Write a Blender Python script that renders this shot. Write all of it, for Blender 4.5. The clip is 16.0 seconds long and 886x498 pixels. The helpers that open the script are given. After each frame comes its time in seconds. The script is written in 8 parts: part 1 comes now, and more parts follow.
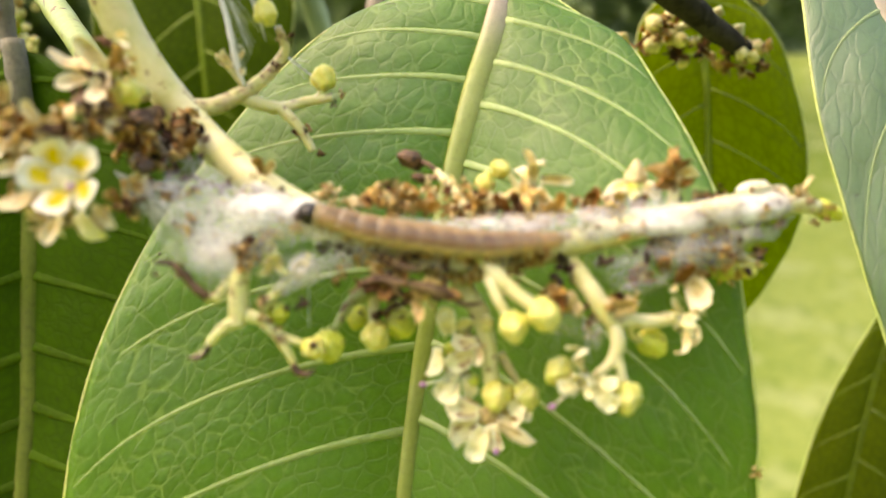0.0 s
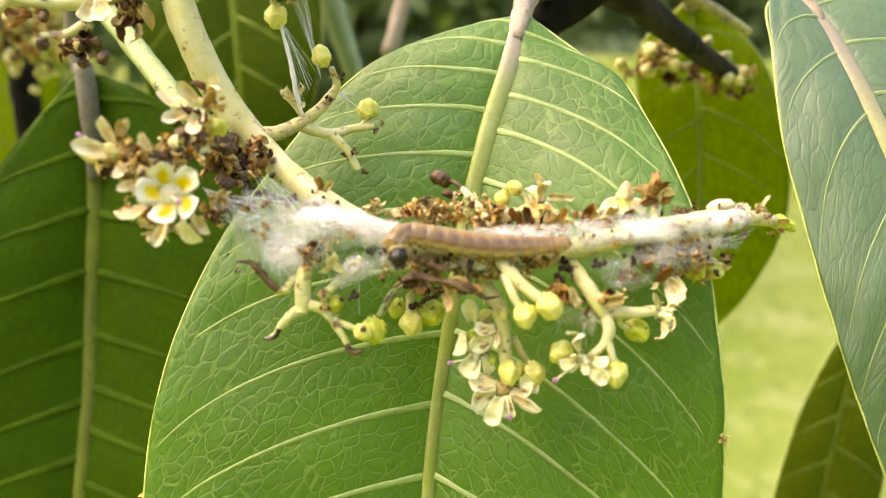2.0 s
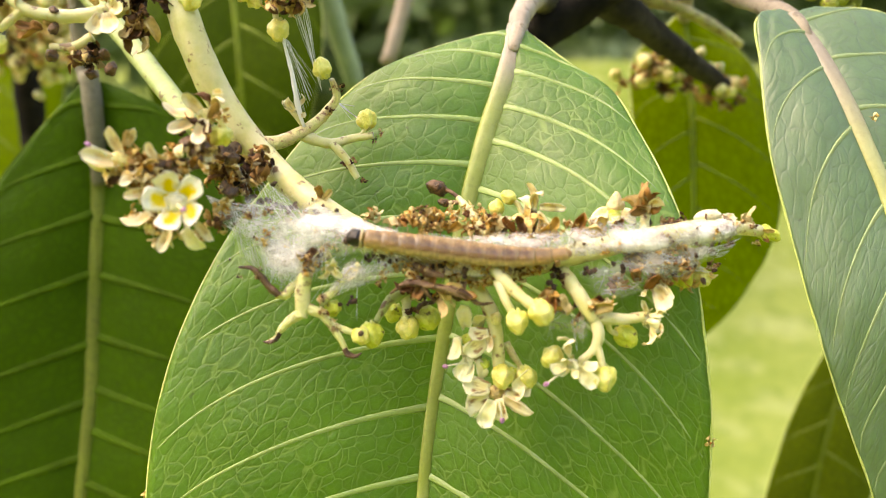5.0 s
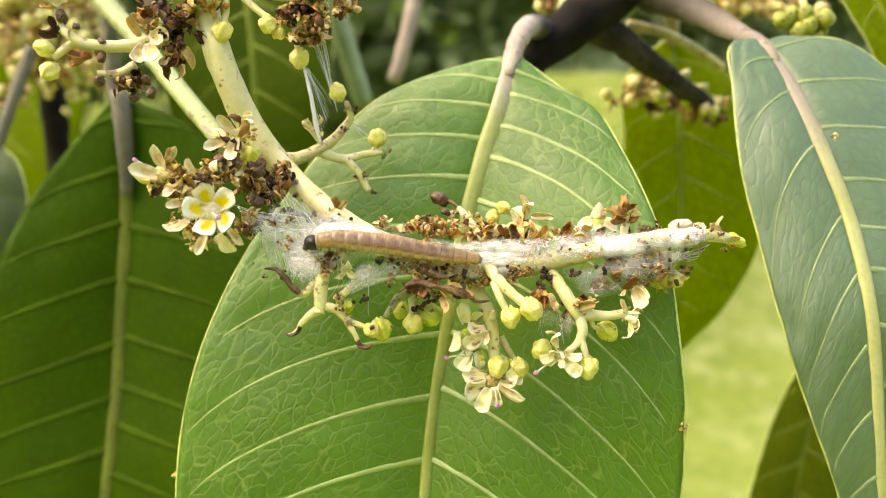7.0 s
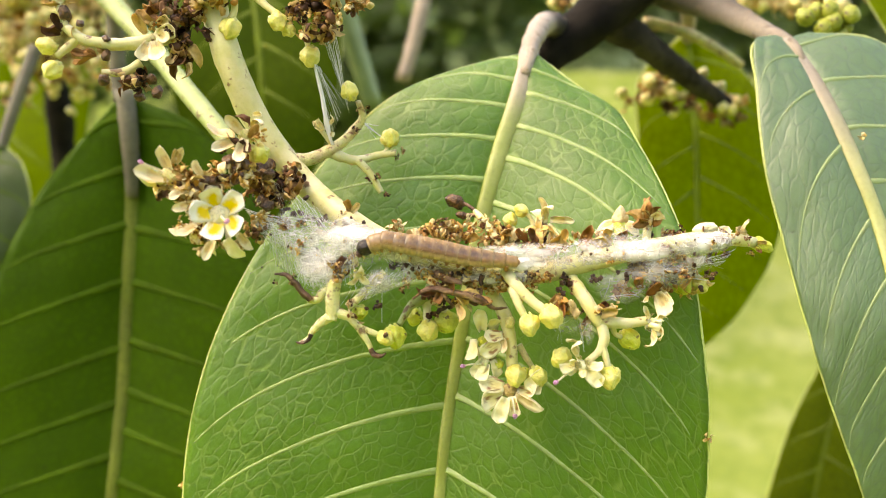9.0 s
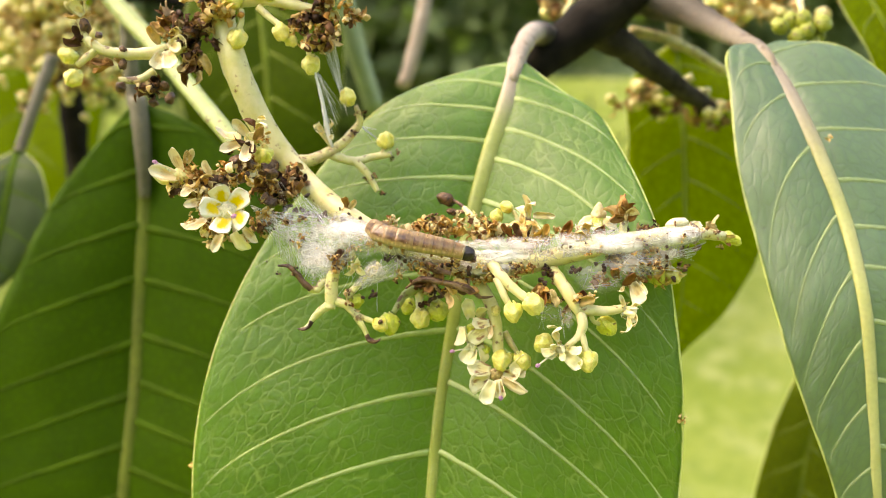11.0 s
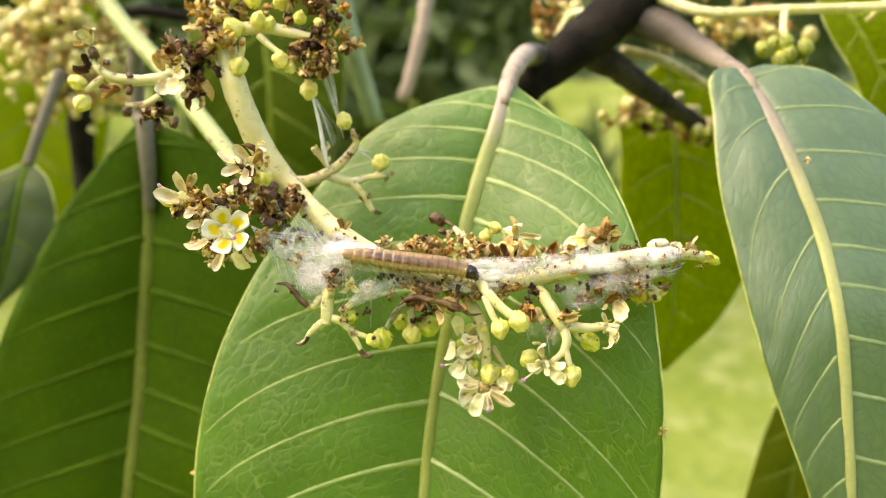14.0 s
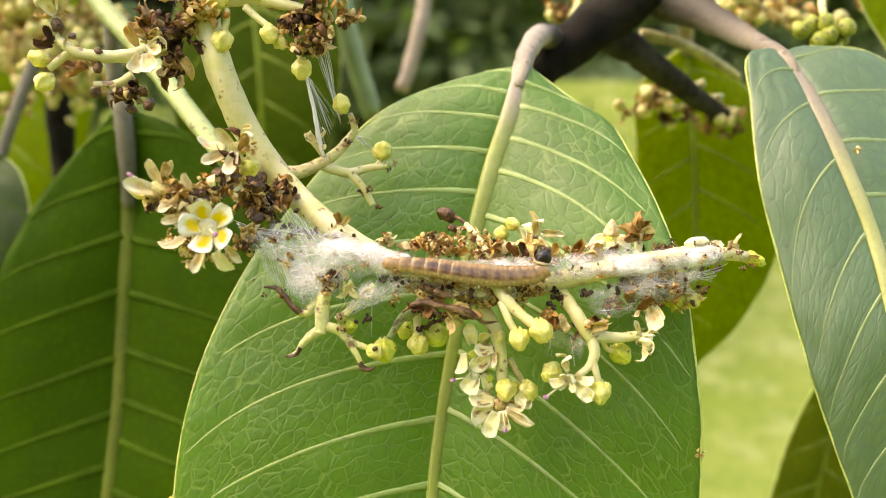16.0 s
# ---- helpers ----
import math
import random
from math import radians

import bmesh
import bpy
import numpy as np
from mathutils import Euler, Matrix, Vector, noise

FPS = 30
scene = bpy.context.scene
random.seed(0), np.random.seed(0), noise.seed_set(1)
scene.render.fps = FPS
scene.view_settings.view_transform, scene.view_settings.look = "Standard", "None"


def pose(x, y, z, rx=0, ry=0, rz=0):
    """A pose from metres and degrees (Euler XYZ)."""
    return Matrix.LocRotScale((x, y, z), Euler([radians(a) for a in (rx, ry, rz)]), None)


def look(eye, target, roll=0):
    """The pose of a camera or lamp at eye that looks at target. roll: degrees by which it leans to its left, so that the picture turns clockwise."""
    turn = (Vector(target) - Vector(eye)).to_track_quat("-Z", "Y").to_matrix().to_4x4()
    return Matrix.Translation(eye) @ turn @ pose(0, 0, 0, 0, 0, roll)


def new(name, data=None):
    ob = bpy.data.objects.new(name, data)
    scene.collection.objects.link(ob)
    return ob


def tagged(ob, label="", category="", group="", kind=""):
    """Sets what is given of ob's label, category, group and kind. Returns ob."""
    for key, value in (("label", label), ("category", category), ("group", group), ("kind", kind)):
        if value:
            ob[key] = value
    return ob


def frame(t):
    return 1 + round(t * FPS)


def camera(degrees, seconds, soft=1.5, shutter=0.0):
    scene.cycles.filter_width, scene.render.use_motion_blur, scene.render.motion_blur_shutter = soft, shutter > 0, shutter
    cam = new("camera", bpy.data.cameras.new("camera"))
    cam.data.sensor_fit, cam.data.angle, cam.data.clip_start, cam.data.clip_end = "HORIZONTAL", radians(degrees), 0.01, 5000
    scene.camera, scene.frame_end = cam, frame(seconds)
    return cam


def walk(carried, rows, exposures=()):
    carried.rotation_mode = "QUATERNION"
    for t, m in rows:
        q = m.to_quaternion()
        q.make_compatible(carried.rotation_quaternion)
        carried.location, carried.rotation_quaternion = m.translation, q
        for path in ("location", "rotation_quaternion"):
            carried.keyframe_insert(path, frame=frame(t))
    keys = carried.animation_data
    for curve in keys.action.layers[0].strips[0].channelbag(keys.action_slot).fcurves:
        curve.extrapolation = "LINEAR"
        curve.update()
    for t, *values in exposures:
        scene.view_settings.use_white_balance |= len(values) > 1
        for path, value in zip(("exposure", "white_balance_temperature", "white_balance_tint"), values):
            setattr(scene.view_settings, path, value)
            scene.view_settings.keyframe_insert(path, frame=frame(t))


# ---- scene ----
cam = camera(56.1, 16.0, soft=0.95)
# a small phone lens close to its subject: the distance is out of focus
cam.data.dof.use_dof = True
cam.data.dof.focus_distance = 0.095
cam.data.dof.aperture_fstop = 21.0
METRES, EYE, TILT, LEAN, TURN = 0.118, 1.4, -8.0, 0.0, 0.0
ROWS = [
    (0.0, 0.0000, 0.0000, 0.0000, -0.00, 0.00, 0.00),
    (0.2, 0.0079, -0.0493, 0.0106, 0.13, 0.00, -0.04),
    (0.5, -0.0228, -0.1233, 0.0074, 0.32, -0.01, -0.10),
    (0.7, -0.0222, -0.1224, 0.0050, 0.34, -0.03, -0.19),
    (1.0, -0.0126, -0.1210, -0.0010, 0.38, -0.05, -0.33),
    (1.2, -0.0077, -0.1234, -0.0007, 0.42, -0.03, -0.35),
    (1.5, -0.0034, -0.1271, 0.0015, 0.48, 0.01, -0.38),
    (1.7, -0.0081, -0.1287, 0.0001, 0.45, 0.01, -0.42),
    (2.0, -0.0159, -0.1310, 0.0027, 0.40, 0.01, -0.49),
    (2.2, -0.0149, -0.1384, -0.0004, 0.35, 0.05, -0.51),
    (2.5, -0.0118, -0.1496, 0.0010, 0.28, 0.10, -0.53),
    (2.7, -0.0012, -0.1546, 0.0010, 0.36, 0.08, -0.51),
    (3.0, 0.0046, -0.1621, 0.0043, 0.47, 0.05, -0.48),
    (3.2, -0.0010, -0.1633, -0.0033, 0.43, 0.11, -0.57),
    (3.5, -0.0022, -0.1650, -0.0085, 0.38, 0.19, -0.71),
    (3.7, 0.0086, -0.1655, -0.0038, 0.42, 0.20, -0.77),
    (4.0, 0.0207, -0.1663, 0.0165, 0.49, 0.22, -0.86),
    (4.2, 0.0133, -0.1611, 0.0201, 0.41, 0.23, -0.85),
    (4.5, -0.0083, -0.1534, 0.0138, 0.30, 0.24, -0.83),
    (4.7, -0.0134, -0.1473, 0.0058, 0.30, 0.24, -0.83),
    (6.8, -0.0076, -0.2626, 0.0014, 0.55, 1.06, -1.02),
    (7.0, -0.0111, -0.2451, -0.0018, 0.55, 1.06, -1.02),
    (7.2, -0.0077, -0.2251, -0.0031, 0.57, 1.03, -1.04),
    (7.5, -0.0086, -0.1951, -0.0045, 0.59, 0.99, -1.06),
    (7.7, -0.0174, -0.1894, -0.0024, 0.60, 0.96, -1.04),
    (8.0, -0.0352, -0.1809, 0.0006, 0.62, 0.91, -1.02),
    (8.2, -0.0447, -0.1833, -0.0024, 0.64, 0.96, -1.01),
    (8.5, -0.0507, -0.1870, -0.0086, 0.68, 1.03, -1.00),
    (8.7, -0.0436, -0.1992, -0.0035, 0.76, 1.01, -1.02),
    (9.0, -0.0218, -0.2174, 0.0038, 0.89, 0.99, -1.04),
    (9.2, -0.0086, -0.2369, 0.0007, 0.89, 0.99, -1.04),
    (11.3, -0.0017, -0.2784, -0.0103, 1.42, 1.46, -0.99),
    (11.5, 0.0102, -0.2729, -0.0087, 1.42, 1.46, -0.99),
    (11.7, 0.0259, -0.2727, 0.0032, 1.48, 1.39, -0.97),
    (12.0, 0.0364, -0.2724, 0.0127, 1.58, 1.29, -0.93),
    (12.2, 0.0361, -0.2814, 0.0070, 1.60, 1.34, -0.93),
    (12.5, 0.0315, -0.2948, 0.0064, 1.63, 1.41, -0.92),
    (12.7, 0.0455, -0.2965, 0.0151, 1.74, 1.33, -0.90),
    (13.0, 0.0679, -0.2991, 0.0251, 1.90, 1.20, -0.87),
    (13.2, 0.0562, -0.3031, 0.0144, 1.90, 1.26, -0.92),
    (13.5, 0.0436, -0.3091, 0.0068, 1.91, 1.34, -0.99),
    (13.7, 0.0305, -0.3125, 0.0110, 1.83, 1.42, -1.07),
    (14.0, 0.0112, -0.3177, 0.0073, 1.70, 1.55, -1.19),
    (14.2, 0.0119, -0.3109, -0.0017, 1.75, 1.59, -1.18),
    (14.5, -0.0169, -0.3006, -0.0042, 1.83, 1.64, -1.17),
    (14.7, -0.0376, -0.2961, -0.0009, 1.78, 1.64, -1.19),
    (15.0, -0.0592, -0.2893, 0.0049, 1.70, 1.63, -1.22),
    (15.2, -0.0618, -0.2819, 0.0089, 1.62, 1.67, -1.23),
    (15.5, -0.0485, -0.2709, 0.0118, 1.49, 1.73, -1.25),
    (15.7, -0.0300, -0.2484, -0.0021, 1.39, 1.66, -1.25),
    (16.0, -0.0079, -0.2147, 0.0088, 1.25, 1.56, -1.25),
]
walk(cam, [(t, pose(0, 0, EYE, TILT, LEAN, TURN) @ pose(METRES * x, METRES * y, METRES * z, 90 + pitch, roll, yaw)) for t, x, y, z, yaw, pitch, roll in ROWS],
     exposures=[(0.0, 2.34, 11200, 17), (1.0, 2.44, 11200, 17), (3.0, 2.48, 11200, 17), (13.5, 2.46, 11200, 17), (15.0, 2.36, 11200, 17), (16.0, 2.38, 11200, 17)])

# ---- daylight: bright overcast sky, weak wide sun from high up on one side ----
SUN_UP, SUN_ROUND = radians(55), radians(254)
world = bpy.data.worlds.new("sky")
scene.world = world
world.use_nodes = True
wn = world.node_tree.nodes
sky = wn.new("ShaderNodeTexSky")
sky.sky_type, sky.sun_disc, sky.sun_elevation, sky.sun_rotation = "NISHITA", False, SUN_UP, SUN_ROUND
sky.air_density, sky.dust_density, sky.ozone_density = 1.0, 1.0, 2.0
wn["Background"].inputs["Strength"].default_value = 0.15
world.node_tree.links.new(sky.outputs[0], wn["Background"].inputs[0])
sun = new("sun", bpy.data.lights.new("sun", "SUN"))
sun.data.energy, sun.data.angle, sun.data.color = 0.8, radians(60), (1.0, 0.99, 0.96)
sun_from = Vector((math.sin(SUN_ROUND) * math.cos(SUN_UP), math.cos(SUN_ROUND) * math.cos(SUN_UP), math.sin(SUN_UP)))
sun.matrix_world = look(sun_from * 20, (0, 0, 1))


# ---- materials ----
class Mat:
    """A node material with short-hand for the usual nodes."""

    def __init__(self, name, rough=0.5, spec=0.5, metal=0.0):
        self.m = bpy.data.materials.new(name)
        self.m.use_nodes = True
        self.nt = self.m.node_tree
        self.b = self.nt.nodes["Principled BSDF"]
        self.b.inputs["Roughness"].default_value = rough
        self.b.inputs["Specular IOR Level"].default_value = spec
        self.b.inputs["Metallic"].default_value = metal
        self.coord = self.nt.nodes.new("ShaderNodeTexCoord").outputs["Object"]

    def link(self, a, b):
        self.nt.links.new(a, b)

    def noise(self, scale, detail=4, coord=None, rough=0.55, stretch=None):
        n = self.nt.nodes.new("ShaderNodeTexNoise")
        n.inputs["Scale"].default_value, n.inputs["Detail"].default_value, n.inputs["Roughness"].default_value = scale, detail, rough
        c = coord or self.coord
        if stretch:
            k = self.nt.nodes.new("ShaderNodeMapping")
            k.inputs["Scale"].default_value = stretch
            self.link(c, k.inputs[0])
            c = k.outputs[0]
        self.link(c, n.inputs["Vector"])
        return n.outputs["Fac"]

    def cells(self, scale, coord=None, edge=True):
        n = self.nt.nodes.new("ShaderNodeTexVoronoi")
        n.feature = "DISTANCE_TO_EDGE" if edge else "F1"
        n.inputs["Scale"].default_value = scale
        self.link(coord or self.coord, n.inputs["Vector"])
        return n.outputs["Distance"]

    def ramp(self, fac, *stops):
        n = self.nt.nodes.new("ShaderNodeValToRGB")
        e = n.color_ramp.elements
        while len(e) < len(stops):
            e.new(0.5)
        for el, (p, c) in zip(e, stops):
            el.position, el.color = p, (c, c, c, 1) if isinstance(c, (int, float)) else (*c, 1)
        self.link(fac, n.inputs[0])
        return n.outputs[0]

    def mix(self, fac, a, b, how="MIX"):
        n = self.nt.nodes.new("ShaderNodeMix")
        n.data_type, n.blend_type = "RGBA", how
        for s, v in ((n.inputs[0], fac), (n.inputs[6], a), (n.inputs[7], b)):
            if isinstance(v, (int, float)):
                s.default_value = v
            elif isinstance(v, tuple):
                s.default_value = (*v, 1)
            else:
                self.link(v, s)
        return n.outputs[2]

    def calc(self, op, a, b=0.0):
        n = self.nt.nodes.new("ShaderNodeMath")
        n.operation = op
        for s, v in ((n.inputs[0], a), (n.inputs[1], b)):
            if isinstance(v, (int, float)):
                s.default_value = v
            else:
                self.link(v, s)
        return n.outputs[0]

    def axis(self, which, coord=None):
        n = self.nt.nodes.new("ShaderNodeSeparateXYZ")
        self.link(coord or self.coord, n.inputs[0])
        return n.outputs[which]

    def chance(self, island=False):
        if island:
            return self.nt.nodes.new("ShaderNodeNewGeometry").outputs["Random Per Island"]
        return self.nt.nodes.new("ShaderNodeObjectInfo").outputs["Random"]

    def colour(self, c):
        if isinstance(c, tuple):
            self.b.inputs["Base Color"].default_value = (*c, 1)
        else:
            self.link(c, self.b.inputs["Base Color"])
        self.base = c
        return self

    def bump(self, height, distance=0.0002, strength=0.6):
        n = self.nt.nodes.new("ShaderNodeBump")
        n.inputs["Distance"].default_value, n.inputs["Strength"].default_value = distance, strength
        self.link(height, n.inputs["Height"])
        self.link(n.outputs[0], self.b.inputs["Normal"])
        self.normal = n.outputs[0]
        return self

    def glow_through(self, amount, c):
        """Light that passes through a thin sheet."""
        t = self.nt.nodes.new("ShaderNodeBsdfTranslucent")
        if isinstance(c, tuple):
            t.inputs[0].default_value = (*c, 1)
        else:
            self.link(c, t.inputs[0])
        x = self.nt.nodes.new("ShaderNodeMixShader")
        x.inputs[0].default_value = amount
        self.link(self.b.outputs[0], x.inputs[1])
        self.link(t.outputs[0], x.inputs[2])
        self.link(x.outputs[0], self.nt.nodes["Material Output"].inputs[0])
        return self

    def sub(self, weight, radius=(0.8, 0.5, 0.25), scale=0.001):
        self.b.inputs["Subsurface Weight"].default_value = weight
        self.b.inputs["Subsurface Radius"].default_value = radius
        self.b.inputs["Subsurface Scale"].default_value = scale
        return self

    def see_through(self, alpha):
        """alpha: a socket, 1 where the sheet is solid."""
        t = self.nt.nodes.new("ShaderNodeBsdfTransparent")
        x = self.nt.nodes.new("ShaderNodeMixShader")
        self.link(alpha, x.inputs[0])
        self.link(t.outputs[0], x.inputs[1])
        self.link(self.b.outputs[0], x.inputs[2])
        self.link(x.outputs[0], self.nt.nodes["Material Output"].inputs[0])
        return self


def leaf_material(name, dark, light, vein, rough=0.38, through_c=(0.3, 0.5, 0.03), amount=0.25, spec=0.5, net=0.26, coat=0.0, relief=0.5):
    """A leaf blade: its net of small veins lies in the leaf's own span (1 = 10 mm, along and across the side veins)."""
    k = Mat(name, rough, spec)
    k.b.inputs["Coat Weight"].default_value, k.b.inputs["Coat Roughness"].default_value = coat, 0.52
    uv = k.nt.nodes.new("ShaderNodeUVMap").outputs[0]

    def bent(amount, scale):
        """The span, warped, so that the small veins wander."""
        n = k.nt.nodes.new("ShaderNodeTexNoise")
        n.inputs["Scale"].default_value, n.inputs["Detail"].default_value = scale, 2
        k.link(uv, n.inputs["Vector"])
        v = k.nt.nodes.new("ShaderNodeVectorMath")
        v.operation = "MULTIPLY_ADD"
        k.link(n.outputs["Color"], v.inputs[0])
        v.inputs[1].default_value = (amount, amount, 0)
        k.link(uv, v.inputs[2])
        return v.outputs[0]

    wander = bent(0.22, 3.0)
    third = k.cells(5.6, wander)
    fourth = k.cells(13.0, bent(0.1, 7.0))
    coarse = k.ramp(third, (0.0, 1.0), (0.022, 0.8), (0.055, 0.0))
    fine = k.ramp(fourth, (0.0, 1.0), (0.03, 0.6), (0.085, 0.0))
    patchy = k.ramp(k.noise(0.9, 3, coord=uv), (0.36, 0.5), (0.6, 1.0))
    mesh_net = k.calc("MAXIMUM", coarse, k.calc("MULTIPLY", fine, 0.42))
    shown = k.calc("MULTIPLY", mesh_net, patchy)
    blotch = k.ramp(k.noise(70, 5), (0.3, 0.0), (0.7, 1.0))
    base = k.mix(blotch, dark, light)
    grain = k.ramp(k.noise(2600, 3), (0.35, 0.75), (0.65, 1.0))
    base = k.mix(0.5, base, k.mix(1.0, base, grain, "MULTIPLY"))
    # relief shading painted into the colour: cell borders darker, middles lighter
    raised = k.ramp(third, (0.02, 0.80), (0.16, 0.97), (0.42, 1.06))
    base = k.mix(k.calc("MULTIPLY", patchy, 0.8), base, k.mix(1.0, base, raised, "MULTIPLY"))
    specks = k.ramp(k.noise(620, 2), (0.735, 0.0), (0.76, 1.0))
    base = k.mix(k.calc("MULTIPLY", shown, net), base, vein)
    base = k.mix(k.calc("MULTIPLY", specks, 0.7), base, (0.03, 0.03, 0.012))
    k.colour(base)
    k.link(k.ramp(k.noise(240, 4), (0.3, rough - 0.07), (0.7, rough + 0.1)), k.b.inputs["Roughness"])
    pillow = k.ramp(third, (0.0, 0.0), (0.12, 0.7), (0.4, 1.0))
    small = k.ramp(fourth, (0.0, 0.0), (0.3, 1.0))
    h = k.calc("ADD", k.calc("ADD", k.calc("MULTIPLY", pillow, 0.6), k.calc("MULTIPLY", small, 0.22)), k.calc("MULTIPLY", k.noise(500, 3), 0.5))
    k.bump(h, 0.0002, relief)
    k.link(k.normal, k.b.inputs["Coat Normal"])
    # the painted cell shading goes into the translucent colour as well
    lit = k.mix(k.calc("MULTIPLY", shown, 0.5), through_c, vein)
    k.glow_through(amount, k.mix(patchy, lit, k.mix(1.0, lit, raised, "MULTIPLY")))
    return k.m


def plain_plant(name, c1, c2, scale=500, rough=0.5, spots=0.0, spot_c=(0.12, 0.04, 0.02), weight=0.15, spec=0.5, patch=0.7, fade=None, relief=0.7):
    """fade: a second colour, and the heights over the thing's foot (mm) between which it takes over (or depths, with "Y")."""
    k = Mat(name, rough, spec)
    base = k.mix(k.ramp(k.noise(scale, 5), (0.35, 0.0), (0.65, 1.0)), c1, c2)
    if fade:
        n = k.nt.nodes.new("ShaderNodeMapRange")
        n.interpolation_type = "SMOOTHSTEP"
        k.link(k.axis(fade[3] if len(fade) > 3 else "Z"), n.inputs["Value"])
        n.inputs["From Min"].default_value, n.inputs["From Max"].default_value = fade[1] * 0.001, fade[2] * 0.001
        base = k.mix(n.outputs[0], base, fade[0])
    wide = k.ramp(k.noise(scale * 0.3, 4), (0.40, 0.70), (0.60, 1.1))
    base = k.mix(patch, base, k.mix(1.0, base, wide, "MULTIPLY"))
    fleck = k.ramp(k.noise(scale * 5, 3), (0.36, 0.72), (0.5, 1.0))
    base = k.mix(min(0.8, patch * 1.1), base, k.mix(1.0, base, fleck, "MULTIPLY"))
    if spots:
        s = k.ramp(k.noise(scale * 1.7, 4), (0.60 - spots * 0.1, 0.0), (0.67 - spots * 0.1, 1.0))
        base = k.mix(k.calc("MULTIPLY", s, 0.85), base, spot_c)
    k.colour(base)
    h = k.calc("ADD", k.noise(scale * 4, 4), k.calc("MULTIPLY", k.noise(scale * 1.2, 3), 1.5))
    k.bump(h, 0.00022, relief).sub(weight)
    return k.m


LEAF = leaf_material("mango_leaf_green", (0.037, 0.134, 0.004), (0.073, 0.218, 0.007), (0.25, 0.42, 0.07), rough=0.5, through_c=(0.40, 0.68, 0.006), amount=0.38, coat=0.5, spec=0.7, net=0.8, relief=0.42)
LEAF_PALE = leaf_material("mango_leaf_bluish", (0.060, 0.148, 0.044), (0.090, 0.190, 0.064), (0.27, 0.39, 0.14), rough=0.48, through_c=(0.32, 0.5, 0.02), net=0.13, coat=1.0, spec=1.0, relief=0.34)
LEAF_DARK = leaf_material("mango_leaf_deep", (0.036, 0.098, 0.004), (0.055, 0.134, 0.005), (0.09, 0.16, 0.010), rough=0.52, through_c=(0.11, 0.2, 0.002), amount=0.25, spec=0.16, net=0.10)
LEAF_SMALL = leaf_material("mango_leaf_dusky", (0.020, 0.052, 0.010), (0.032, 0.072, 0.014), (0.09, 0.13, 0.03), rough=0.6, through_c=(0.06, 0.11, 0.01), amount=0.12, spec=0.3, net=0.1)
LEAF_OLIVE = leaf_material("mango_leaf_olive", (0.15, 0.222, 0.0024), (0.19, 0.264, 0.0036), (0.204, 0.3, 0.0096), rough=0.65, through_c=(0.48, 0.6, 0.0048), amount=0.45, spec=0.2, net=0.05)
# darker copy of the olive, at about half its colour values
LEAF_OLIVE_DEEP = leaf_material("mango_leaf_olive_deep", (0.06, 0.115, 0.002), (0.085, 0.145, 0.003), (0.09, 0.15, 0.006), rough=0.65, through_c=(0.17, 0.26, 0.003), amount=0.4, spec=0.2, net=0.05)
# another olive copy, with the leaf's shade mixed into its colour
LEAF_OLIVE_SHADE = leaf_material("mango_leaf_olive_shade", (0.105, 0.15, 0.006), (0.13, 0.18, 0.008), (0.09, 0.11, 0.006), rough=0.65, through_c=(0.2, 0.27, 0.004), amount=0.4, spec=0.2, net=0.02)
RIB = plain_plant("leaf_rib", (0.20, 0.315, 0.07), (0.26, 0.37, 0.11), 300, 0.5, spec=0.8, patch=0.3, relief=0.3)
RIB_MID = plain_plant("leaf_midrib", (0.25, 0.31, 0.055), (0.32, 0.37, 0.10), 300, 0.5, spec=0.8, patch=0.3, relief=0.3, fade=((0.33, 0.27, 0.21), -11, -3))
RIB_PALE = plain_plant("leaf_rib_pale", (0.17, 0.265, 0.095), (0.22, 0.31, 0.13), 300, 0.5, spec=0.9, patch=0.3, relief=0.3)
RIB_OLIVE = plain_plant("leaf_rib_olive", (0.165, 0.245, 0.005), (0.195, 0.275, 0.008), 300, 0.6)
RIB_TAN = plain_plant("leaf_rib_tan", (0.36, 0.39, 0.13), (0.43, 0.45, 0.17), 300, 0.5, spec=0.8, patch=0.3, relief=0.3, fade=((0.30, 0.25, 0.19), -24, -4))
RIB_STALK = plain_plant("leaf_rib_stalk", (0.125, 0.165, 0.02), (0.16, 0.195, 0.032), 200, 0.6)
# rib toned to the shaded olive blade, shade in the colour as well
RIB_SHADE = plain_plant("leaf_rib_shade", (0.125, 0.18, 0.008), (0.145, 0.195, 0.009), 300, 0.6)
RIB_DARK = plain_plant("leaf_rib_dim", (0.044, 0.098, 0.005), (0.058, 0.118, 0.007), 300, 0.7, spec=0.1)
PETIOLE = plain_plant("petiole_grey", (0.30, 0.245, 0.19), (0.36, 0.29, 0.225), 300, 0.6, 0.12, (0.17, 0.12, 0.08), patch=0.35)
# fades to near-black with depth, towards the branch
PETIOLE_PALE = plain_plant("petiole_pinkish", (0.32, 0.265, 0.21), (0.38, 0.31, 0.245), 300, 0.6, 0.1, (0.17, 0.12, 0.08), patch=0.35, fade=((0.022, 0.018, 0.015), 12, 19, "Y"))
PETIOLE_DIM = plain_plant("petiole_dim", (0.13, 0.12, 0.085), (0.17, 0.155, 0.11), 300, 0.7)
# brown stalk; its fade paints the shade near the branch into the upper end
PETIOLE_BROWN_SHADED = plain_plant("petiole_brown_shaded", (0.24, 0.195, 0.145), (0.30, 0.25, 0.19), 260, 0.65, 0.2, (0.12, 0.09, 0.065), patch=0.5, fade=((0.055, 0.045, 0.034), -1, 9))
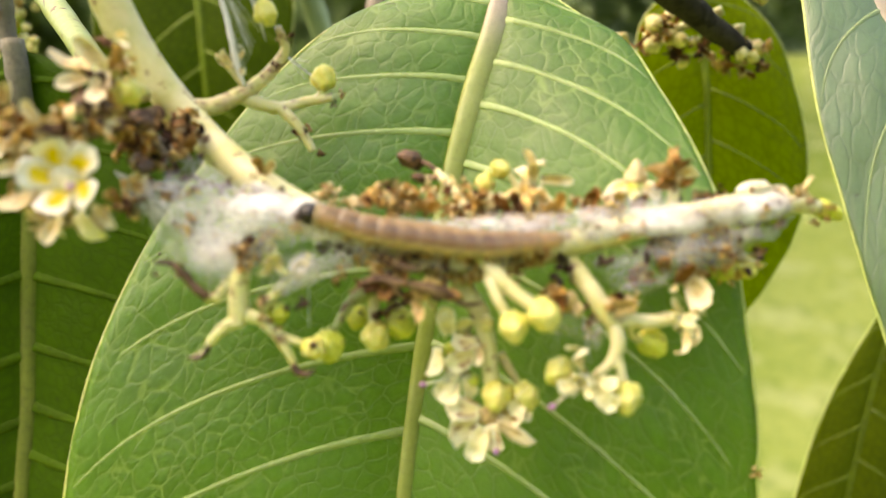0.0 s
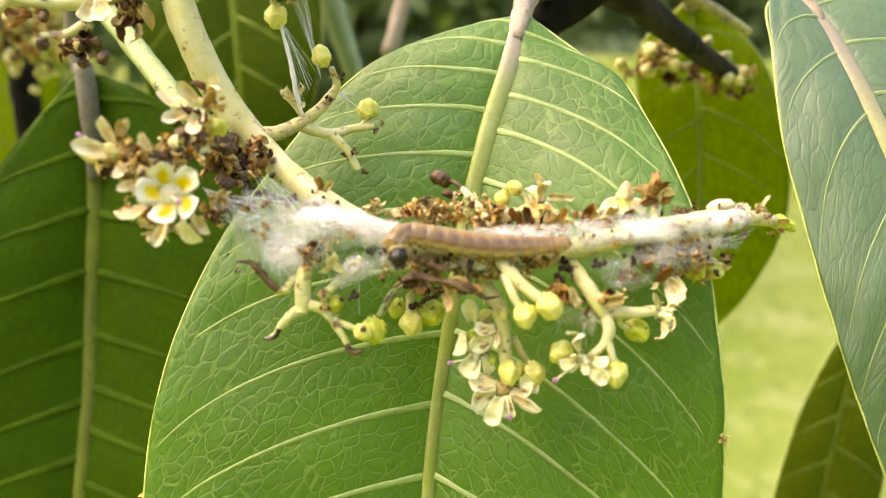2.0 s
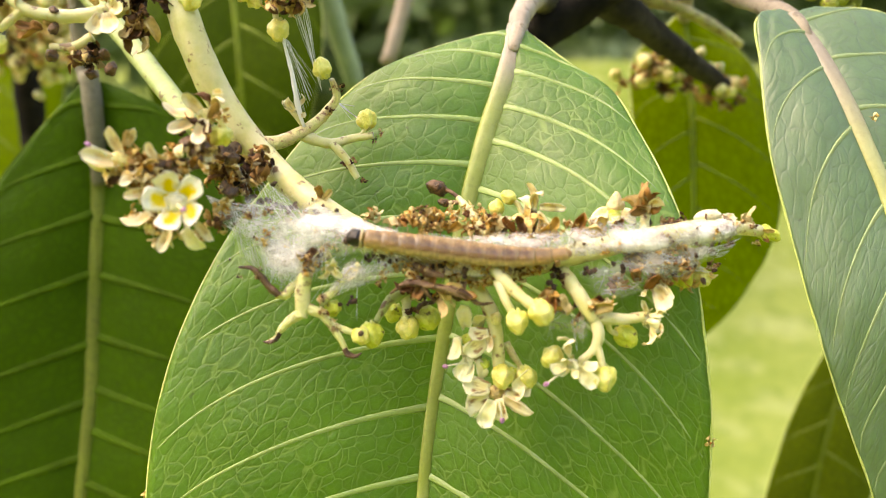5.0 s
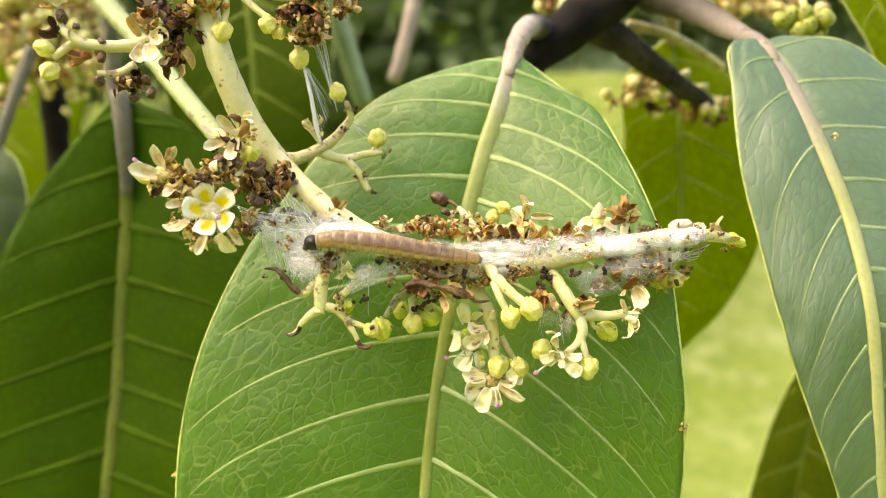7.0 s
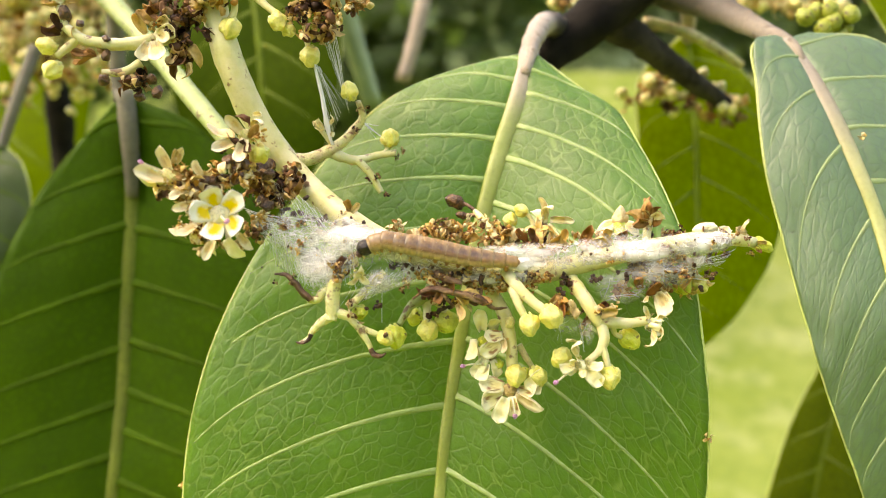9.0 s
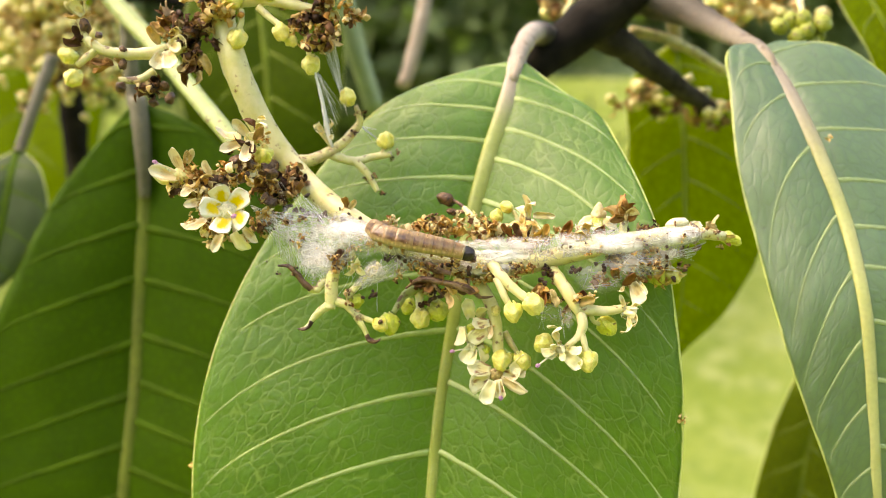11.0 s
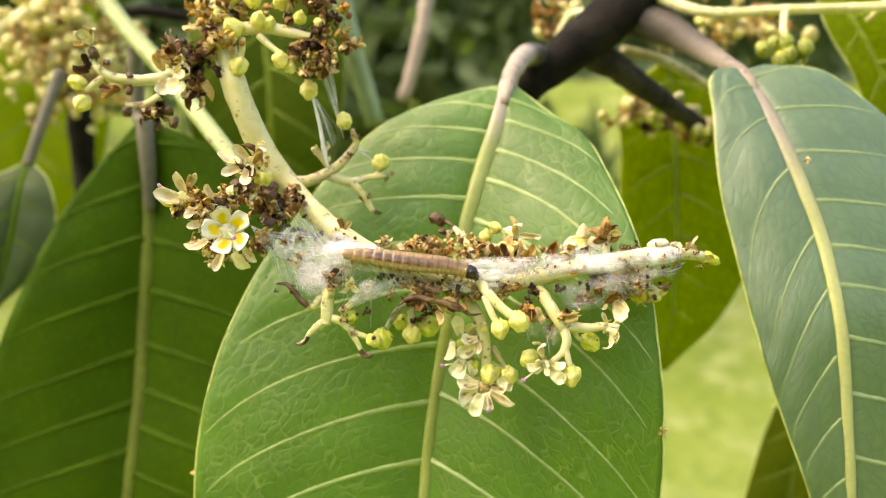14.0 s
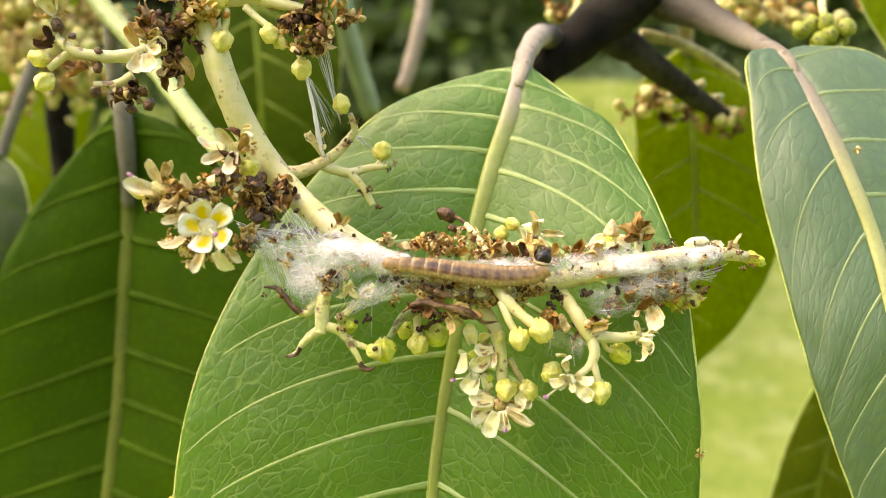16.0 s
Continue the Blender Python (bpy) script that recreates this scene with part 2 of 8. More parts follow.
MARGIN = plain_plant("leaf_margin", (0.42, 0.52, 0.14), (0.50, 0.55, 0.20), 300, 0.45)
TEAR = plain_plant("leaf_tear", (0.42, 0.42, 0.33), (0.56, 0.54, 0.46), 500, 0.7, 0.2)
STEM = plain_plant("panicle_stem", (0.57, 0.55, 0.23), (0.70, 0.65, 0.38), 420, 0.45, 0.03, (0.17, 0.06, 0.035), 0.25, patch=0.16, relief=0.25)
# greener than STEM and darkened too: the rear stalk's shade is in this colour
STEM_GREEN_SHADED = plain_plant("stalk_green_shaded", (0.23, 0.30, 0.09), (0.30, 0.36, 0.13), 420, 0.5, 0.03, patch=0.16, relief=0.25)
TWIG_PINK = plain_plant("twig_pinkish", (0.62, 0.50, 0.27), (0.58, 0.57, 0.23), 850, 0.5, 0.35, (0.20, 0.07, 0.04), 0.2)
TWIG_SPOT = plain_plant("twig_spotted", (0.62, 0.64, 0.22), (0.70, 0.66, 0.34), 420, 0.45, 0.55, (0.16, 0.055, 0.03), 0.25, patch=0.3)
DRY_TIP = plain_plant("twig_tip_dry", (0.05, 0.022, 0.014), (0.20, 0.10, 0.05), 900, 0.55, weight=0.0)
BUD = plain_plant("bud_skin", (0.68, 0.65, 0.12), (0.80, 0.75, 0.27), 900, 0.4, 0.0, (0.30, 0.16, 0.05), 0.35, patch=0.35)
BUD_GREEN = plain_plant("bud_green", (0.54, 0.60, 0.06), (0.66, 0.69, 0.13), 900, 0.4, 0.05, (0.12, 0.08, 0.03), 0.35, patch=0.35)
CALYX = plain_plant("calyx", (0.62, 0.63, 0.14), (0.74, 0.71, 0.28), 900, 0.5, 0.15, weight=0.25, patch=0.4)
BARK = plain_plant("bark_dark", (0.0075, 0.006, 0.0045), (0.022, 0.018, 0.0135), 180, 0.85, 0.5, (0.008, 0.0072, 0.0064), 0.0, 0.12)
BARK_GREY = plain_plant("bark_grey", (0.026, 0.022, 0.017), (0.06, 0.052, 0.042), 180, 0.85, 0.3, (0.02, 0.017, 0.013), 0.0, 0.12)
DEAD = plain_plant("dead_bud", (0.045, 0.020, 0.011), (0.24, 0.115, 0.045), 900, 0.38, 0.4, (0.015, 0.008, 0.006), 0.0, patch=0.4)
DRIED_TWIG = plain_plant("dried_twig", (0.11, 0.05, 0.028), (0.32, 0.19, 0.10), 900, 0.6, 0.9, (0.07, 0.025, 0.012), 0.05)
FRASS = plain_plant("frass", (0.030, 0.015, 0.009), (0.10, 0.045, 0.024), 2500, 0.65, weight=0.0)
PINK = plain_plant("stigma_pink", (0.50, 0.22, 0.42), (0.60, 0.32, 0.52), 2000, 0.5)
BUD_PALE = plain_plant("bud_pale", (0.70, 0.62, 0.20), (0.80, 0.72, 0.34), 700, 0.5, 0.1, (0.45, 0.28, 0.12), 0.25)
DISC_TAN_SKIN = plain_plant("flower_disc_tan", (0.62, 0.42, 0.16), (0.72, 0.54, 0.28), 900, 0.5, 0.3, weight=0.2)
BUD_UNRIPE = plain_plant("bud_unripe", (0.24, 0.30, 0.025), (0.36, 0.40, 0.06), 600, 0.5, 0.1, (0.1, 0.08, 0.02), 0.15)
CREAM = plain_plant("flower_disc", (0.82, 0.76, 0.48), (0.86, 0.82, 0.60), 900, 0.5, weight=0.3)


def petal_material(name, tip, patch, streak, streak_amount, amount=1.0):
    """Petals run 2.7 mm along their own y axis."""
    k = Mat(name, 0.5, 0.4)
    y, x = k.axis("Y"), k.axis("X")
    wob = k.calc("MULTIPLY", k.calc("SUBTRACT", k.noise(1300, 4), 0.5), 0.0016)
    far = k.calc("MULTIPLY", k.calc("ADD", y, wob), 1000.0 / 2.7)
    inside = k.ramp(far, (0.06, 0.0), (0.20, 1.0), (0.52, 1.0), (0.66, 0.0))
    side = k.ramp(k.calc("MULTIPLY", k.calc("ABSOLUTE", k.calc("ADD", x, wob)), 1000.0), (0.35, 1.0), (0.9, 0.0))
    base = k.mix(k.calc("MULTIPLY", k.calc("MULTIPLY", inside, side), amount), tip, patch)
    if streak_amount:
        st = k.ramp(k.noise(1500, 2, stretch=(1.0, 0.18, 1.0)), (0.44, 0.0), (0.54, 1.0))
        zone = k.ramp(far, (0.08, 1.0), (0.55, 1.0), (0.75, 0.0))
        base = k.mix(k.calc("MULTIPLY", k.calc("MULTIPLY", st, zone), streak_amount), base, streak)
    worn = k.ramp(k.noise(2200, 4), (0.68, 0.0), (0.80, 0.35))
    base = k.mix(worn, base, (0.42, 0.24, 0.08))
    k.colour(base).bump(k.noise(1800, 3, stretch=(1.0, 0.3, 1.0)), 0.00012, 0.7)
    k.glow_through(0.12, base)
    return k.m


PETAL = petal_material("petal_white_yellow", (0.87, 0.84, 0.70), (0.86, 0.62, 0.015), (0.3, 0.1, 0.02), 0.0)
PETAL_WHITE = petal_material("petal_white", (0.93, 0.88, 0.56), (0.91, 0.80, 0.34), (0.4, 0.2, 0.06), 0.08, 0.6)
PETAL_AGED = petal_material("petal_cream", (0.91, 0.85, 0.58), (0.89, 0.72, 0.28), (0.34, 0.13, 0.06), 0.4, 0.8)
PETAL_TAN = petal_material("petal_tan", (0.90, 0.82, 0.54), (0.87, 0.68, 0.32), (0.40, 0.16, 0.06), 0.32)
PETAL_STREAK = petal_material("petal_streaked", (0.93, 0.87, 0.58), (0.90, 0.78, 0.38), (0.30, 0.10, 0.02), 0.85)
PETAL_CREAM = petal_material("petal_pinkish_cream", (0.91, 0.80, 0.54), (0.86, 0.63, 0.30), (0.48, 0.20, 0.10), 0.45, 0.8)
PETAL_ORANGE = petal_material("petal_orange_dry", (0.90, 0.78, 0.46), (0.86, 0.62, 0.22), (0.52, 0.22, 0.035), 0.4)


def dry_material(name, *stops):
    k = Mat(name, 0.6, 0.35)
    pick = k.calc("FRACT", k.calc("ADD", k.chance(True), k.calc("MULTIPLY", k.chance(), 3.7)))
    base = k.ramp(pick, *stops)
    dirt = k.ramp(k.noise(1400, 4), (0.38, 0.45), (0.58, 1.0))
    k.colour(k.mix(0.55, base, k.mix(1.0, base, dirt, "MULTIPLY")))
    k.bump(k.noise(3000, 4, stretch=(1.0, 0.4, 1.0)), 0.00012, 0.7)
    k.glow_through(0.25, base)
    return k.m


DRY = dry_material("withered_brown", (0.0, (0.08, 0.032, 0.016)), (0.22, (0.22, 0.09, 0.034)), (0.46, (0.50, 0.25, 0.075)), (0.74, (0.74, 0.50, 0.20)), (1.0, (0.82, 0.67, 0.38)))
DRY_DARK = dry_material("withered_dark", (0.0, (0.030, 0.014, 0.010)), (0.35, (0.11, 0.044, 0.021)), (0.62, (0.28, 0.125, 0.048)), (0.88, (0.46, 0.26, 0.11)), (1.0, (0.62, 0.45, 0.28)))
DRY_GOLD = dry_material("withered_golden", (0.0, (0.30, 0.11, 0.024)), (0.16, (0.58, 0.27, 0.05)), (0.42, (0.82, 0.55, 0.17)), (1.0, (0.87, 0.77, 0.46)))


def silk_material(name, film, lines, albedo=1.0):
    """Thin spun silk: a faint film with crossing fibres, torn and patchy. film, lines: how much each hides."""
    k = Mat(name, 0.5, 0.35)

    def fibres(scale, stretch, width):
        n = k.noise(scale, 3, stretch=stretch, rough=0.6)
        off = k.calc("ABSOLUTE", k.calc("SUBTRACT", n, 0.5))
        return k.ramp(off, (0.0, 1.0), (width, 0.0))

    net = k.calc("MAXIMUM", fibres(380, (0.25, 1.0, 1.0), 0.012), k.calc("MAXIMUM", fibres(330, (1.0, 1.0, 0.3), 0.010), fibres(620, (0.5, 1.0, 0.8), 0.012)))
    blot = k.ramp(k.noise(330, 4), (0.34, 0.15), (0.62, 1.0))
    wisps = k.ramp(k.noise(420, 5, stretch=(0.35, 1.0, 1.0), rough=0.6), (0.36, 0.3), (0.62, 1.0))
    a = k.calc("ADD", k.calc("MULTIPLY", net, lines), k.calc("MULTIPLY", k.calc("MULTIPLY", blot, wisps), film))
    u = k.nt.nodes.new("ShaderNodeUVMap")
    fray = k.calc("MULTIPLY", k.calc("SUBTRACT", k.noise(800, 3), 0.5), 0.25)
    e = k.calc("MULTIPLY", k.ramp(k.calc("ADD", k.axis("X", u.outputs[0]), fray), (0.0, 0.0), (0.15, 1.0), (0.85, 1.0), (1.0, 0.0)), k.ramp(k.calc("ADD", k.axis("Y", u.outputs[0]), fray), (0.0, 0.0), (0.2, 1.0), (0.8, 1.0), (1.0, 0.0)))
    a = k.calc("MINIMUM", k.calc("MULTIPLY", a, e), 0.96)
    tan = k.ramp(k.noise(600, 4), (0.5, 0.0), (0.72, 1.0))
    base = k.mix(tan, tuple(v * albedo for v in (0.88, 0.86, 0.84)), tuple(v * albedo for v in (0.70, 0.60, 0.53)))
    k.colour(base)
    k.bump(k.calc("ADD", wisps, net), 0.0002, 0.7)
    k.see_through(a)
    return k.m


SILK = silk_material("silk_sheet", 0.6, 0.42)
SILK_FAINT = silk_material("silk_film", 0.26, 0.6)
SILK_WHITE = silk_material("silk_packed", 1.0, 0.5)
SILK_THICK = silk_material("silk_dense", 0.86, 0.45)
kk = Mat("silk_thread", 0.4, 0.5)
kk.colour((0.84, 0.85, 0.85)).glow_through(0.3, (0.85, 0.85, 0.85))
THREAD = kk.m


def larva_material(name, pale=0.0):
    """Long segments: z up is the back of the body; a purplish brown back, amber sides and belly."""
    k = Mat(name, 0.34, 0.5)
    z, x, y = k.axis("Z"), k.axis("X"), k.axis("Y")
    wob = k.calc("MULTIPLY", k.calc("SUBTRACT", k.noise(1300, 3), 0.5), 0.0007)
    up = k.calc("MULTIPLY", k.calc("ADD", z, wob), 1000.0 / 1.2)
    level = k.calc("ADD", k.calc("MULTIPLY", up, 0.5), 0.5)
    base = k.ramp(level, (0.0, (0.76, 0.62, 0.42)), (0.34, (0.74, 0.54, 0.30)), (0.54, (0.66, 0.44, 0.22)), (0.60, (0.38, 0.21, 0.10)), (0.65, (0.115, 0.05, 0.036)), (0.75, (0.22, 0.11, 0.065)), (0.82, (0.085, 0.038, 0.03)), (0.89, (0.25, 0.13, 0.06)), (0.96, (0.42, 0.255, 0.10)), (1.0, (0.40, 0.24, 0.10)))
    rings = k.ramp(k.calc("ABSOLUTE", k.calc("MULTIPLY", x, 1000.0)), (0.36, 0.0), (0.72, 1.0))
    base = k.mix(k.calc("MULTIPLY", rings, 0.45), base, (0.46, 0.31, 0.16))
    folds = k.ramp(k.calc("SINE", k.calc("MULTIPLY", x, 2 * math.pi / 0.00052)), (0.0, 0.84), (0.5, 1.0), (1.0, 1.05))
    base = k.mix(1.0, base, folds, "MULTIPLY")
    if pale:
        base = k.mix(pale, base, (0.50, 0.31, 0.11))
    cloud = k.ramp(k.noise(900, 4, stretch=(1.6, 1.0, 0.8)), (0.48, 0.0), (0.68, 0.3))
    base = k.mix(cloud, base, (0.44, 0.29, 0.12))
    mott = k.ramp(k.noise(1500, 4), (0.35, 0.62), (0.65, 1.15))
    base = k.mix(1.0, base, mott, "MULTIPLY")
    k.b.inputs["Coat Weight"].default_value, k.b.inputs["Coat Roughness"].default_value = 0.6, 0.16
    k.colour(base).bump(k.noise(3500, 3), 0.00006, 0.5).sub(0.25, (1.0, 0.5, 0.2), 0.0008)
    k.glow_through(0.16, (0.66, 0.40, 0.12))
    return k.m


LARVA = larva_material("larva_skin")
LARVA_CLEAR = {n: larva_material("larva_skin_amber", v) for n, v in ((0, 0.4), (1, 0.2), (2, 0.08), (9, 0.15), (10, 0.35), (11, 0.55))}
LARVA_END = plain_plant("larva_end_skin", (0.40, 0.22, 0.07), (0.28, 0.13, 0.06), 900, 0.35, weight=0.35)
MOUTH = plain_plant("larva_mouth", (0.05, 0.018, 0.010), (0.13, 0.05, 0.022), 1500, 0.3, weight=0.0)
COLLAR = plain_plant("larva_collar", (0.55, 0.44, 0.26), (0.42, 0.28, 0.13), 1200, 0.4, weight=0.3)
HEAD = plain_plant("larva_head", (0.006, 0.005, 0.0045), (0.018, 0.009, 0.006), 900, 0.13, weight=0.0)


def ground_material():
    k = Mat("meadow", 0.9, 0.1)
    big = k.ramp(k.noise(0.8, 4), (0.38, 0.0), (0.62, 1.0))
    base = k.mix(big, (0.18, 0.26, 0.045), (0.26, 0.325, 0.085))
    base = k.mix(k.ramp(k.noise(5, 5), (0.5, 0.0), (0.66, 1.0)), base, (0.34, 0.39, 0.15))
    base = k.mix(k.ramp(k.noise(16, 5), (0.35, 0.6), (0.5, 0.0)), base, (0.12, 0.20, 0.035))
    k.colour(base).bump(k.noise(40, 5), 0.05, 0.8)
    return k.m


MEADOW = ground_material()


def treeline_material():
    k = Mat("distant_trees", 0.9, 0.1)
    base = k.mix(k.ramp(k.noise(0.9, 5), (0.35, 0.0), (0.65, 1.0)), (0.10, 0.145, 0.07), (0.20, 0.26, 0.145))
    base = k.mix(k.ramp(k.noise(4.0, 5), (0.52, 0.0), (0.66, 1.0)), base, (0.24, 0.30, 0.17))
    k.colour(base).bump(k.noise(3.0, 6), 0.5, 1.0)
    return k.m


TREELINE = treeline_material()
kk = Mat("far_leaves", 0.6, 0.3)
kk.colour(kk.ramp(kk.chance(True), (0.0, (0.055, 0.09, 0.038)), (0.6, (0.13, 0.19, 0.085)), (1.0, (0.24, 0.31, 0.15)))).glow_through(0.25, (0.1125, 0.225, 0.03375))
FAR_LEAVES = kk.m


# ---- builders; plan in millimetres, x right, y away, z up from 1.4 m over the ground ----
MM = 0.001
LEVEL = Vector((0, 0, 1.4))
rnd = random.Random(7)


def W(p):
    return Vector(p) * MM + LEVEL


def thing(name, at, label, category, group="", kind=""):
    ob = new(name)
    ob.empty_display_size = 0.005
    ob.location = W(at)
    return tagged(ob, label, category, group, kind)


def root_place(ob):
    p = Vector((0, 0, 0))
    while ob:
        p += ob.location
        ob = ob.parent
    return p


def mesh_of(name, bm, mat, smooth=True):
    me = bpy.data.meshes.new(name)
    bm.to_mesh(me)
    bm.free()
    for p in me.polygons:
        p.use_smooth = smooth
    me.materials.append(mat)
    return me


def part(name, bm, mat, parent, label="", smooth=True):
    """A bmesh in plan millimetres, linked as one mesh under its thing or part."""
    base = root_place(parent)
    for v in bm.verts:
        v.co = W(v.co) - base
    ob = new(name, mesh_of(name, bm, mat, smooth))
    ob.parent = parent
    if label:
        ob["label"] = label
    return ob


def piece(name, me, parent, at, turn, size=1.0, label=""):
    """An object on a shared mesh (in metres), at a plan place under its thing."""
    ob = new(name, me)
    ob.parent = parent
    ob.matrix_basis = Matrix.Translation(W(at) - root_place(parent)) @ turn.to_4x4() @ Matrix.Scale(size, 4)
    if label:
        ob["label"] = label
    return ob


def sub_piece(name, me, parent, m, label=""):
    """A piece in its parent's own space, in metres."""
    ob = new(name, me)
    ob.parent = parent
    ob.matrix_basis = m
    if label:
        ob["label"] = label
    return ob


def aim(to, roll=0.0):
    """The turn that brings +z to the way `to`."""
    return Vector(to).to_track_quat("Z", "Y").to_matrix() @ Matrix.Rotation(radians(roll), 3, "Z")


def any_turn(r=rnd):
    return aim((r.gauss(0, 1), r.gauss(0, 1), r.gauss(0, 1) + 1e-4), r.uniform(0, 360))


def flow(points, n):
    """n + 1 places on a smooth curve through the points, by even steps along it."""
    p = np.array(points, float)
    if len(p) == 2:
        return [Vector(p[0] + (p[1] - p[0]) * i / n) for i in range(n + 1)]
    k = np.concatenate([[0], np.cumsum(np.linalg.norm(np.diff(p, axis=0), axis=1) + 1e-9)])
    d = np.gradient(p, k, axis=0)
    out = []
    for s in np.linspace(0, k[-1], n + 1):
        i = min(int(np.searchsorted(k, s, side="right")) - 1, len(p) - 2)
        h = k[i + 1] - k[i]
        t = (s - k[i]) / h
        out.append(Vector((2 * t**3 - 3 * t**2 + 1) * p[i] + (t**3 - 2 * t**2 + t) * h * d[i] + (3 * t**2 - 2 * t**3) * p[i + 1] + (t**3 - t**2) * h * d[i + 1]))
    return out


def tube(points, radii, sides=10, steps=None, rough=0.0, bm=None, flat=1.0):
    """A round, tapering stalk along a smooth curve, with closed ends; rough: unevenness."""
    bm = bm or bmesh.new()
    steps = steps or max(4, len(points) * 5)
    path = flow(points, steps)
    rr = np.interp(np.linspace(0, 1, steps + 1), np.linspace(0, 1, len(radii)), radii)
    up = Vector((0.3, -1, 0.2))
    rings = []
    for i, p in enumerate(path):
        t = (path[min(i + 1, steps)] - path[max(i - 1, 0)]).normalized()
        a = (up - t * up.dot(t)).normalized()
        b = t.cross(a)
        up = a
        ring = []
        for j in range(sides):
            an = 2 * math.pi * j / sides
            w = Vector((math.cos(an), math.sin(an), 0))
            r = rr[i] * (1 + rough * noise.noise(Vector((p.x * 0.9 + j, p.y * 0.9, p.z * 0.9))) + rough * 0.6 * noise.noise(p * 0.35 + w))
            ring.append(bm.verts.new(p + a * (w.x * r * flat) + b * (w.y * r)))
        rings.append(ring)
    for r0, r1 in zip(rings, rings[1:]):
        for j in range(sides):
            bm.faces.new((r0[j], r0[(j + 1) % sides], r1[(j + 1) % sides], r1[j]))
    for ring, back in ((rings[0], True), (rings[-1], False)):
        tip = bm.verts.new(sum((v.co for v in ring), Vector()) / sides)
        for j in range(sides):
            a, b = ring[j], ring[(j + 1) % sides]
            bm.faces.new((b, a, tip) if back else (a, b, tip))
    return bm


def blob(rx, ry, rz, lobes=0, lobe=0.0, uneven=0.0, seed=0, rows=8, cols=12, point=0.0):
    """A closed rounded body, in millimetres round its centre; point: how far its top is drawn out."""
    bm = bmesh.new()
    rings = []
    for i in range(1, rows):
        th = math.pi * i / rows
        ring = []
        for j in range(cols):
            ph = 2 * math.pi * j / cols
            n = Vector((math.sin(th) * math.cos(ph), math.sin(th) * math.sin(ph), math.cos(th)))
            k = 1 + lobe * math.cos(lobes * ph) * math.sin(th) + uneven * noise.noise(n * 1.7 + Vector((seed, 0, 0)))
            z = n.z * rz * k
            if n.z > 0:
                z += point * n.z**4
            ring.append(bm.verts.new((n.x * rx * k, n.y * ry * k, z)))
        rings.append(ring)
    top, low = bm.verts.new((0, 0, rz + point)), bm.verts.new((0, 0, -rz))
    for j in range(cols):
        bm.faces.new((top, rings[0][j], rings[0][(j + 1) % cols]))
        bm.faces.new((low, rings[-1][(j + 1) % cols], rings[-1][j]))
    for r0, r1 in zip(rings, rings[1:]):
        for j in range(cols):
            bm.faces.new((r0[j], r1[j], r1[(j + 1) % cols], r0[(j + 1) % cols]))
    return bm


def scaled_mesh(name, bm, mat):
    """A shared mesh in metres from a bmesh in millimetres."""
    for v in bm.verts:
        v.co *= MM
    return mesh_of(name, bm, mat)


def blade(length, width, curl, cup, wrinkle, seed, bm=None, m=None, thick=0.10, rows=7, cols=4, tip=0.55):
    """A petal or bract with thickness: along +y from its foot, curling up to +z."""
    bm = bm or bmesh.new()
    layers = []
    for side in (1, -1):
        grid = []
        for i in range(rows + 1):
            t = i / rows
            w = width * 0.5 * (0.32 + 0.68 * math.sin(math.pi * min(1, t * tip + 0.08)) ** 0.8) * (1.0 if t < 0.75 else math.sqrt(max(0.0, 1 - ((t - 0.75) / 0.25) ** 2)) * 0.85 + 0.15)
            bend = curl * t * t
            y, z = length * t * math.cos(bend * 0.6), length * t * math.sin(bend * 0.6)
            row = []
            for j in range(cols + 1):
                s = j / cols * 2 - 1
                n = noise.noise(Vector((s * 1.3 + seed * 3.1, t * 3.0, seed))) * wrinkle
                zz = z + cup * s * s * w + n + side * thick * 0.5 * (1 - 0.6 * abs(s))
                v = Vector((s * w, y, zz))
                row.append(bm.verts.new(m @ v if m else v))
            grid.append(row)
        layers.append(grid)
    a, b = layers
    for i in range(rows):
        for j in range(cols):
            bm.faces.new((a[i][j], a[i][j + 1], a[i + 1][j + 1], a[i + 1][j]))
            bm.faces.new((b[i][j], b[i + 1][j], b[i + 1][j + 1], b[i][j + 1]))
    for i in range(rows):
        bm.faces.new((a[i][0], a[i + 1][0], b[i + 1][0], b[i][0]))
        bm.faces.new((a[i][cols], b[i][cols], b[i + 1][cols], a[i + 1][cols]))
    for j in range(cols):
        bm.faces.new((a[0][j], b[0][j], b[0][j + 1], a[0][j + 1]))
        bm.faces.new((a[rows][j], a[rows][j + 1], b[rows][j + 1], b[rows][j]))
    return bm


# shared meshes of the small repeated pieces
BUD_MESH = [scaled_mesh("bud", blob(1.0, 1.0, 0.98, 5, 0.07 + 0.03 * i, 0.25, i, 10, 20, 0.32), BUD) for i in range(3)]
BUD_UNRIPE_MESH = [scaled_mesh("bud", blob(1.0, 1.0, 1.0, 5, 0.08, 0.2, 17, 9, 15, 0.25), BUD_UNRIPE)]
BUD_DEAD_MESH = [scaled_mesh("bud", blob(1.0, 1.0, 1.3, 5, 0.12, 0.4, 5, 9, 15, 0.3), DEAD)]
BUD_PALE_MESH = [scaled_mesh("bud", blob(1.0, 1.0, 1.1, 5, 0.08, 0.2, 3 + i, 7, 10, 0.3), BUD_PALE) for i in range(2)]
BUD_GREEN_MESH = [scaled_mesh("bud", blob(1.0, 1.0, 1.0, 5, 0.09, 0.22, 7 + i, 10, 20, 0.25), BUD_GREEN) for i in range(2)]
SEPAL_MESH = scaled_mesh("sepal", blade(1.5, 0.95, 1.0, 0.35, 0.08, 3, rows=5, cols=4), CALYX)
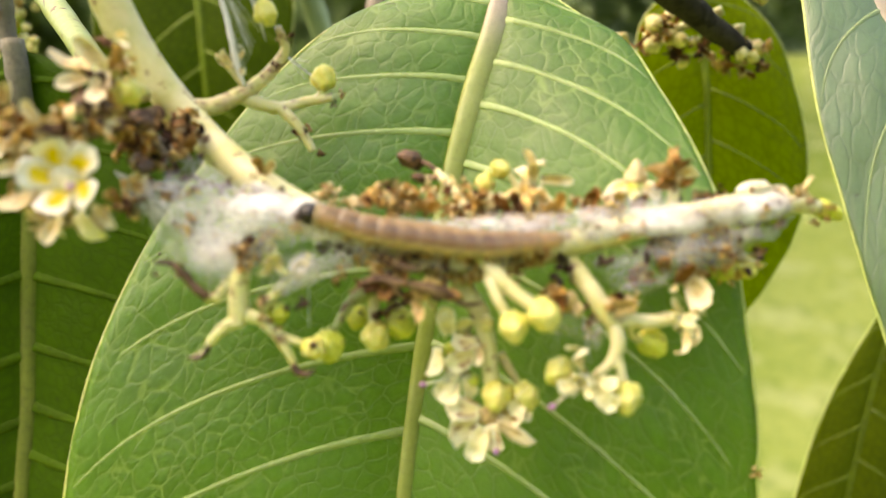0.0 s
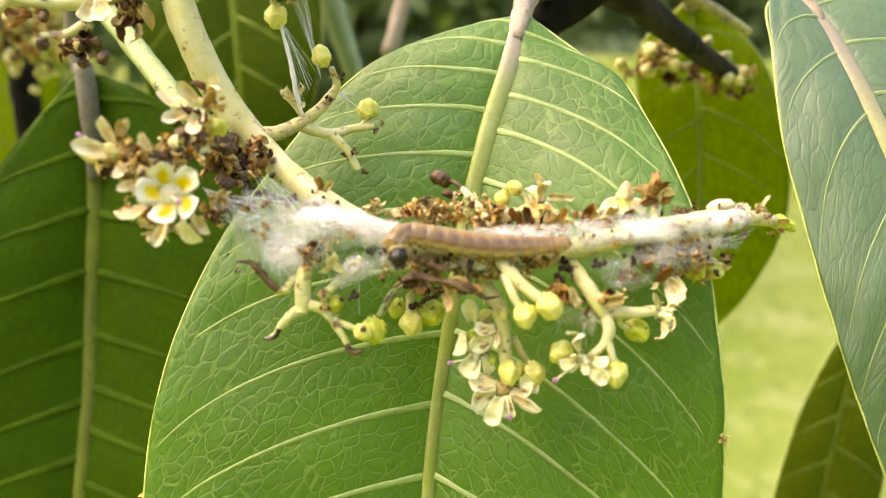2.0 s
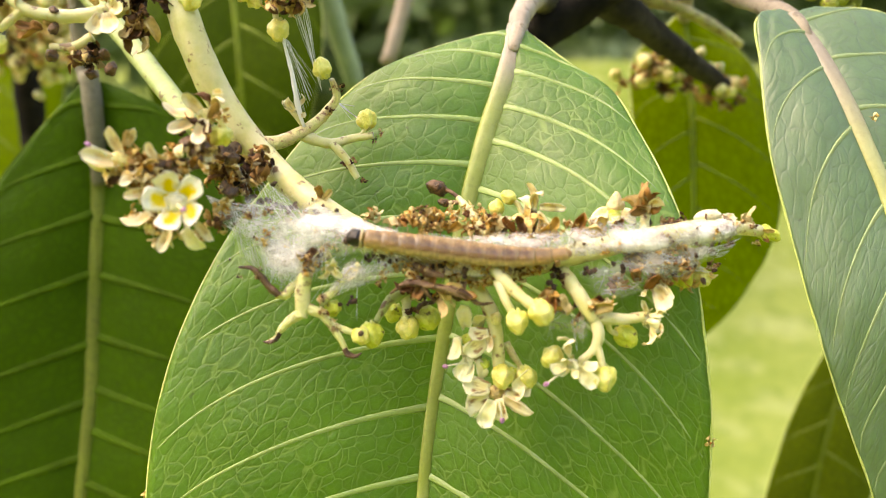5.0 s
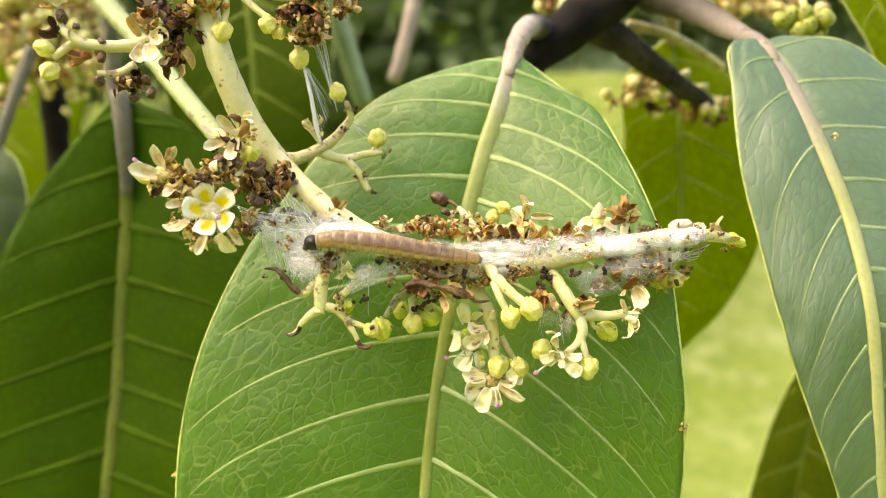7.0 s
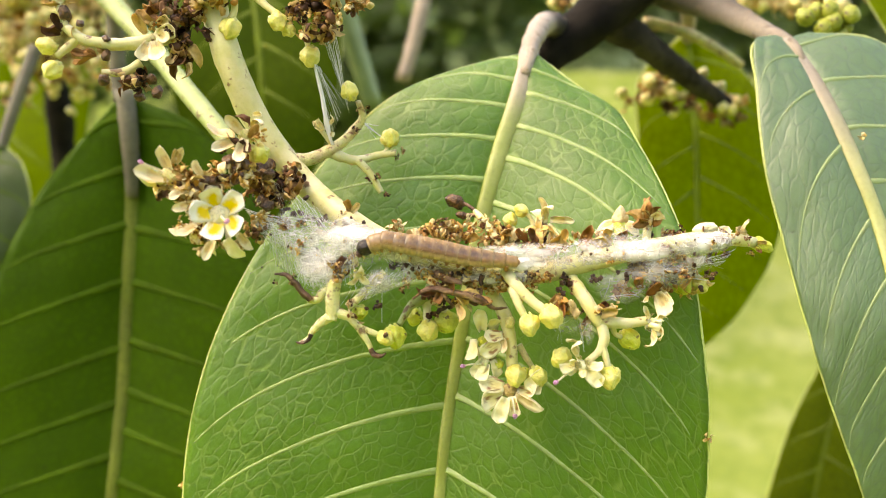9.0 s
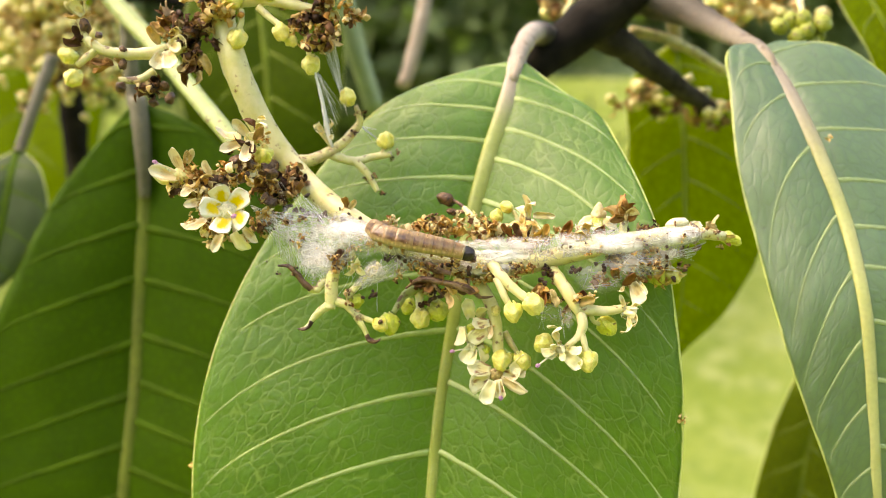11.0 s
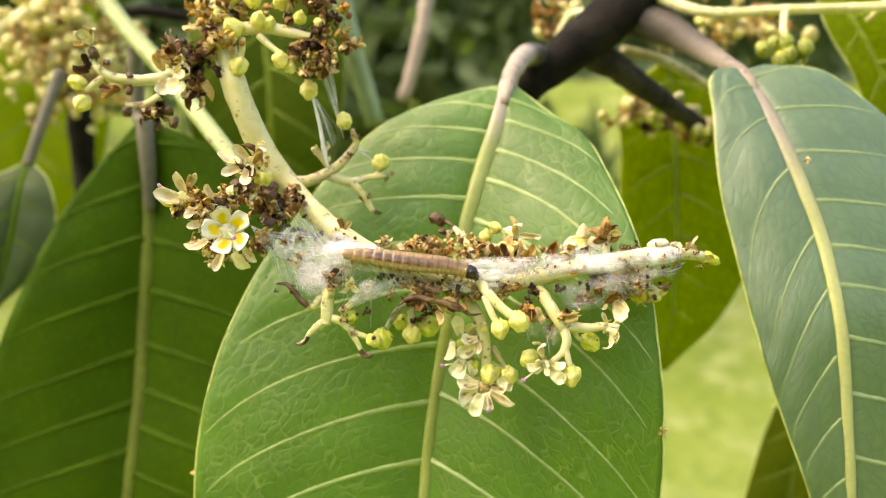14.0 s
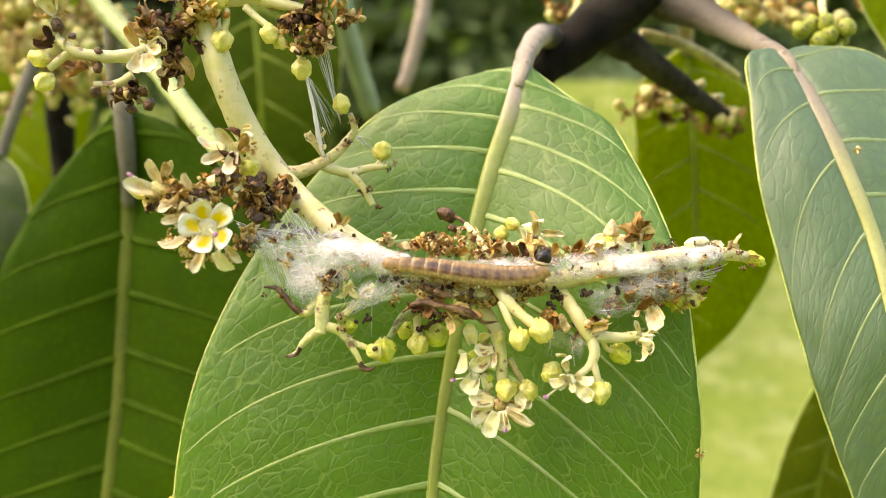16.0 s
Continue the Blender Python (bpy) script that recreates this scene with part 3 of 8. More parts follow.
PETAL_MESHES = {
    "cup": [scaled_mesh("petal", blade(3.0, 2.0, 0.35 + 0.3 * i, 0.5, 0.4, 81 + i, rows=9, cols=6), PETAL_TAN) for i in range(3)],
    "lance": [scaled_mesh("petal", blade(3.0, 1.35, 0.2 + 0.3 * i, 0.7, 0.35, 111 + i, rows=10, cols=6, tip=0.8), PETAL_CREAM) for i in range(3)],
    "bract": [scaled_mesh("bract", blade(2.8, 1.35, -0.8 + 0.7 * i, 1.0, 0.7, 91 + i, rows=9, cols=5, tip=0.8), DRY_GOLD) for i in range(4)],
    "bract_brown": [scaled_mesh("bract", blade(2.7, 1.15, -1.0 + 0.8 * i, 1.1, 0.8, 97 + i, rows=9, cols=5, tip=0.85), DRY) for i in range(4)],
    "curled": [scaled_mesh("petal", blade(3.0, 1.0, 0.5 + 0.45 * i, 0.9, 0.45, 71 + i, rows=12, cols=5, tip=0.8), PETAL_AGED) for i in range(4)],
    "fresh": [scaled_mesh("petal", blade(2.6, 2.2, 0.1 + 0.3 * i, 0.3, 0.3, 11 + i, rows=8, cols=6), PETAL) for i in range(3)],
    "white": [scaled_mesh("petal", blade(2.6, 1.55, -0.7 + 0.8 * i, 0.6, 0.4, 16 + i, rows=9, cols=6), PETAL_WHITE) for i in range(3)],
    "aged": [scaled_mesh("petal", blade(2.8, 1.7, -0.5 - 0.7 * i, 0.45, 0.4, 21 + i, rows=8, cols=6, tip=0.75), PETAL_AGED) for i in range(3)],
    "streaked": [scaled_mesh("petal", blade(2.7, 1.9, -0.2 + 0.5 * i, 0.4, 0.35, 31 + i, rows=8, cols=6), PETAL_STREAK) for i in range(3)],
    "orange": [scaled_mesh("petal", blade(2.9, 1.25, -0.9 - 1.0 * i, 0.7, 0.35, 41 + i, rows=9, cols=5, tip=0.8), PETAL_ORANGE) for i in range(3)],
}
DISC_MESH = scaled_mesh("flower", blob(1.0, 1.0, 0.55, 5, 0.16, 0.25, 5, 7, 15), CREAM)


DISC_TAN = scaled_mesh("flower", blob(0.95, 0.95, 0.6, 5, 0.16, 0.35, 8, 7, 15), DISC_TAN_SKIN)


WHITE_BUD = scaled_mesh("bud", blob(0.75, 0.7, 1.25, 5, 0.05, 0.2, 12, 9, 14, 0.2), CREAM)
TIP_BUD = scaled_mesh("bud", blob(0.95, 0.8, 1.05, 5, 0.12, 0.45, 14, 10, 16, 0.5), BUD_GREEN)
YELLOW_BUD = scaled_mesh("bud", blob(0.85, 0.75, 0.8, 4, 0.12, 0.25, 15, 9, 14, 0.8), PETAL_ORANGE)


def stigma_mesh():
    bm = tube([(0, 0, 0), (0.15, 0.1, 1.1), (0.4, 0.15, 2.0)], [0.16, 0.11, 0.10], 6, 6)
    return scaled_mesh("style", bm, CREAM)


STYLE_MESH = stigma_mesh()
STIGMA_MESH = scaled_mesh("stigma", blob(0.30, 0.26, 0.32, 2, 0.1, 0.2, 2, 6, 8), PINK)


def withered(seed, mat, n, length):
    """A shrivelled flower: many small crumpled bracts and a few dead buds."""
    r = random.Random(seed)
    bm = bmesh.new()
    for i in range(n):
        off = Vector((r.gauss(0, 0.38), r.gauss(0, 0.38), r.gauss(0, 0.3)))
        m = Matrix.Translation(off) @ Matrix.Rotation(r.uniform(0, 6.28), 4, "Z") @ Matrix.Rotation(radians(r.uniform(-20, 80)), 4, "X") @ Matrix.Rotation(r.uniform(-1.4, 1.4), 4, "Y")
        blade(length * r.uniform(0.4, 1.0), length * r.uniform(0.28, 0.62), r.uniform(-2.0, 2.8), r.uniform(-0.8, 1.5), 0.45, seed * 7 + i, bm, m, 0.07, 6, 3, 0.85)
    for i in range(r.choice((0, 1, 1))):
        c = blob(r.uniform(0.3, 0.55), r.uniform(0.3, 0.5), r.uniform(0.3, 0.55), 0, 0, 0.5, seed + 9 * i, 5, 7)
        bmesh.ops.translate(c, verts=c.verts, vec=(r.gauss(0, 0.5), r.gauss(0, 0.5), r.gauss(0, 0.4)))
        me = bpy.data.meshes.new("tmp")
        c.to_mesh(me)
        c.free()
        bm.from_mesh(me)
        bpy.data.meshes.remove(me)
    return scaled_mesh("withered_flower", bm, mat)


WITHERED = {"brown": [withered(i, DRY, 8, 1.75) for i in range(6)], "dark": [withered(20 + i, DRY_DARK, 8, 1.6) for i in range(6)], "gold": [withered(40 + i, DRY_GOLD, 7, 1.9) for i in range(6)]}
PELLET = [scaled_mesh("frass_pellet", blob(0.36, 0.27, 0.24, 0, 0, 1.0, 60 + i * 3, 6, 8), FRASS) for i in range(4)]


def bud(parent, at, way, size, kind=None, sepals=True, r=rnd):
    me = r.choice(kind or BUD_MESH)
    ob = piece("bud", me, parent, at, aim(way, r.uniform(0, 72)), size * 0.9)
    if sepals:
        for k in range(5):
            sub_piece("sepal", SEPAL_MESH, ob, Matrix.Rotation(radians(72 * k + 20), 4, "Z") @ Matrix.Translation((0, 0.00042, -0.00112)) @ Matrix.Rotation(radians(52), 4, "X") @ Matrix.Scale(0.62, 4))
    return ob


def flower(parent, at, way, kind="fresh", size=1.0, lift=12, roll=0, style=None, petals=5, r=rnd, label=""):
    """A five-petalled mango flower; lift: how far its petals rise from flat, in degrees."""
    ob = piece("flower", DISC_TAN if kind in ("streaked", "orange") else DISC_MESH, parent, at, aim(way, roll), size, label)
    for k in range(petals):
        m = Matrix.Rotation(radians(360 / petals * k + r.uniform(-9, 9)), 4, "Z") @ Matrix.Translation((0, 0.0005, 0)) @ Matrix.Rotation(radians(lift + r.uniform(-8, 8)), 4, "X")
        sub_piece("petal", r.choice(PETAL_MESHES[kind]), ob, m)
    for k in range(5):
        sub_piece("sepal", SEPAL_MESH, ob, Matrix.Rotation(radians(72 * k + 36), 4, "Z") @ Matrix.Translation((0, 0.0005, -0.0004)) @ Matrix.Rotation(radians(-8), 4, "X"))
    if style is not None:
        sub_piece("style", STYLE_MESH, ob, Matrix.Rotation(radians(style), 4, "Z") @ Matrix.Rotation(radians(35), 4, "X") @ Matrix.Translation((0, 0, 0.0003)))
        sub_piece("stigma", STIGMA_MESH, ob, Matrix.Rotation(radians(style), 4, "Z") @ Matrix.Rotation(radians(35), 4, "X") @ Matrix.Translation((0.0004, 0.00015, 0.0024)))
    return ob


def loose_petal(parent, at, to, kind, size=1.0, roll=0.0, r=rnd, name="petal"):
    """One petal from its foot towards a second place."""
    y = (Vector(to) - Vector(at)).normalized()
    z = Vector((0, -1, 0.2)) - y * Vector((0, -1, 0.2)).dot(y)
    z.normalize()
    m = Matrix((y.cross(z), y, z)).transposed() @ Matrix.Rotation(radians(roll), 3, "Y")
    return piece(name, r.choice(PETAL_MESHES[kind]), parent, at, m, size)


def pistil(parent, a, b):
    """A style with its pink stigma."""
    mid = (Vector(a) + Vector(b)) / 2 + Vector((0, -0.1, 0.12))
    part("style", tube([a, mid, b], [0.16, 0.11, 0.1], 6, 8), CREAM, parent)
    piece("stigma", STIGMA_MESH, parent, b, aim(Vector(b) - Vector(a)), 1.0, "small pink stigma")


def strew(parent, centre, spread, n, kind="brown", size=(0.6, 1.1), r=rnd, name="withered_flower"):
    """Withered flowers, massed round a place."""
    other = {"dark": "brown", "brown": "gold", "gold": "gold"}[kind]
    for _ in range(max(2, round(n * 0.66))):
        at = [c + r.gauss(0, 0.5) * s for c, s in zip(centre, spread)]
        piece(name, r.choice(WITHERED[kind if r.random() < 0.68 else other]), parent, at, any_turn(r), (1.25 if size[1] > 0.84 else 1.0) * r.uniform(*size))


def frass(parent, centre, spread, n, size=(0.5, 1.2), r=rnd):
    for _ in range(n):
        at = [c + r.gauss(0, 0.5) * s for c, s in zip(centre, spread)]
        piece("frass_pellet", r.choice(PELLET), parent, at, any_turn(r), r.uniform(*size))


# ---- leaves ----
def mango_leaf(stations, mat, label, spacing=6.0, slopes=(0.05, 0.3, 0.45, 0.8), petiole=None, rib_r=(1.1, 0.5), rib_mat=None, quilt=0.15, arch=0.05, seed=1, petiole_r=(1.5, 1.3), quad=(0.011, 0.008), grow=1.0, vein_r=1.0, fine=(70, 26), vein_at=None, mid_mat=None, stalk_mat=None):
    """stations: from base to tip, places of the midrib and of the two margins beside it.
    slopes: how far the side veins run towards the tip, at base and tip, on either side."""
    rib_mat = rib_mat or RIB
    mid, lef, rig = (np.array([s[i] for s in stations], float) for i in range(3))
    k = np.concatenate([[0], np.cumsum(np.linalg.norm(np.diff(mid, axis=0), axis=1))])
    total = k[-1]
    grads = [np.gradient(q, k, axis=0) for q in (mid, lef, rig)]

    def at(q, g, s):
        i = min(max(int(np.searchsorted(k, s, side="right")) - 1, 0), len(k) - 2)
        h = k[i + 1] - k[i]
        t = min(max((s - k[i]) / h, 0), 1)
        return (2 * t**3 - 3 * t**2 + 1) * q[i] + (t**3 - 2 * t**2 + t) * h * g[i] + (3 * t**2 - 2 * t**3) * q[i + 1] + (t**3 - t**2) * h * g[i + 1]

    def run(s, side, x):
        """How far towards the tip a side vein has run at x from the midrib."""
        a, b = (slopes[0], slopes[1]) if side < 0 else (slopes[2], slopes[3])
        w = min(1, s / (total * 0.6))
        late = w if side < 0 else min(1, s / 25)
        return (a + (b - a) * w) * x + (quad[0] if side < 0 else quad[1]) * late * x * x

    starts = [spacing * 0.5]
    while starts[-1] < total * 1.1:
        starts.append(starts[-1] + spacing * (1 + (grow - 1) * min(1, starts[-1] / (total * 0.5))))

    both = vein_at or [[float(np.interp(i - o, range(len(starts)), starts)) for i in range(len(starts))] for o in (0.0, 0.3)]

    def span(s, v):
        """Where a place lies on the leaf, along and across its side veins, in centimetres."""
        e = at(lef, grads[1], s) if v < 0 else at(rig, grads[2], s)
        x = abs(v) * float(np.linalg.norm(e - at(mid, grads[0], s)))
        return (s - run(s, v, x)) * 0.1, math.copysign(x * 0.1, v) + (20 if v < 0 else 0)

    def surface(s, v, lift=0.0):
        m = at(mid, grads[0], s)
        e = at(lef, grads[1], s) if v < 0 else at(rig, grads[2], s)
        a = abs(v)
        half = e - m
        hw = float(np.linalg.norm(half)) + 1e-6
        tang = at(mid, grads[0], min(s + 0.5, total)) - at(mid, grads[0], max(s - 0.5, 0))
        n = np.cross(half, tang)
        n = n / (np.linalg.norm(n) + 1e-9)
        if n[1] > 0:
            n = -n
        g = s - run(s, v, a * hw)
        vs = both[1 if v > 0 else 0]
        ph = float(np.interp(g, vs, range(len(vs))))
        q = abs(math.sin(math.pi * ph)) ** 1.2 * min(1, a * 5) * min(1, (1 - a) * 6 + 0.15) * min(1, s / 8)
        big = noise.noise(Vector((s * 0.05, v * 1.4, seed * 5.0)))
        bulge = arch * hw * math.sin(math.pi * min(1, a * 1.0)) + quilt * q + 0.6 * big * min(1, s / 12) + 0.35 * noise.noise(Vector((s * 0.16, v * 5, seed * 9.0))) * a * a
        return Vector(m + half * a + n * (bulge + lift - 0.5 * (1 - min(1, a * 8))))

    ob = thing("mango_leaf", tuple(mid[0]), label, "leaf", "mango leaves")
    nu, nv = fine
    bm = bmesh.new()
    uv = bm.loops.layers.uv.new("span")
    along = [total * (i / nu) ** 1.1 for i in range(nu + 1)]
    rows = [[bm.verts.new(surface(s, j / nv * 2 - 1)) for j in range(nv + 1)] for s in along]
    places = [[[span(s, (j / nv * 2 - 1) or side * 1e-6) for j in range(nv + 1)] for s in along] for side in (-1, 1)]
    for i in range(nu):
        for j in range(nv):
            f = bm.faces.new((rows[i][j], rows[i][j + 1], rows[i + 1][j + 1], rows[i + 1][j]))
            for l, (di, dj) in zip(f.loops, ((0, 0), (0, 1), (1, 1), (1, 0))):
                l[uv].uv = places[0 if j < nv // 2 else 1][i + di][j + dj]
    bl = part("blade", bm, mat, ob)
    mod = bl.modifiers.new("thickness", "SOLIDIFY")
    mod.thickness, mod.offset = 0.00028, 0.0
    rib = [surface(total * t, 0.0, 0.35) for t in np.linspace(0, 0.99, 16)]
    part("midrib", tube(rib, list(rib_r), 14, 60, 0.05, flat=0.5), mid_mat or rib_mat, ob)
    for side in (-1, 1):
        part("margin", tube([surface(total * t, side) for t in np.linspace(0.005, 0.995, 26)], [0.17, 0.17], 6, 90), MARGIN if mat is not LEAF_DARK else rib_mat, ob)
        for g in both[1 if side > 0 else 0]:
            if g > total * 0.94:
                break
            pts = []
            for a in np.linspace(0.0, 0.975, 14):
                s = g
                for _ in range(5):
                    e = at(lef, grads[1], min(s, total)) if side < 0 else at(rig, grads[2], min(s, total))
                    hw = float(np.linalg.norm(e - at(mid, grads[0], min(s, total))))
                    s = g + run(s, side, a * hw)
                if s > total * 0.985:
                    break
                s += 2.2 * a**10
                pts.append(surface(min(s, total), side * a if a else side * 1e-4, 0.13))
            if len(pts) >= 4:
                part("side_vein", tube(pts, [0.50 * vein_r, 0.33 * vein_r, 0.25 * vein_r, 0.18 * vein_r, 0.09 * vein_r], 8, 56, 0.1, flat=0.34), rib_mat, ob)
    if petiole:
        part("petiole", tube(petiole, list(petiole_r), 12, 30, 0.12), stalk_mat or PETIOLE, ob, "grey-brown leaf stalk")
    return ob


# ---- the setting: a meadow bank and far bushes ----
def build_ground():
    bm = bmesh.new()
    ys = [-40, -12, -4, -1, 0.5, 1.5, 2.5, 3.5, 5, 7, 10, 15, 30, 80, 300, 1500]
    xs = [-1500, -200, -60, -25, -12, -7, -4, -2.5, -1.2, 0, 1.2, 2.5, 4, 7, 12, 25, 60, 200, 1500]
    rows = []
    for y in ys:
        lift = 2.3 * min(1, max(0, (y - 1.5) / 6)) ** 1.4
        rows.append([bm.verts.new((x, y, lift + 0.08 * noise.noise(Vector((x * 0.6, y * 0.6, 0))))) for x in xs])
    for r0, r1 in zip(rows, rows[1:]):
        for j in range(len(xs) - 1):
            bm.faces.new((r0[j], r0[j + 1], r1[j + 1], r1[j]))
    ob = new("ground", mesh_of("ground", bm, MEADOW))
    tagged(ob, "light green grassy bank, far out of focus", "ground", "", "structure")


def far_bush(centre, size, n, seed):
    """Leaves beyond counting, gathered in clumps."""
    r = random.Random(seed)
    clumps = [(Vector((r.gauss(0, 0.45) * size[0], r.gauss(0, 0.45) * size[1], r.gauss(0, 0.45) * size[2])), r.uniform(0.25, 0.5) * size[2]) for _ in range(26)]
    bm = bmesh.new()
    for _ in range(n):
        c, w = r.choice(clumps)
        p = Vector(centre) + c + Vector((r.gauss(0, 0.5), r.gauss(0, 0.5), r.gauss(0, 0.5))) * w
        if p.z < 0.4:
            continue
        m = Matrix.Translation(p) @ any_turn(r).to_4x4()
        s = r.uniform(0.09, 0.17)
        vs = [bm.verts.new(m @ Vector(q)) for q in ((0, 0, 0), (s * 0.28, s * 0.7, s * 0.05), (0, s * 2, -s * 0.1), (-s * 0.28, s * 0.7, s * 0.05))]
        bm.faces.new(vs)
    ob = new("bush_foliage", mesh_of("bush_foliage", bm, FAR_LEAVES))
    tagged(ob, "dark green shrub foliage far behind, out of focus", "foliage", "", "stuff")


def build_treeline():
    """Woods that close the view all round, far off, with an uneven crown line; the unseen rear is raised to shape
    reflections.
    """
    bm = bmesh.new()
    cols, rows = 160, 14
    grid = []
    for i in range(cols):
        an = 2 * math.pi * i / cols
        # extra height behind the camera, never in view, darkens what the lower leaves reflect
        top = 5.6 + 4.6 * max(0.0, -math.sin(an)) + 1.2 * noise.noise(Vector((math.cos(an) * 6, math.sin(an) * 6, 0))) + 0.6 * noise.noise(Vector((math.cos(an) * 22, math.sin(an) * 22, 3)))
        col = []
        for j in range(rows + 1):
            t = j / rows
            r = 17.0 + 1.6 * noise.noise(Vector((math.cos(an) * 14, math.sin(an) * 14, t * 6))) + 2.5 * t**3
            col.append(bm.verts.new((r * math.cos(an), r * math.sin(an), -0.3 + top * t)))
        grid.append(col)
    for i in range(cols):
        for j in range(rows):
            bm.faces.new((grid[i][j], grid[(i + 1) % cols][j], grid[(i + 1) % cols][j + 1], grid[i][j + 1]))
    ob = new("backdrop", mesh_of("backdrop", bm, TREELINE))
    tagged(ob, "grey-green line of distant trees, out of focus", "trees", "", "structure")


build_ground()
build_treeline()
far_bush((-0.22, 4.2, 2.15), (0.75, 0.4, 0.55), 5000, 3)
far_bush((-2.6, 4.6, 2.2), (1.6, 0.6, 0.9), 6000, 4)
far_bush((2.6, 5.2, 3.1), (1.5, 0.5, 0.5), 5000, 5)
far_bush((0.0, 8.5, 3.3), (5.0, 0.8, 1.5), 15000, 6)
far_bush((4.6, 8.7, 3.4), (2.6, 0.8, 1.3), 9000, 7)
far_bush((-4.8, 8.7, 3.4), (2.6, 0.8, 1.3), 9000, 8)


# ---- the dark branch and its twigs ----
branch = thing("mango_branch", (38.7, 120.0, 37.3), "dark grey-brown mango branch carrying the leaf stalks", "branch")
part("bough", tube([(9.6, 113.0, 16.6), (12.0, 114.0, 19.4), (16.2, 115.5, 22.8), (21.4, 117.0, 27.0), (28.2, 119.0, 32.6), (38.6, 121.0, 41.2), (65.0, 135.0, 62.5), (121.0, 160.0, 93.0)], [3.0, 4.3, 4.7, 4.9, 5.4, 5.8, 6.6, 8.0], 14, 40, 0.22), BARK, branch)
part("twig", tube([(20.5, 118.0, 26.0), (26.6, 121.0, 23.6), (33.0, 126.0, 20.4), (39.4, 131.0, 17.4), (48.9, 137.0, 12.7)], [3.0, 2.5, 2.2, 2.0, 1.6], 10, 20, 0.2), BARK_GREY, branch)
part("twig", tube([(29.8, 126.0, 26.4), (36.1, 127.0, 25.4), (42.3, 128.0, 23.0), (48.8, 130.0, 19.6)], [1.1, 1.0, 0.9, 0.7], 8, 16, 0.2), TWIG_PINK, branch, "yellow-brown young twig")
part("twig", tube([(32.5, 119.0, 36.1), (40.8, 112.0, 31.5), (54.6, 108.0, 31.3), (73.7, 106.0, 31.8)], [1.2, 0.9, 0.8, 0.7], 8, 20, 0.15), STEM, branch, "yellow-green young twig")
part("twig", tube([(-10.2, 190.0, 54.1), (-12.4, 186.0, 36.2), (-16.6, 184.0, 20.1)], [2.2, 2.0, 1.7], 8, 14, 0.15), PETIOLE, branch, "grey-green twig far behind")

part("twig", tube([(-36.2, 190.0, 55.4), (-31.0, 190.0, 35.2), (-24.5, 192.0, 13.8)], [2.9, 2.8, 2.5], 8, 14, 0.1), RIB_PALE, branch, "pale grey-green stalk far behind")
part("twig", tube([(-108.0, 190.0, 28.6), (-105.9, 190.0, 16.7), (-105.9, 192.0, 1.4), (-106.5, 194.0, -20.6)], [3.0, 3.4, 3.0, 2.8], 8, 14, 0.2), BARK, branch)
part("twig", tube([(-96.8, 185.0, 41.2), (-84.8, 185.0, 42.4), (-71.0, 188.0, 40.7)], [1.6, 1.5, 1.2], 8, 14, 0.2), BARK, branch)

# ---- leaves ----
broad_leaf = mango_leaf([
    ((7.0, 90.3, 17.0), (6.0, 90.3, 16.7), (8.0, 90.3, 16.5)),
    ((6.2, 88.0, 14.3), (0.6, 89.3, 15.5), (12.0, 88.3, 13.1)),
    ((5.3, 86.0, 10.2), (-9.3, 87.5, 11.7), (17.3, 84.5, 9.4)),
    ((3.6, 84.0, 5.2), (-16.4, 86.0, 6.1), (20.2, 80.5, 4.5)),
    ((1.5, 81.5, -2.1), (-22.6, 83.0, -1.8), (22.8, 75.0, -2.0)),
    ((-0.3, 80.0, -10.7), (-28.4, 80.0, -10.4), (24.7, 71.0, -9.0)),
    ((-1.7, 78.5, -20.0), (-33.1, 78.0, -20.9), (26.1, 69.5, -17.4)),
    ((-3.1, 76.8, -28.5), (-35.5, 76.3, -30.1), (26.9, 68.4, -25.3)),
    ((-4.2, 75.0, -41.6), (-36.4, 74.0, -42.0), (27.0, 68.0, -37.8)),
    ((-5.3, 73.0, -58.4), (-34.9, 72.0, -58.7), (25.0, 67.0, -53.9)),
    ((-5.9, 72.0, -78.7), (-26.5, 72.0, -79.4), (15.0, 70.0, -76.3)),
    ((-6.5, 72.0, -95.1), (-7.4, 72.0, -95.2), (-5.5, 72.0, -95.1)),
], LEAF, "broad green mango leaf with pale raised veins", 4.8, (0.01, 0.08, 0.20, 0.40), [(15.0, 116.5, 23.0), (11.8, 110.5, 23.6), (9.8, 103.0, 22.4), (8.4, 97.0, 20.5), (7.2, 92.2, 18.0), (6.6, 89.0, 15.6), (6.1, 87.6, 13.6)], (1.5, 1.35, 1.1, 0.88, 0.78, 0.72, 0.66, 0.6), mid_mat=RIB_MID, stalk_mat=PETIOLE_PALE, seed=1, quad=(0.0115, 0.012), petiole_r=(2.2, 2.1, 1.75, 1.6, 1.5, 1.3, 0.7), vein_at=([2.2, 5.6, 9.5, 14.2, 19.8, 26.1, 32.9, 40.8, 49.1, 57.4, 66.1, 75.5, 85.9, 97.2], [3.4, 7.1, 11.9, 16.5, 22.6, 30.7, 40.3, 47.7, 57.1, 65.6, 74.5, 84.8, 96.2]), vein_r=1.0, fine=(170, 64))
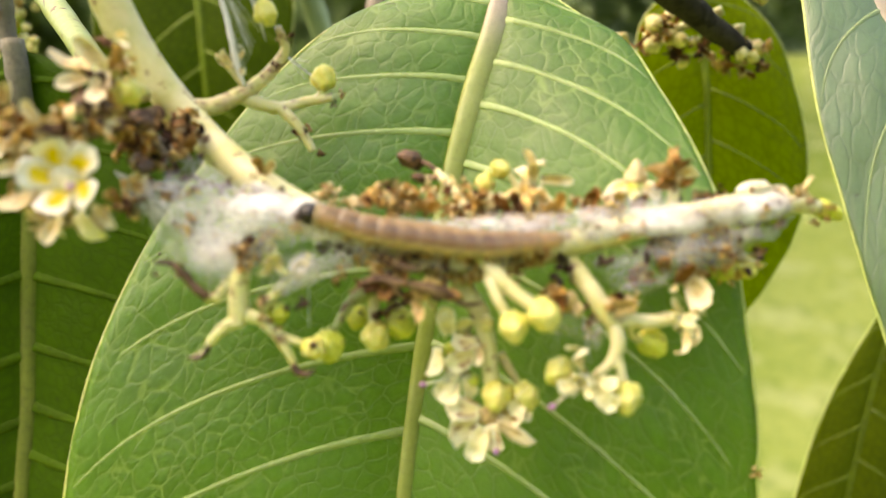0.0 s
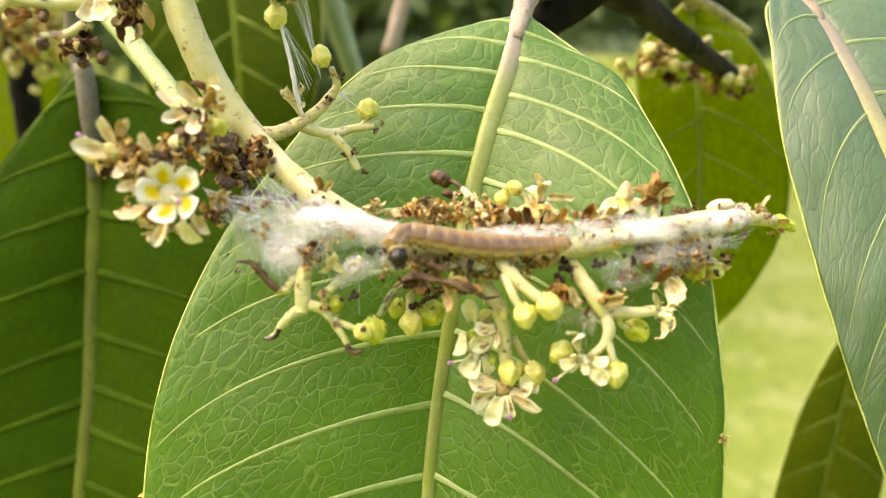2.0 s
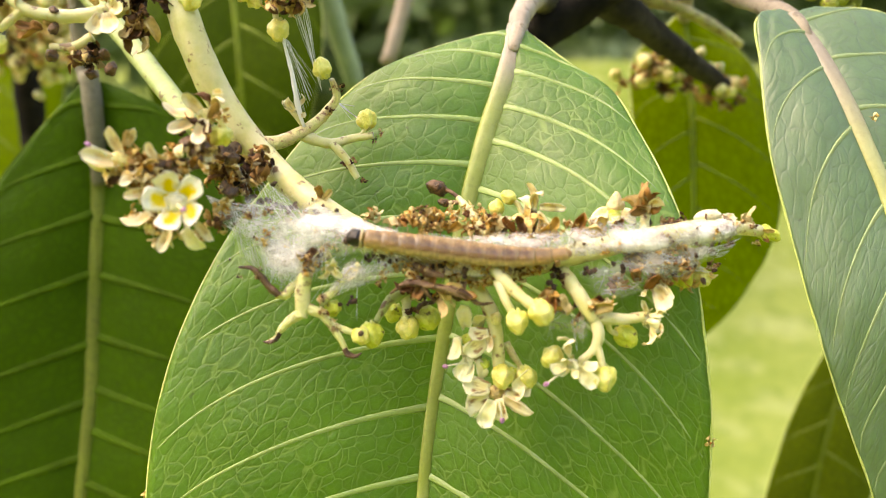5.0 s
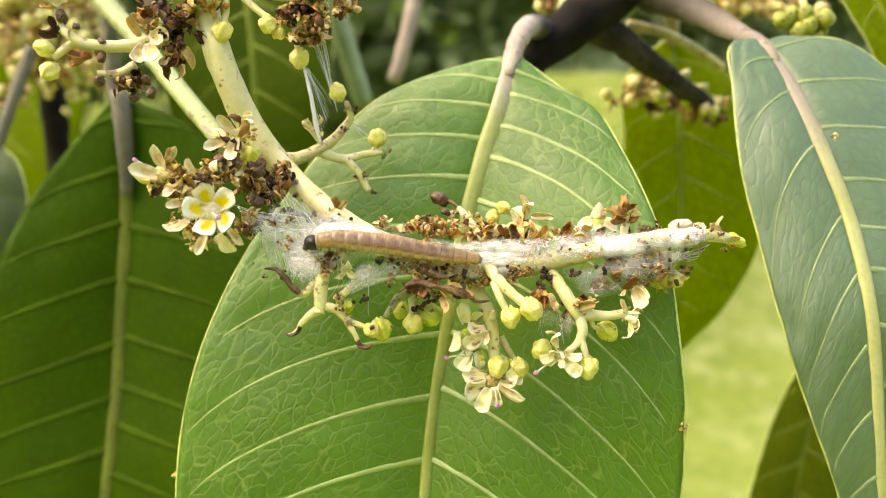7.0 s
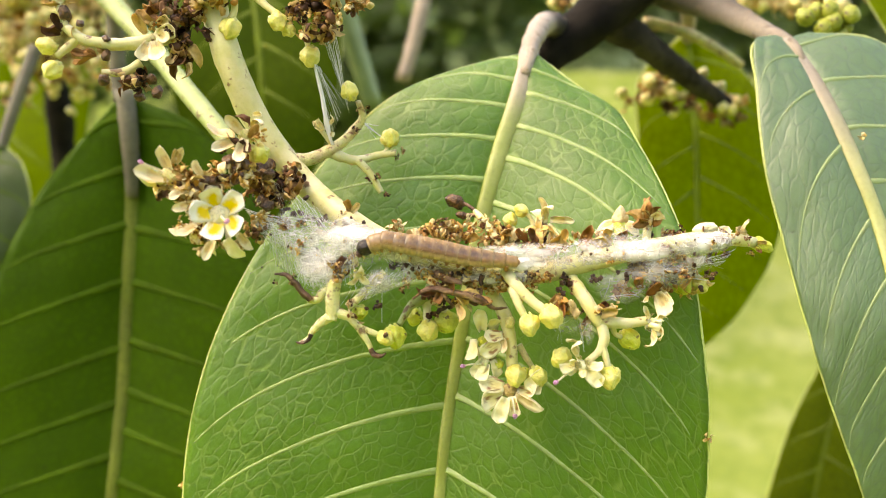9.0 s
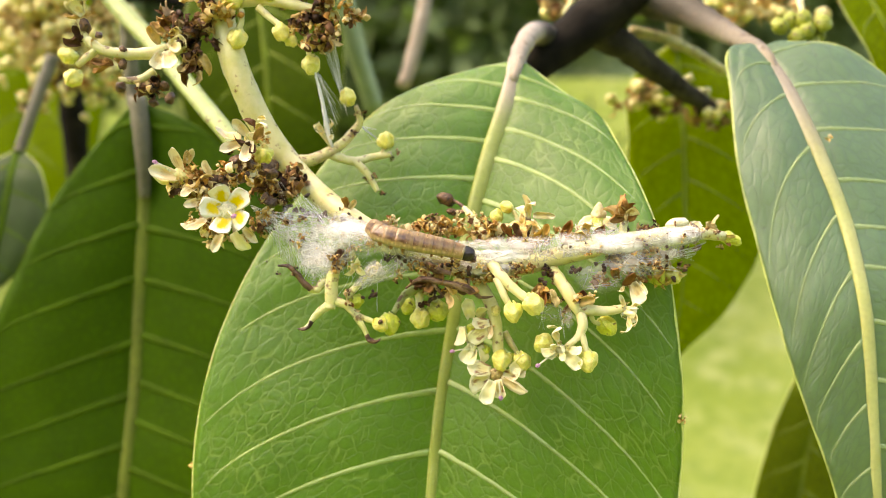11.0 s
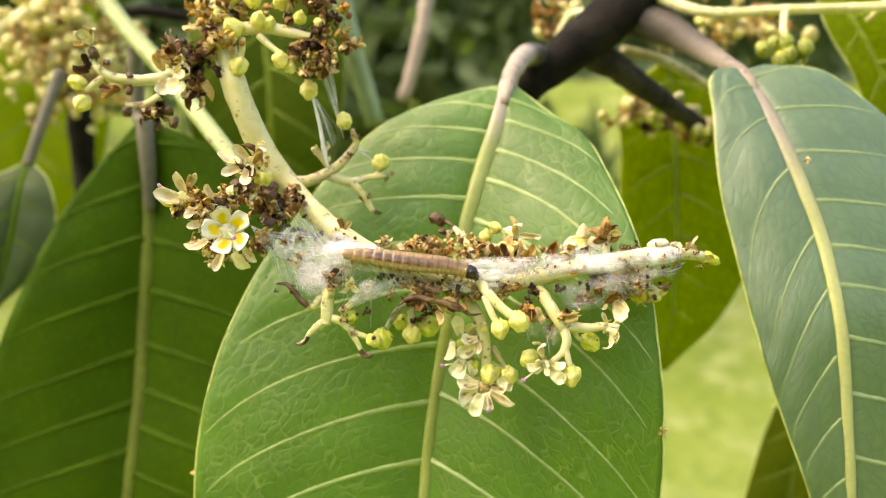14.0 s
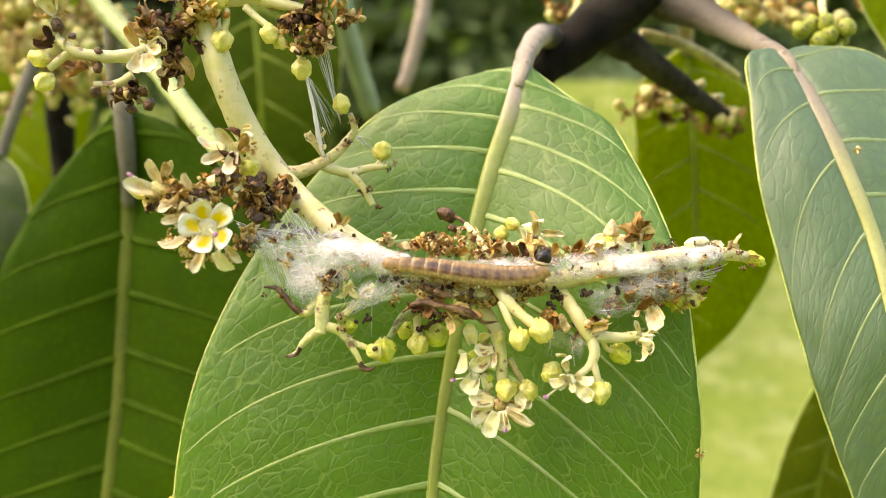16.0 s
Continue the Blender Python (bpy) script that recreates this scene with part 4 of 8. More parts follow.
glossy_leaf = mango_leaf([
    ((42.4, 93.0, 19.4), (40.6, 93.0, 20.0), (45.9, 94.0, 20.5)),
    ((44.0, 90.5, 16.1), (37.4, 91.0, 18.8), (53.4, 93.0, 20.0)),
    ((45.5, 88.0, 12.3), (37.1, 88.0, 12.2), (60.3, 91.0, 15.0)),
    ((47.6, 84.0, 5.5), (37.4, 84.0, 2.2), (67.2, 89.0, 7.3)),
    ((50.6, 80.0, -3.7), (39.8, 80.0, -10.1), (73.2, 86.0, -3.9)),
    ((51.9, 76.0, -13.8), (42.2, 76.5, -20.7), (76.7, 84.0, -16.5)),
    ((53.1, 74.0, -27.1), (45.2, 74.0, -30.4), (77.7, 83.0, -31.0)),
    ((54.0, 73.0, -40.7), (49.0, 73.0, -41.2), (76.7, 82.0, -45.8)),
    ((56.3, 74.0, -61.2), (52.0, 74.0, -61.4), (70.1, 79.0, -64.0)),
    ((58.7, 76.0, -79.5), (58.2, 76.0, -79.5), (59.3, 76.0, -79.5)),
], LEAF_PALE, "bluish green glossy mango leaf with a yellow margin", 6.4, (0.42, 0.30, 0.16, 0.07), [(27.6, 121.0, 32.6), (31.5, 120.0, 31.6), (36.6, 115.0, 28.6), (39.8, 107.0, 24.6), (41.6, 98.0, 20.9), (43.3, 92.0, 17.9), (44.1, 90.6, 15.6)], (1.35, 1.15, 1.0, 0.9, 0.85, 0.75, 0.65), RIB_PALE, mid_mat=RIB_TAN, stalk_mat=PETIOLE_BROWN_SHADED, seed=2, quad=(0.10, 0.002), vein_at=([3.9, 9.2, 17.6, 27.4, 35.3, 44.3, 52.9, 61.5, 70.0, 79.0, 88.0], [1.8, 8.0, 15.4, 23.0, 29.7, 35.3, 42.5, 50.1, 58.8, 67.5, 76.5, 85.5]), petiole_r=(3.8, 3.4, 2.6, 2.05, 1.6, 1.3, 0.7), vein_r=0.85, fine=(150, 64))
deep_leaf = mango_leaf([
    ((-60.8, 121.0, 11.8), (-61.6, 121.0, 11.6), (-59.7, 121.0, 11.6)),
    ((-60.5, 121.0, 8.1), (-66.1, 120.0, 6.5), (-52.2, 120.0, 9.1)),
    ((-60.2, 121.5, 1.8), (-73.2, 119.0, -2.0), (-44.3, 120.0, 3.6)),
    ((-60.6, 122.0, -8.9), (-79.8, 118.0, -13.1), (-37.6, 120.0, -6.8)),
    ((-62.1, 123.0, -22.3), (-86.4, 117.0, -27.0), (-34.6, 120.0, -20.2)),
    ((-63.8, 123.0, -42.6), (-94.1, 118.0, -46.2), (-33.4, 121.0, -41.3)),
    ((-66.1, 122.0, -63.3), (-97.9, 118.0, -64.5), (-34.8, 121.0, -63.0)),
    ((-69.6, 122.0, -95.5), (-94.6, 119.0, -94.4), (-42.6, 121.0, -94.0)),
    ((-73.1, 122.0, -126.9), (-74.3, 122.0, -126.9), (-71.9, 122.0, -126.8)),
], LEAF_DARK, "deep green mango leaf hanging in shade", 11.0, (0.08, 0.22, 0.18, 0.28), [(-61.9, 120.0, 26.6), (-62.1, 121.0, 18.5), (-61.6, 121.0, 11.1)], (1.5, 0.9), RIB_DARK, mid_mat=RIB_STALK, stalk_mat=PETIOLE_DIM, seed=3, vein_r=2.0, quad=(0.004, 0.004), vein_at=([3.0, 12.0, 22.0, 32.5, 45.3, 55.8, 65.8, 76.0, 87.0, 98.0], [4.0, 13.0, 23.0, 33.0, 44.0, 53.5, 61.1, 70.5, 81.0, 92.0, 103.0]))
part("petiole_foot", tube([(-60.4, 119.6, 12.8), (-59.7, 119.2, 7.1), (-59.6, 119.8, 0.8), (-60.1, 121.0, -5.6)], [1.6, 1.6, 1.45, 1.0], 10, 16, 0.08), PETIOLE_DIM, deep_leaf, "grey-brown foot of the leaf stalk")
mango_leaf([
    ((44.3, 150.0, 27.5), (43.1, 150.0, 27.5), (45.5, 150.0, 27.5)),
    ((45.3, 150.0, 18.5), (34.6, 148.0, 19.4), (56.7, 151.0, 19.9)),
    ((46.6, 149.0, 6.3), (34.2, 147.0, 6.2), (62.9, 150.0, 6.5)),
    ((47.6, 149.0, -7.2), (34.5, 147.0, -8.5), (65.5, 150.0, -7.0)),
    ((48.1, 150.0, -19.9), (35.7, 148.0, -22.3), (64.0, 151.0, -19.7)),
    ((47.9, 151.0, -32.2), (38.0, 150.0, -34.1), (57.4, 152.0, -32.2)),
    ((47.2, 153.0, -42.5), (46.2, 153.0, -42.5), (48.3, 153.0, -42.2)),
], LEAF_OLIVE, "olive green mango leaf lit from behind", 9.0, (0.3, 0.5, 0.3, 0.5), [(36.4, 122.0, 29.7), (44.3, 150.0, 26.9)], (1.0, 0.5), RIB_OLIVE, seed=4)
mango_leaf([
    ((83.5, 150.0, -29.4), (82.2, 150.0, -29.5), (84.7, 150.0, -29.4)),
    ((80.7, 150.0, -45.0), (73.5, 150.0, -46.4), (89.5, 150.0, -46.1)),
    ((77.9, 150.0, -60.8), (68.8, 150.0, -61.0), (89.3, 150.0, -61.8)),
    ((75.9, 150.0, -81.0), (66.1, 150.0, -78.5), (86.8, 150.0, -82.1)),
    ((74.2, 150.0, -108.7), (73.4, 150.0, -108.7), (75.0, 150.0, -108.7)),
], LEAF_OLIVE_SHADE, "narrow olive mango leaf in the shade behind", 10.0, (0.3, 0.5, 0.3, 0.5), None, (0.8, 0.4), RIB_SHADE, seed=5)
mango_leaf([
    ((65.4, 125.0, 40.5), (64.4, 125.0, 40.5), (66.4, 125.0, 40.5)),
    ((69.7, 122.0, 33.9), (65.8, 122.0, 31.9), (75.3, 122.0, 38.9)),
    ((75.5, 120.0, 23.7), (71.7, 120.0, 20.7), (82.1, 120.0, 27.7)),
    ((81.3, 120.0, 11.8), (77.1, 120.0, 7.7), (87.0, 120.0, 15.8)),
    ((87.8, 120.0, -6.6), (86.8, 120.0, -6.6), (88.8, 120.0, -6.6)),
], LEAF_OLIVE, "yellow-green young mango leaf", 9.0, (0.3, 0.5, 0.3, 0.5), None, (0.8, 0.4), RIB_OLIVE, seed=6)
mango_leaf([
    ((-99.2, 150.0, 2.7), (-100.2, 150.0, 2.4), (-98.1, 150.0, 2.7)),
    ((-99.3, 147.0, -2.9), (-108.7, 147.0, -2.4), (-93.1, 147.0, -1.3)),
    ((-100.0, 145.0, -10.3), (-113.0, 145.0, -10.5), (-90.7, 145.0, -9.5)),
    ((-101.4, 144.0, -17.7), (-114.1, 144.0, -18.5), (-92.0, 144.0, -17.5)),
    ((-104.5, 144.0, -29.7), (-105.3, 144.0, -29.7), (-103.8, 144.0, -29.7)),
], LEAF_SMALL, "grey-green mango leaf behind the blossom", 8.0, (0.3, 0.5, 0.3, 0.5), [(-93.2, 155.0, 23.8), (-96.0, 152.0, 13.4), (-99.2, 150.0, 2.3)], (1.2, 0.5), RIB_DARK, stalk_mat=PETIOLE_DIM, seed=7, petiole_r=(1.5, 1.2))
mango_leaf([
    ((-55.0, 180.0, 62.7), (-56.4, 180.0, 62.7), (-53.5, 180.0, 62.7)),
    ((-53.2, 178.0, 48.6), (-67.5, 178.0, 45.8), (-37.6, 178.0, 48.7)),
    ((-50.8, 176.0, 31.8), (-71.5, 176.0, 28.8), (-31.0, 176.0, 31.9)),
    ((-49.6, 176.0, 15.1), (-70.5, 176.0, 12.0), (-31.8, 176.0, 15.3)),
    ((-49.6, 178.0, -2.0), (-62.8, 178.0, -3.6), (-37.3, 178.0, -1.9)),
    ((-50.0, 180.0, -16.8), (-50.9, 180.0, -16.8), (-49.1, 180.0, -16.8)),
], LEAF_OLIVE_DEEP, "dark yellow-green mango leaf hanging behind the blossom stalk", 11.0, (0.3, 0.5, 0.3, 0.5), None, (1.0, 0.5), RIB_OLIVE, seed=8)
mango_leaf([
    ((-125.8, 230.0, 62.2), (-127.6, 230.0, 62.2), (-124.0, 230.0, 62.2)),
    ((-133.9, 230.0, 41.4), (-148.2, 230.0, 44.8), (-114.0, 230.0, 41.6)),
    ((-138.7, 230.0, 16.7), (-157.0, 230.0, 16.5), (-115.1, 230.0, 13.4)),
    ((-143.5, 230.0, -6.7), (-158.3, 230.0, -6.9), (-123.2, 230.0, -8.3)),
    ((-148.3, 230.0, -28.8), (-149.8, 230.0, -28.9), (-146.8, 230.0, -28.8)),
], LEAF_OLIVE, "sunlit yellow-green mango leaf far behind", 14.0, (0.3, 0.5, 0.3, 0.5), None, (1.2, 0.6), RIB_OLIVE, seed=10)


# ---- the blossom panicle that carries the web ----
web = thing("silk_web", (-14.7, 66.0, -5.5), "white silk webbing spun over stalk and withered flowers", "web")
panicle = thing("flower_panicle", (-30.0, 73.0, 16.8), "yellow-green mango blossom stalk, withered and webbed with silk", "blossom")
# stalk
part("stalk", tube([(-39.1, 95.0, 55.4), (-34.0, 80.0, 36.8), (-31.8, 74.5, 21.9), (-29.5, 73.0, 13.9), (-26.0, 74.0, 5.9), (-22.0, 74.0, 0.7), (-17.2, 70.0, -2.9), (-12.8, 67.3, -5.4), (-7.8, 66.3, -7.8), (-0.8, 66.0, -9.6), (5.4, 66.0, -10.0), (11.3, 65.5, -8.4), (18.3, 66.0, -6.8), (26.8, 67.2, -5.6), (31.2, 69.0, -6.2)],
     [1.8, 1.7, 1.55, 1.5, 1.5, 1.6, 1.7, 1.6, 1.4, 1.25, 1.2, 1.15, 1.1, 0.95, 0.6], 14, 120, 0.10), STEM, panicle)
part("side_stalk", tube([(-73.6, 128.0, 40.4), (-65.8, 122.0, 31.0), (-54.6, 112.0, 21.6), (-42.0, 96.0, 11.6), (-30.4, 78.5, 3.4)], [1.8, 1.7, 1.55, 1.45, 1.2], 12, 24, 0.08), STEM_GREEN_SHADED, panicle)


def twig(pts, radii, mat=None, name="twig", rough=0.14):
    n = len(pts) * 3
    knobs = np.interp(np.linspace(0, 1, n), np.linspace(0, 1, len(radii)), radii)
    knobs = [0.86 * v * rnd.uniform(0.95, 1.07) for v in knobs]
    return part(name, tube(pts, knobs, 11, max(16, len(pts) * 9), rough), mat or STEM, panicle)


# twig with round buds above the web
twig([(-23.4, 74.0, 2.0), (-20.7, 75.0, 2.2), (-17.6, 76.0, 3.7), (-15.5, 77.0, 5.6), (-14.3, 77.0, 7.4), (-14.7, 76.0, 9.3)], [1.1, 1.0, 0.85, 0.75, 0.6, 0.35], TWIG_PINK)
twig([(-18.3, 76.0, 3.2), (-15.1, 77.0, 2.2), (-12.6, 78.0, 2.8), (-10.2, 78.0, 3.2)], [0.8, 0.7, 0.6, 0.5], STEM)
twig([(-14.9, 77.0, 2.2), (-13.3, 77.0, 0.6), (-11.9, 77.0, -1.7)], [0.65, 0.55, 0.42], STEM)
twig([(-12.8, 78.0, 2.8), (-11.6, 78.0, 3.3), (-11.0, 78.0, 4.2)], [0.35, 0.3, 0.25], STEM)
twig([(-17.6, 76.0, 3.8), (-18.7, 75.5, 5.3), (-19.8, 75.0, 6.8)], [0.4, 0.35, 0.3], STEM)
bud(panicle, (-15.6, 75.5, 10.4), (-0.2, -0.3, 0.9), 1.15)
bud(panicle, (-11.0, 78.0, 4.9), (0.2, -0.4, 0.9), 1.2)
bud(panicle, (-20.0, 73.5, 14.3), (-0.1, -0.4, -0.9), 1.25)
twig([(-20.9, 74.0, 19.8), (-20.6, 74.0, 17.0), (-20.1, 73.5, 14.6)], [0.5, 0.4, 0.35], STEM)
for foot, end, size, roll in (((-18.7, 75.2, 5.7), (-20.3, 75.0, 7.3), 0.7, 20), ((-18.5, 75.2, 5.9), (-19.6, 75.0, 5.3), 0.6, 60), ((-18.1, 75.4, 6.3), (-17.1, 75.2, 7.2), 0.6, -20), ((-18.2, 75.2, 5.4), (-17.2, 75.0, 5.2), 0.6, 10)):
    loose_petal(panicle, foot, end, "curled", size, roll)
strew(panicle, (-13.9, 76.5, 8.1), (0.7, 0.6, 0.9), 4, "dark", (0.35, 0.55))
for tip in ((-10.0, 78.0, 3.3), (-11.9, 77.0, -1.7), (-15.4, 76.5, 5.6), (-12.7, 77.0, -0.1)):
    strew(panicle, tip, (0.7, 0.5, 0.7), 2, "dark", (0.25, 0.4))

# flowers on the withered twig
twig([(-24.7, 73.0, 1.6), (-26.2, 69.0, 0.8), (-27.0, 64.0, -0.0), (-28.7, 61.5, -0.7), (-30.6, 60.5, -0.5), (-32.7, 60.0, 0.6)], [0.9, 0.8, 0.75, 0.7, 0.6, 0.45], DRIED_TWIG)
twig([(-25.5, 72.0, 3.2), (-25.6, 67.0, 3.6), (-25.8, 65.0, 4.7)], [0.8, 0.6, 0.5], TWIG_PINK)
twig([(-28.0, 61.5, -0.7), (-27.4, 60.5, -2.1), (-27.1, 60.0, -3.1)], [0.6, 0.5, 0.4], STEM)
flower(panicle, (-26.8, 59.0, -3.2), (0.08, -0.95, 0.12), "fresh", 1.05, 16, 18, 20, label="open white mango flower with yellow petal bases")
piece("calyx", BUD_PALE_MESH[0], panicle, (-32.1, 60.3, 0.5), aim((-0.9, -0.3, 0.2)), 0.9, "brown-tinged flower base")
for foot, end, kind, size, roll in (
    ((-32.2, 59.8, 0.3), (-35.8, 59.0, 1.0), "lance", 1.2, 8),
    ((-32.5, 60.0, -0.3), (-35.8, 59.6, -0.8), "curled", 1.15, 60),
    ((-32.1, 60.2, 1.2), (-32.8, 59.6, 3.4), "lance", 0.92, -12),
    ((-31.8, 60.6, 1.9), (-31.0, 60.2, 3.3), "lance", 0.68, 25),
    ((-32.7, 60.2, -0.5), (-34.0, 59.8, -1.0), "orange", 0.8, 20),
    ((-31.8, 60.0, 1.2), (-30.9, 60.0, 0.6), "bract_brown", 0.8, 0),
    ((-31.9, 60.0, 1.9), (-31.8, 60.0, 2.6), "bract_brown", 0.6, 40),
    ((-32.1, 60.0, -0.8), (-33.0, 60.0, -1.5), "bract_brown", 0.7, 20),
):
    loose_petal(panicle, foot, end, kind, size, roll)
pistil(panicle, (-33.2, 59.4, 1.0), (-34.7, 58.8, 2.0))
piece("calyx", BUD_PALE_MESH[1], panicle, (-25.3, 64.2, 4.7), aim((-0.3, -0.8, 0.5)), 0.8, "brown-tinged flower base")
for foot, end, kind, size, roll in (
    ((-26.4, 63.8, 4.7), (-29.0, 63.2, 4.7), "lance", 1.06, 40),
    ((-26.2, 63.6, 4.3), (-27.7, 63.0, 3.4), "lance", 0.98, 10),
    ((-25.5, 63.6, 5.1), (-26.5, 63.2, 6.2), "lance", 0.90, 0),
    ((-25.2, 63.4, 4.5), (-25.6, 63.0, 2.9), "lance", 1.06, -10),
    ((-24.8, 64.0, 5.6), (-24.3, 63.6, 7.3), "curled", 0.8, 50),
    ((-24.5, 63.8, 7.1), (-22.9, 63.4, 7.5), "curled", 0.6, 30),
    ((-25.0, 64.0, 5.8), (-25.6, 63.6, 7.2), "bract_brown", 0.7, 60),
    ((-24.6, 63.4, 4.5), (-23.7, 63.2, 5.7), "bract_brown", 0.8, 0),
    ((-25.2, 63.2, 4.2), (-26.5, 62.8, 3.7), "bract_brown", 0.75, 70),
    ((-24.9, 63.4, 4.1), (-24.8, 63.2, 3.3), "bract_brown", 0.7, 0),
):
    loose_petal(panicle, foot, end, kind, size, roll)
bud(panicle, (-24.0, 64.5, 3.0), (0.5, -0.7, 0.2), 1.25)
piece("bud", BUD_DEAD_MESH[0], panicle, (-26.7, 62.5, 2.1), any_turn(), 0.68)
piece("bud", BUD_DEAD_MESH[0], panicle, (-28.9, 61.2, 0.1), any_turn(), 0.61)
piece("bud", BUD_DEAD_MESH[0], panicle, (-25.0, 62.5, 1.8), any_turn(), 0.50)
piece("bud", BUD_DEAD_MESH[0], panicle, (-25.5, 62.5, 0.7), any_turn(), 0.50)
piece("bud", BUD_DEAD_MESH[0], panicle, (-27.4, 62.5, 0.3), any_turn(), 0.47)
piece("bud", BUD_DEAD_MESH[0], panicle, (-28.2, 61.2, 0.2), any_turn(), 0.43)
piece("bud", BUD_DEAD_MESH[0], panicle, (-26.2, 62.5, 1.3), any_turn(), 0.47)
piece("bud", BUD_DEAD_MESH[0], panicle, (-23.5, 66.0, -2.7), any_turn(), 0.65)
piece("bud", BUD_DEAD_MESH[0], panicle, (-24.2, 66.0, -2.2), any_turn(), 0.50)
piece("bud", BUD_DEAD_MESH[0], panicle, (-23.3, 66.0, 0.6), any_turn(), 0.58)
piece("bud", BUD_DEAD_MESH[0], panicle, (-31.2, 61.2, 0.4), any_turn(), 0.58)
loose_petal(panicle, (-26.2, 59.8, -5.7), (-25.1, 59.4, -7.5), "white", 1.0, 25)
loose_petal(panicle, (-30.4, 60.5, -4.6), (-31.3, 60.2, -5.5), "cup", 0.7, 25)
strew(panicle, (-27.1, 63.0, 0.7), (4.0, 1.6, 1.6), 9, "brown", (0.5, 0.8))
strew(panicle, (-26.0, 66.0, 1.9), (2.4, 1.6, 1.6), 6, "dark", (0.5, 0.8))
strew(panicle, (-23.1, 69.0, -1.1), (3.6, 1.5, 2.0), 22, "dark", (0.65, 1.05))
strew(panicle, (-31.5, 61.0, -1.6), (2.0, 1.2, 1.8), 6, "brown", (0.35, 0.6))
strew(panicle, (-28.9, 61.0, -4.8), (2.6, 1.0, 2.0), 7, "brown", (0.45, 0.75))
strew(panicle, (-30.5, 61.0, -3.3), (2.0, 0.9, 2.0), 6, "gold", (0.4, 0.7))
strew(panicle, (-29.0, 61.0, -5.8), (2.2, 0.8, 1.2), 5, "gold", (0.4, 0.7))
strew(panicle, (-29.7, 61.0, -1.3), (2.4, 1.0, 1.2), 7, "gold", (0.4, 0.7))
strew(panicle, (-24.3, 67.0, -4.0), (4.5, 1.6, 2.0), 14, "brown", (0.4, 0.65))

for c_at, s_at, n_at in (((-29.3, 59.8, -5.2), (1.6, 0.5, 1.0), 7), ((-30.5, 60.0, -2.3), (1.6, 0.6, 1.6), 7), ((-26.6, 62.0, -0.0), (2.2, 0.8, 0.9), 7), ((-25.9, 65.0, 3.3), (1.2, 0.6, 1.4), 5), ((-25.5, 60.5, -5.7), (1.6, 0.6, 0.9), 6), ((-23.3, 67.6, -0.2), (2.6, 0.6, 1.2), 6)):
    strew(panicle, c_at, s_at, n_at, "gold", (0.32, 0.6))
for foot, end, size, roll in (((-30.5, 60.0, -1.3), (-31.4, 59.6, 0.0), 0.7, 20), ((-29.1, 60.0, -5.1), (-29.9, 59.6, -6.1), 0.75, 0), ((-27.6, 60.0, -5.7), (-27.9, 59.8, -7.2), 0.7, 40), ((-26.5, 62.4, 0.7), (-25.8, 62.0, 2.1), 0.65, -30), ((-25.0, 64.6, 4.6), (-24.0, 64.4, 5.9), 0.7, 0), ((-28.7, 60.6, -1.6), (-27.8, 60.4, -0.2), 0.6, 0)):
    loose_petal(panicle, foot, end, "aged", size, roll)

for c_at, s_at, n_at, kind, sizes in (((-29.9, 60.4, 0.2), (2.2, 0.8, 1.4), 10, "gold", (0.5, 0.85)), ((-31.6, 60.6, -0.6), (1.6, 0.8, 1.4), 8, "brown", (0.45, 0.7)), ((-29.6, 60.4, -3.4), (1.2, 0.6, 2.6), 9, "gold", (0.5, 0.8)), ((-28.2, 60.6, -6.2), (2.4, 0.6, 0.9), 8, "gold", (0.5, 0.8)), ((-25.4, 64.0, 3.6), (1.3, 0.7, 1.6), 7, "gold", (0.45, 0.75)), ((-24.6, 65.0, -4.4), (1.4, 0.7, 1.6), 8, "brown", (0.45, 0.7)), ((-27.3, 62.0, 0.9), (2.4, 0.8, 0.7), 7, "gold", (0.45, 0.7))):
    strew(panicle, c_at, s_at, n_at, kind, sizes)
for foot, end, kind, size, roll in (((-30.2, 59.8, -0.4), (-31.4, 59.4, -1.7), "lance", 0.8, 20), ((-29.7, 59.8, -2.2), (-31.2, 59.4, -2.6), "lance", 0.75, -15), ((-29.4, 59.8, -4.4), (-30.6, 59.5, -5.4), "lance", 0.8, 15), ((-27.9, 59.9, -5.9), (-28.4, 59.6, -7.6), "lance", 0.8, -10), ((-29.0, 60.2, 0.6), (-29.8, 59.8, 1.9), "lance", 0.7, 25), ((-26.9, 61.4, 0.9), (-27.5, 61.0, 2.2), "aged", 0.6, -20), ((-25.2, 60.0, -5.2), (-24.0, 59.8, -6.3), "lance", 0.8, 20)):
    loose_petal(panicle, foot, end, kind, size, roll)

# gnawed twigs under the web
# trunk and its legs
twig([(-13.8, 66.0, -8.6), (-15.2, 65.0, -9.5), (-15.7, 64.0, -10.6), (-15.9, 63.5, -12.3), (-15.9, 63.3, -13.8), (-16.0, 63.0, -14.9)], [0.9, 0.85, 0.85, 0.95, 0.9, 0.7], TWIG_SPOT)
twig([(-16.1, 63.2, -14.5), (-17.0, 63.0, -15.1), (-18.0, 62.8, -16.1), (-18.5, 62.7, -16.9), (-19.6, 62.6, -17.4)], [0.7, 0.55, 0.42, 0.28, 0.14], TWIG_SPOT)
twig([(-18.1, 62.5, -16.3), (-18.4, 62.4, -16.9), (-19.0, 62.4, -17.3), (-19.7, 62.4, -17.2)], [0.26, 0.26, 0.2, 0.08], DRY_TIP, "dried_tip", 0.5)
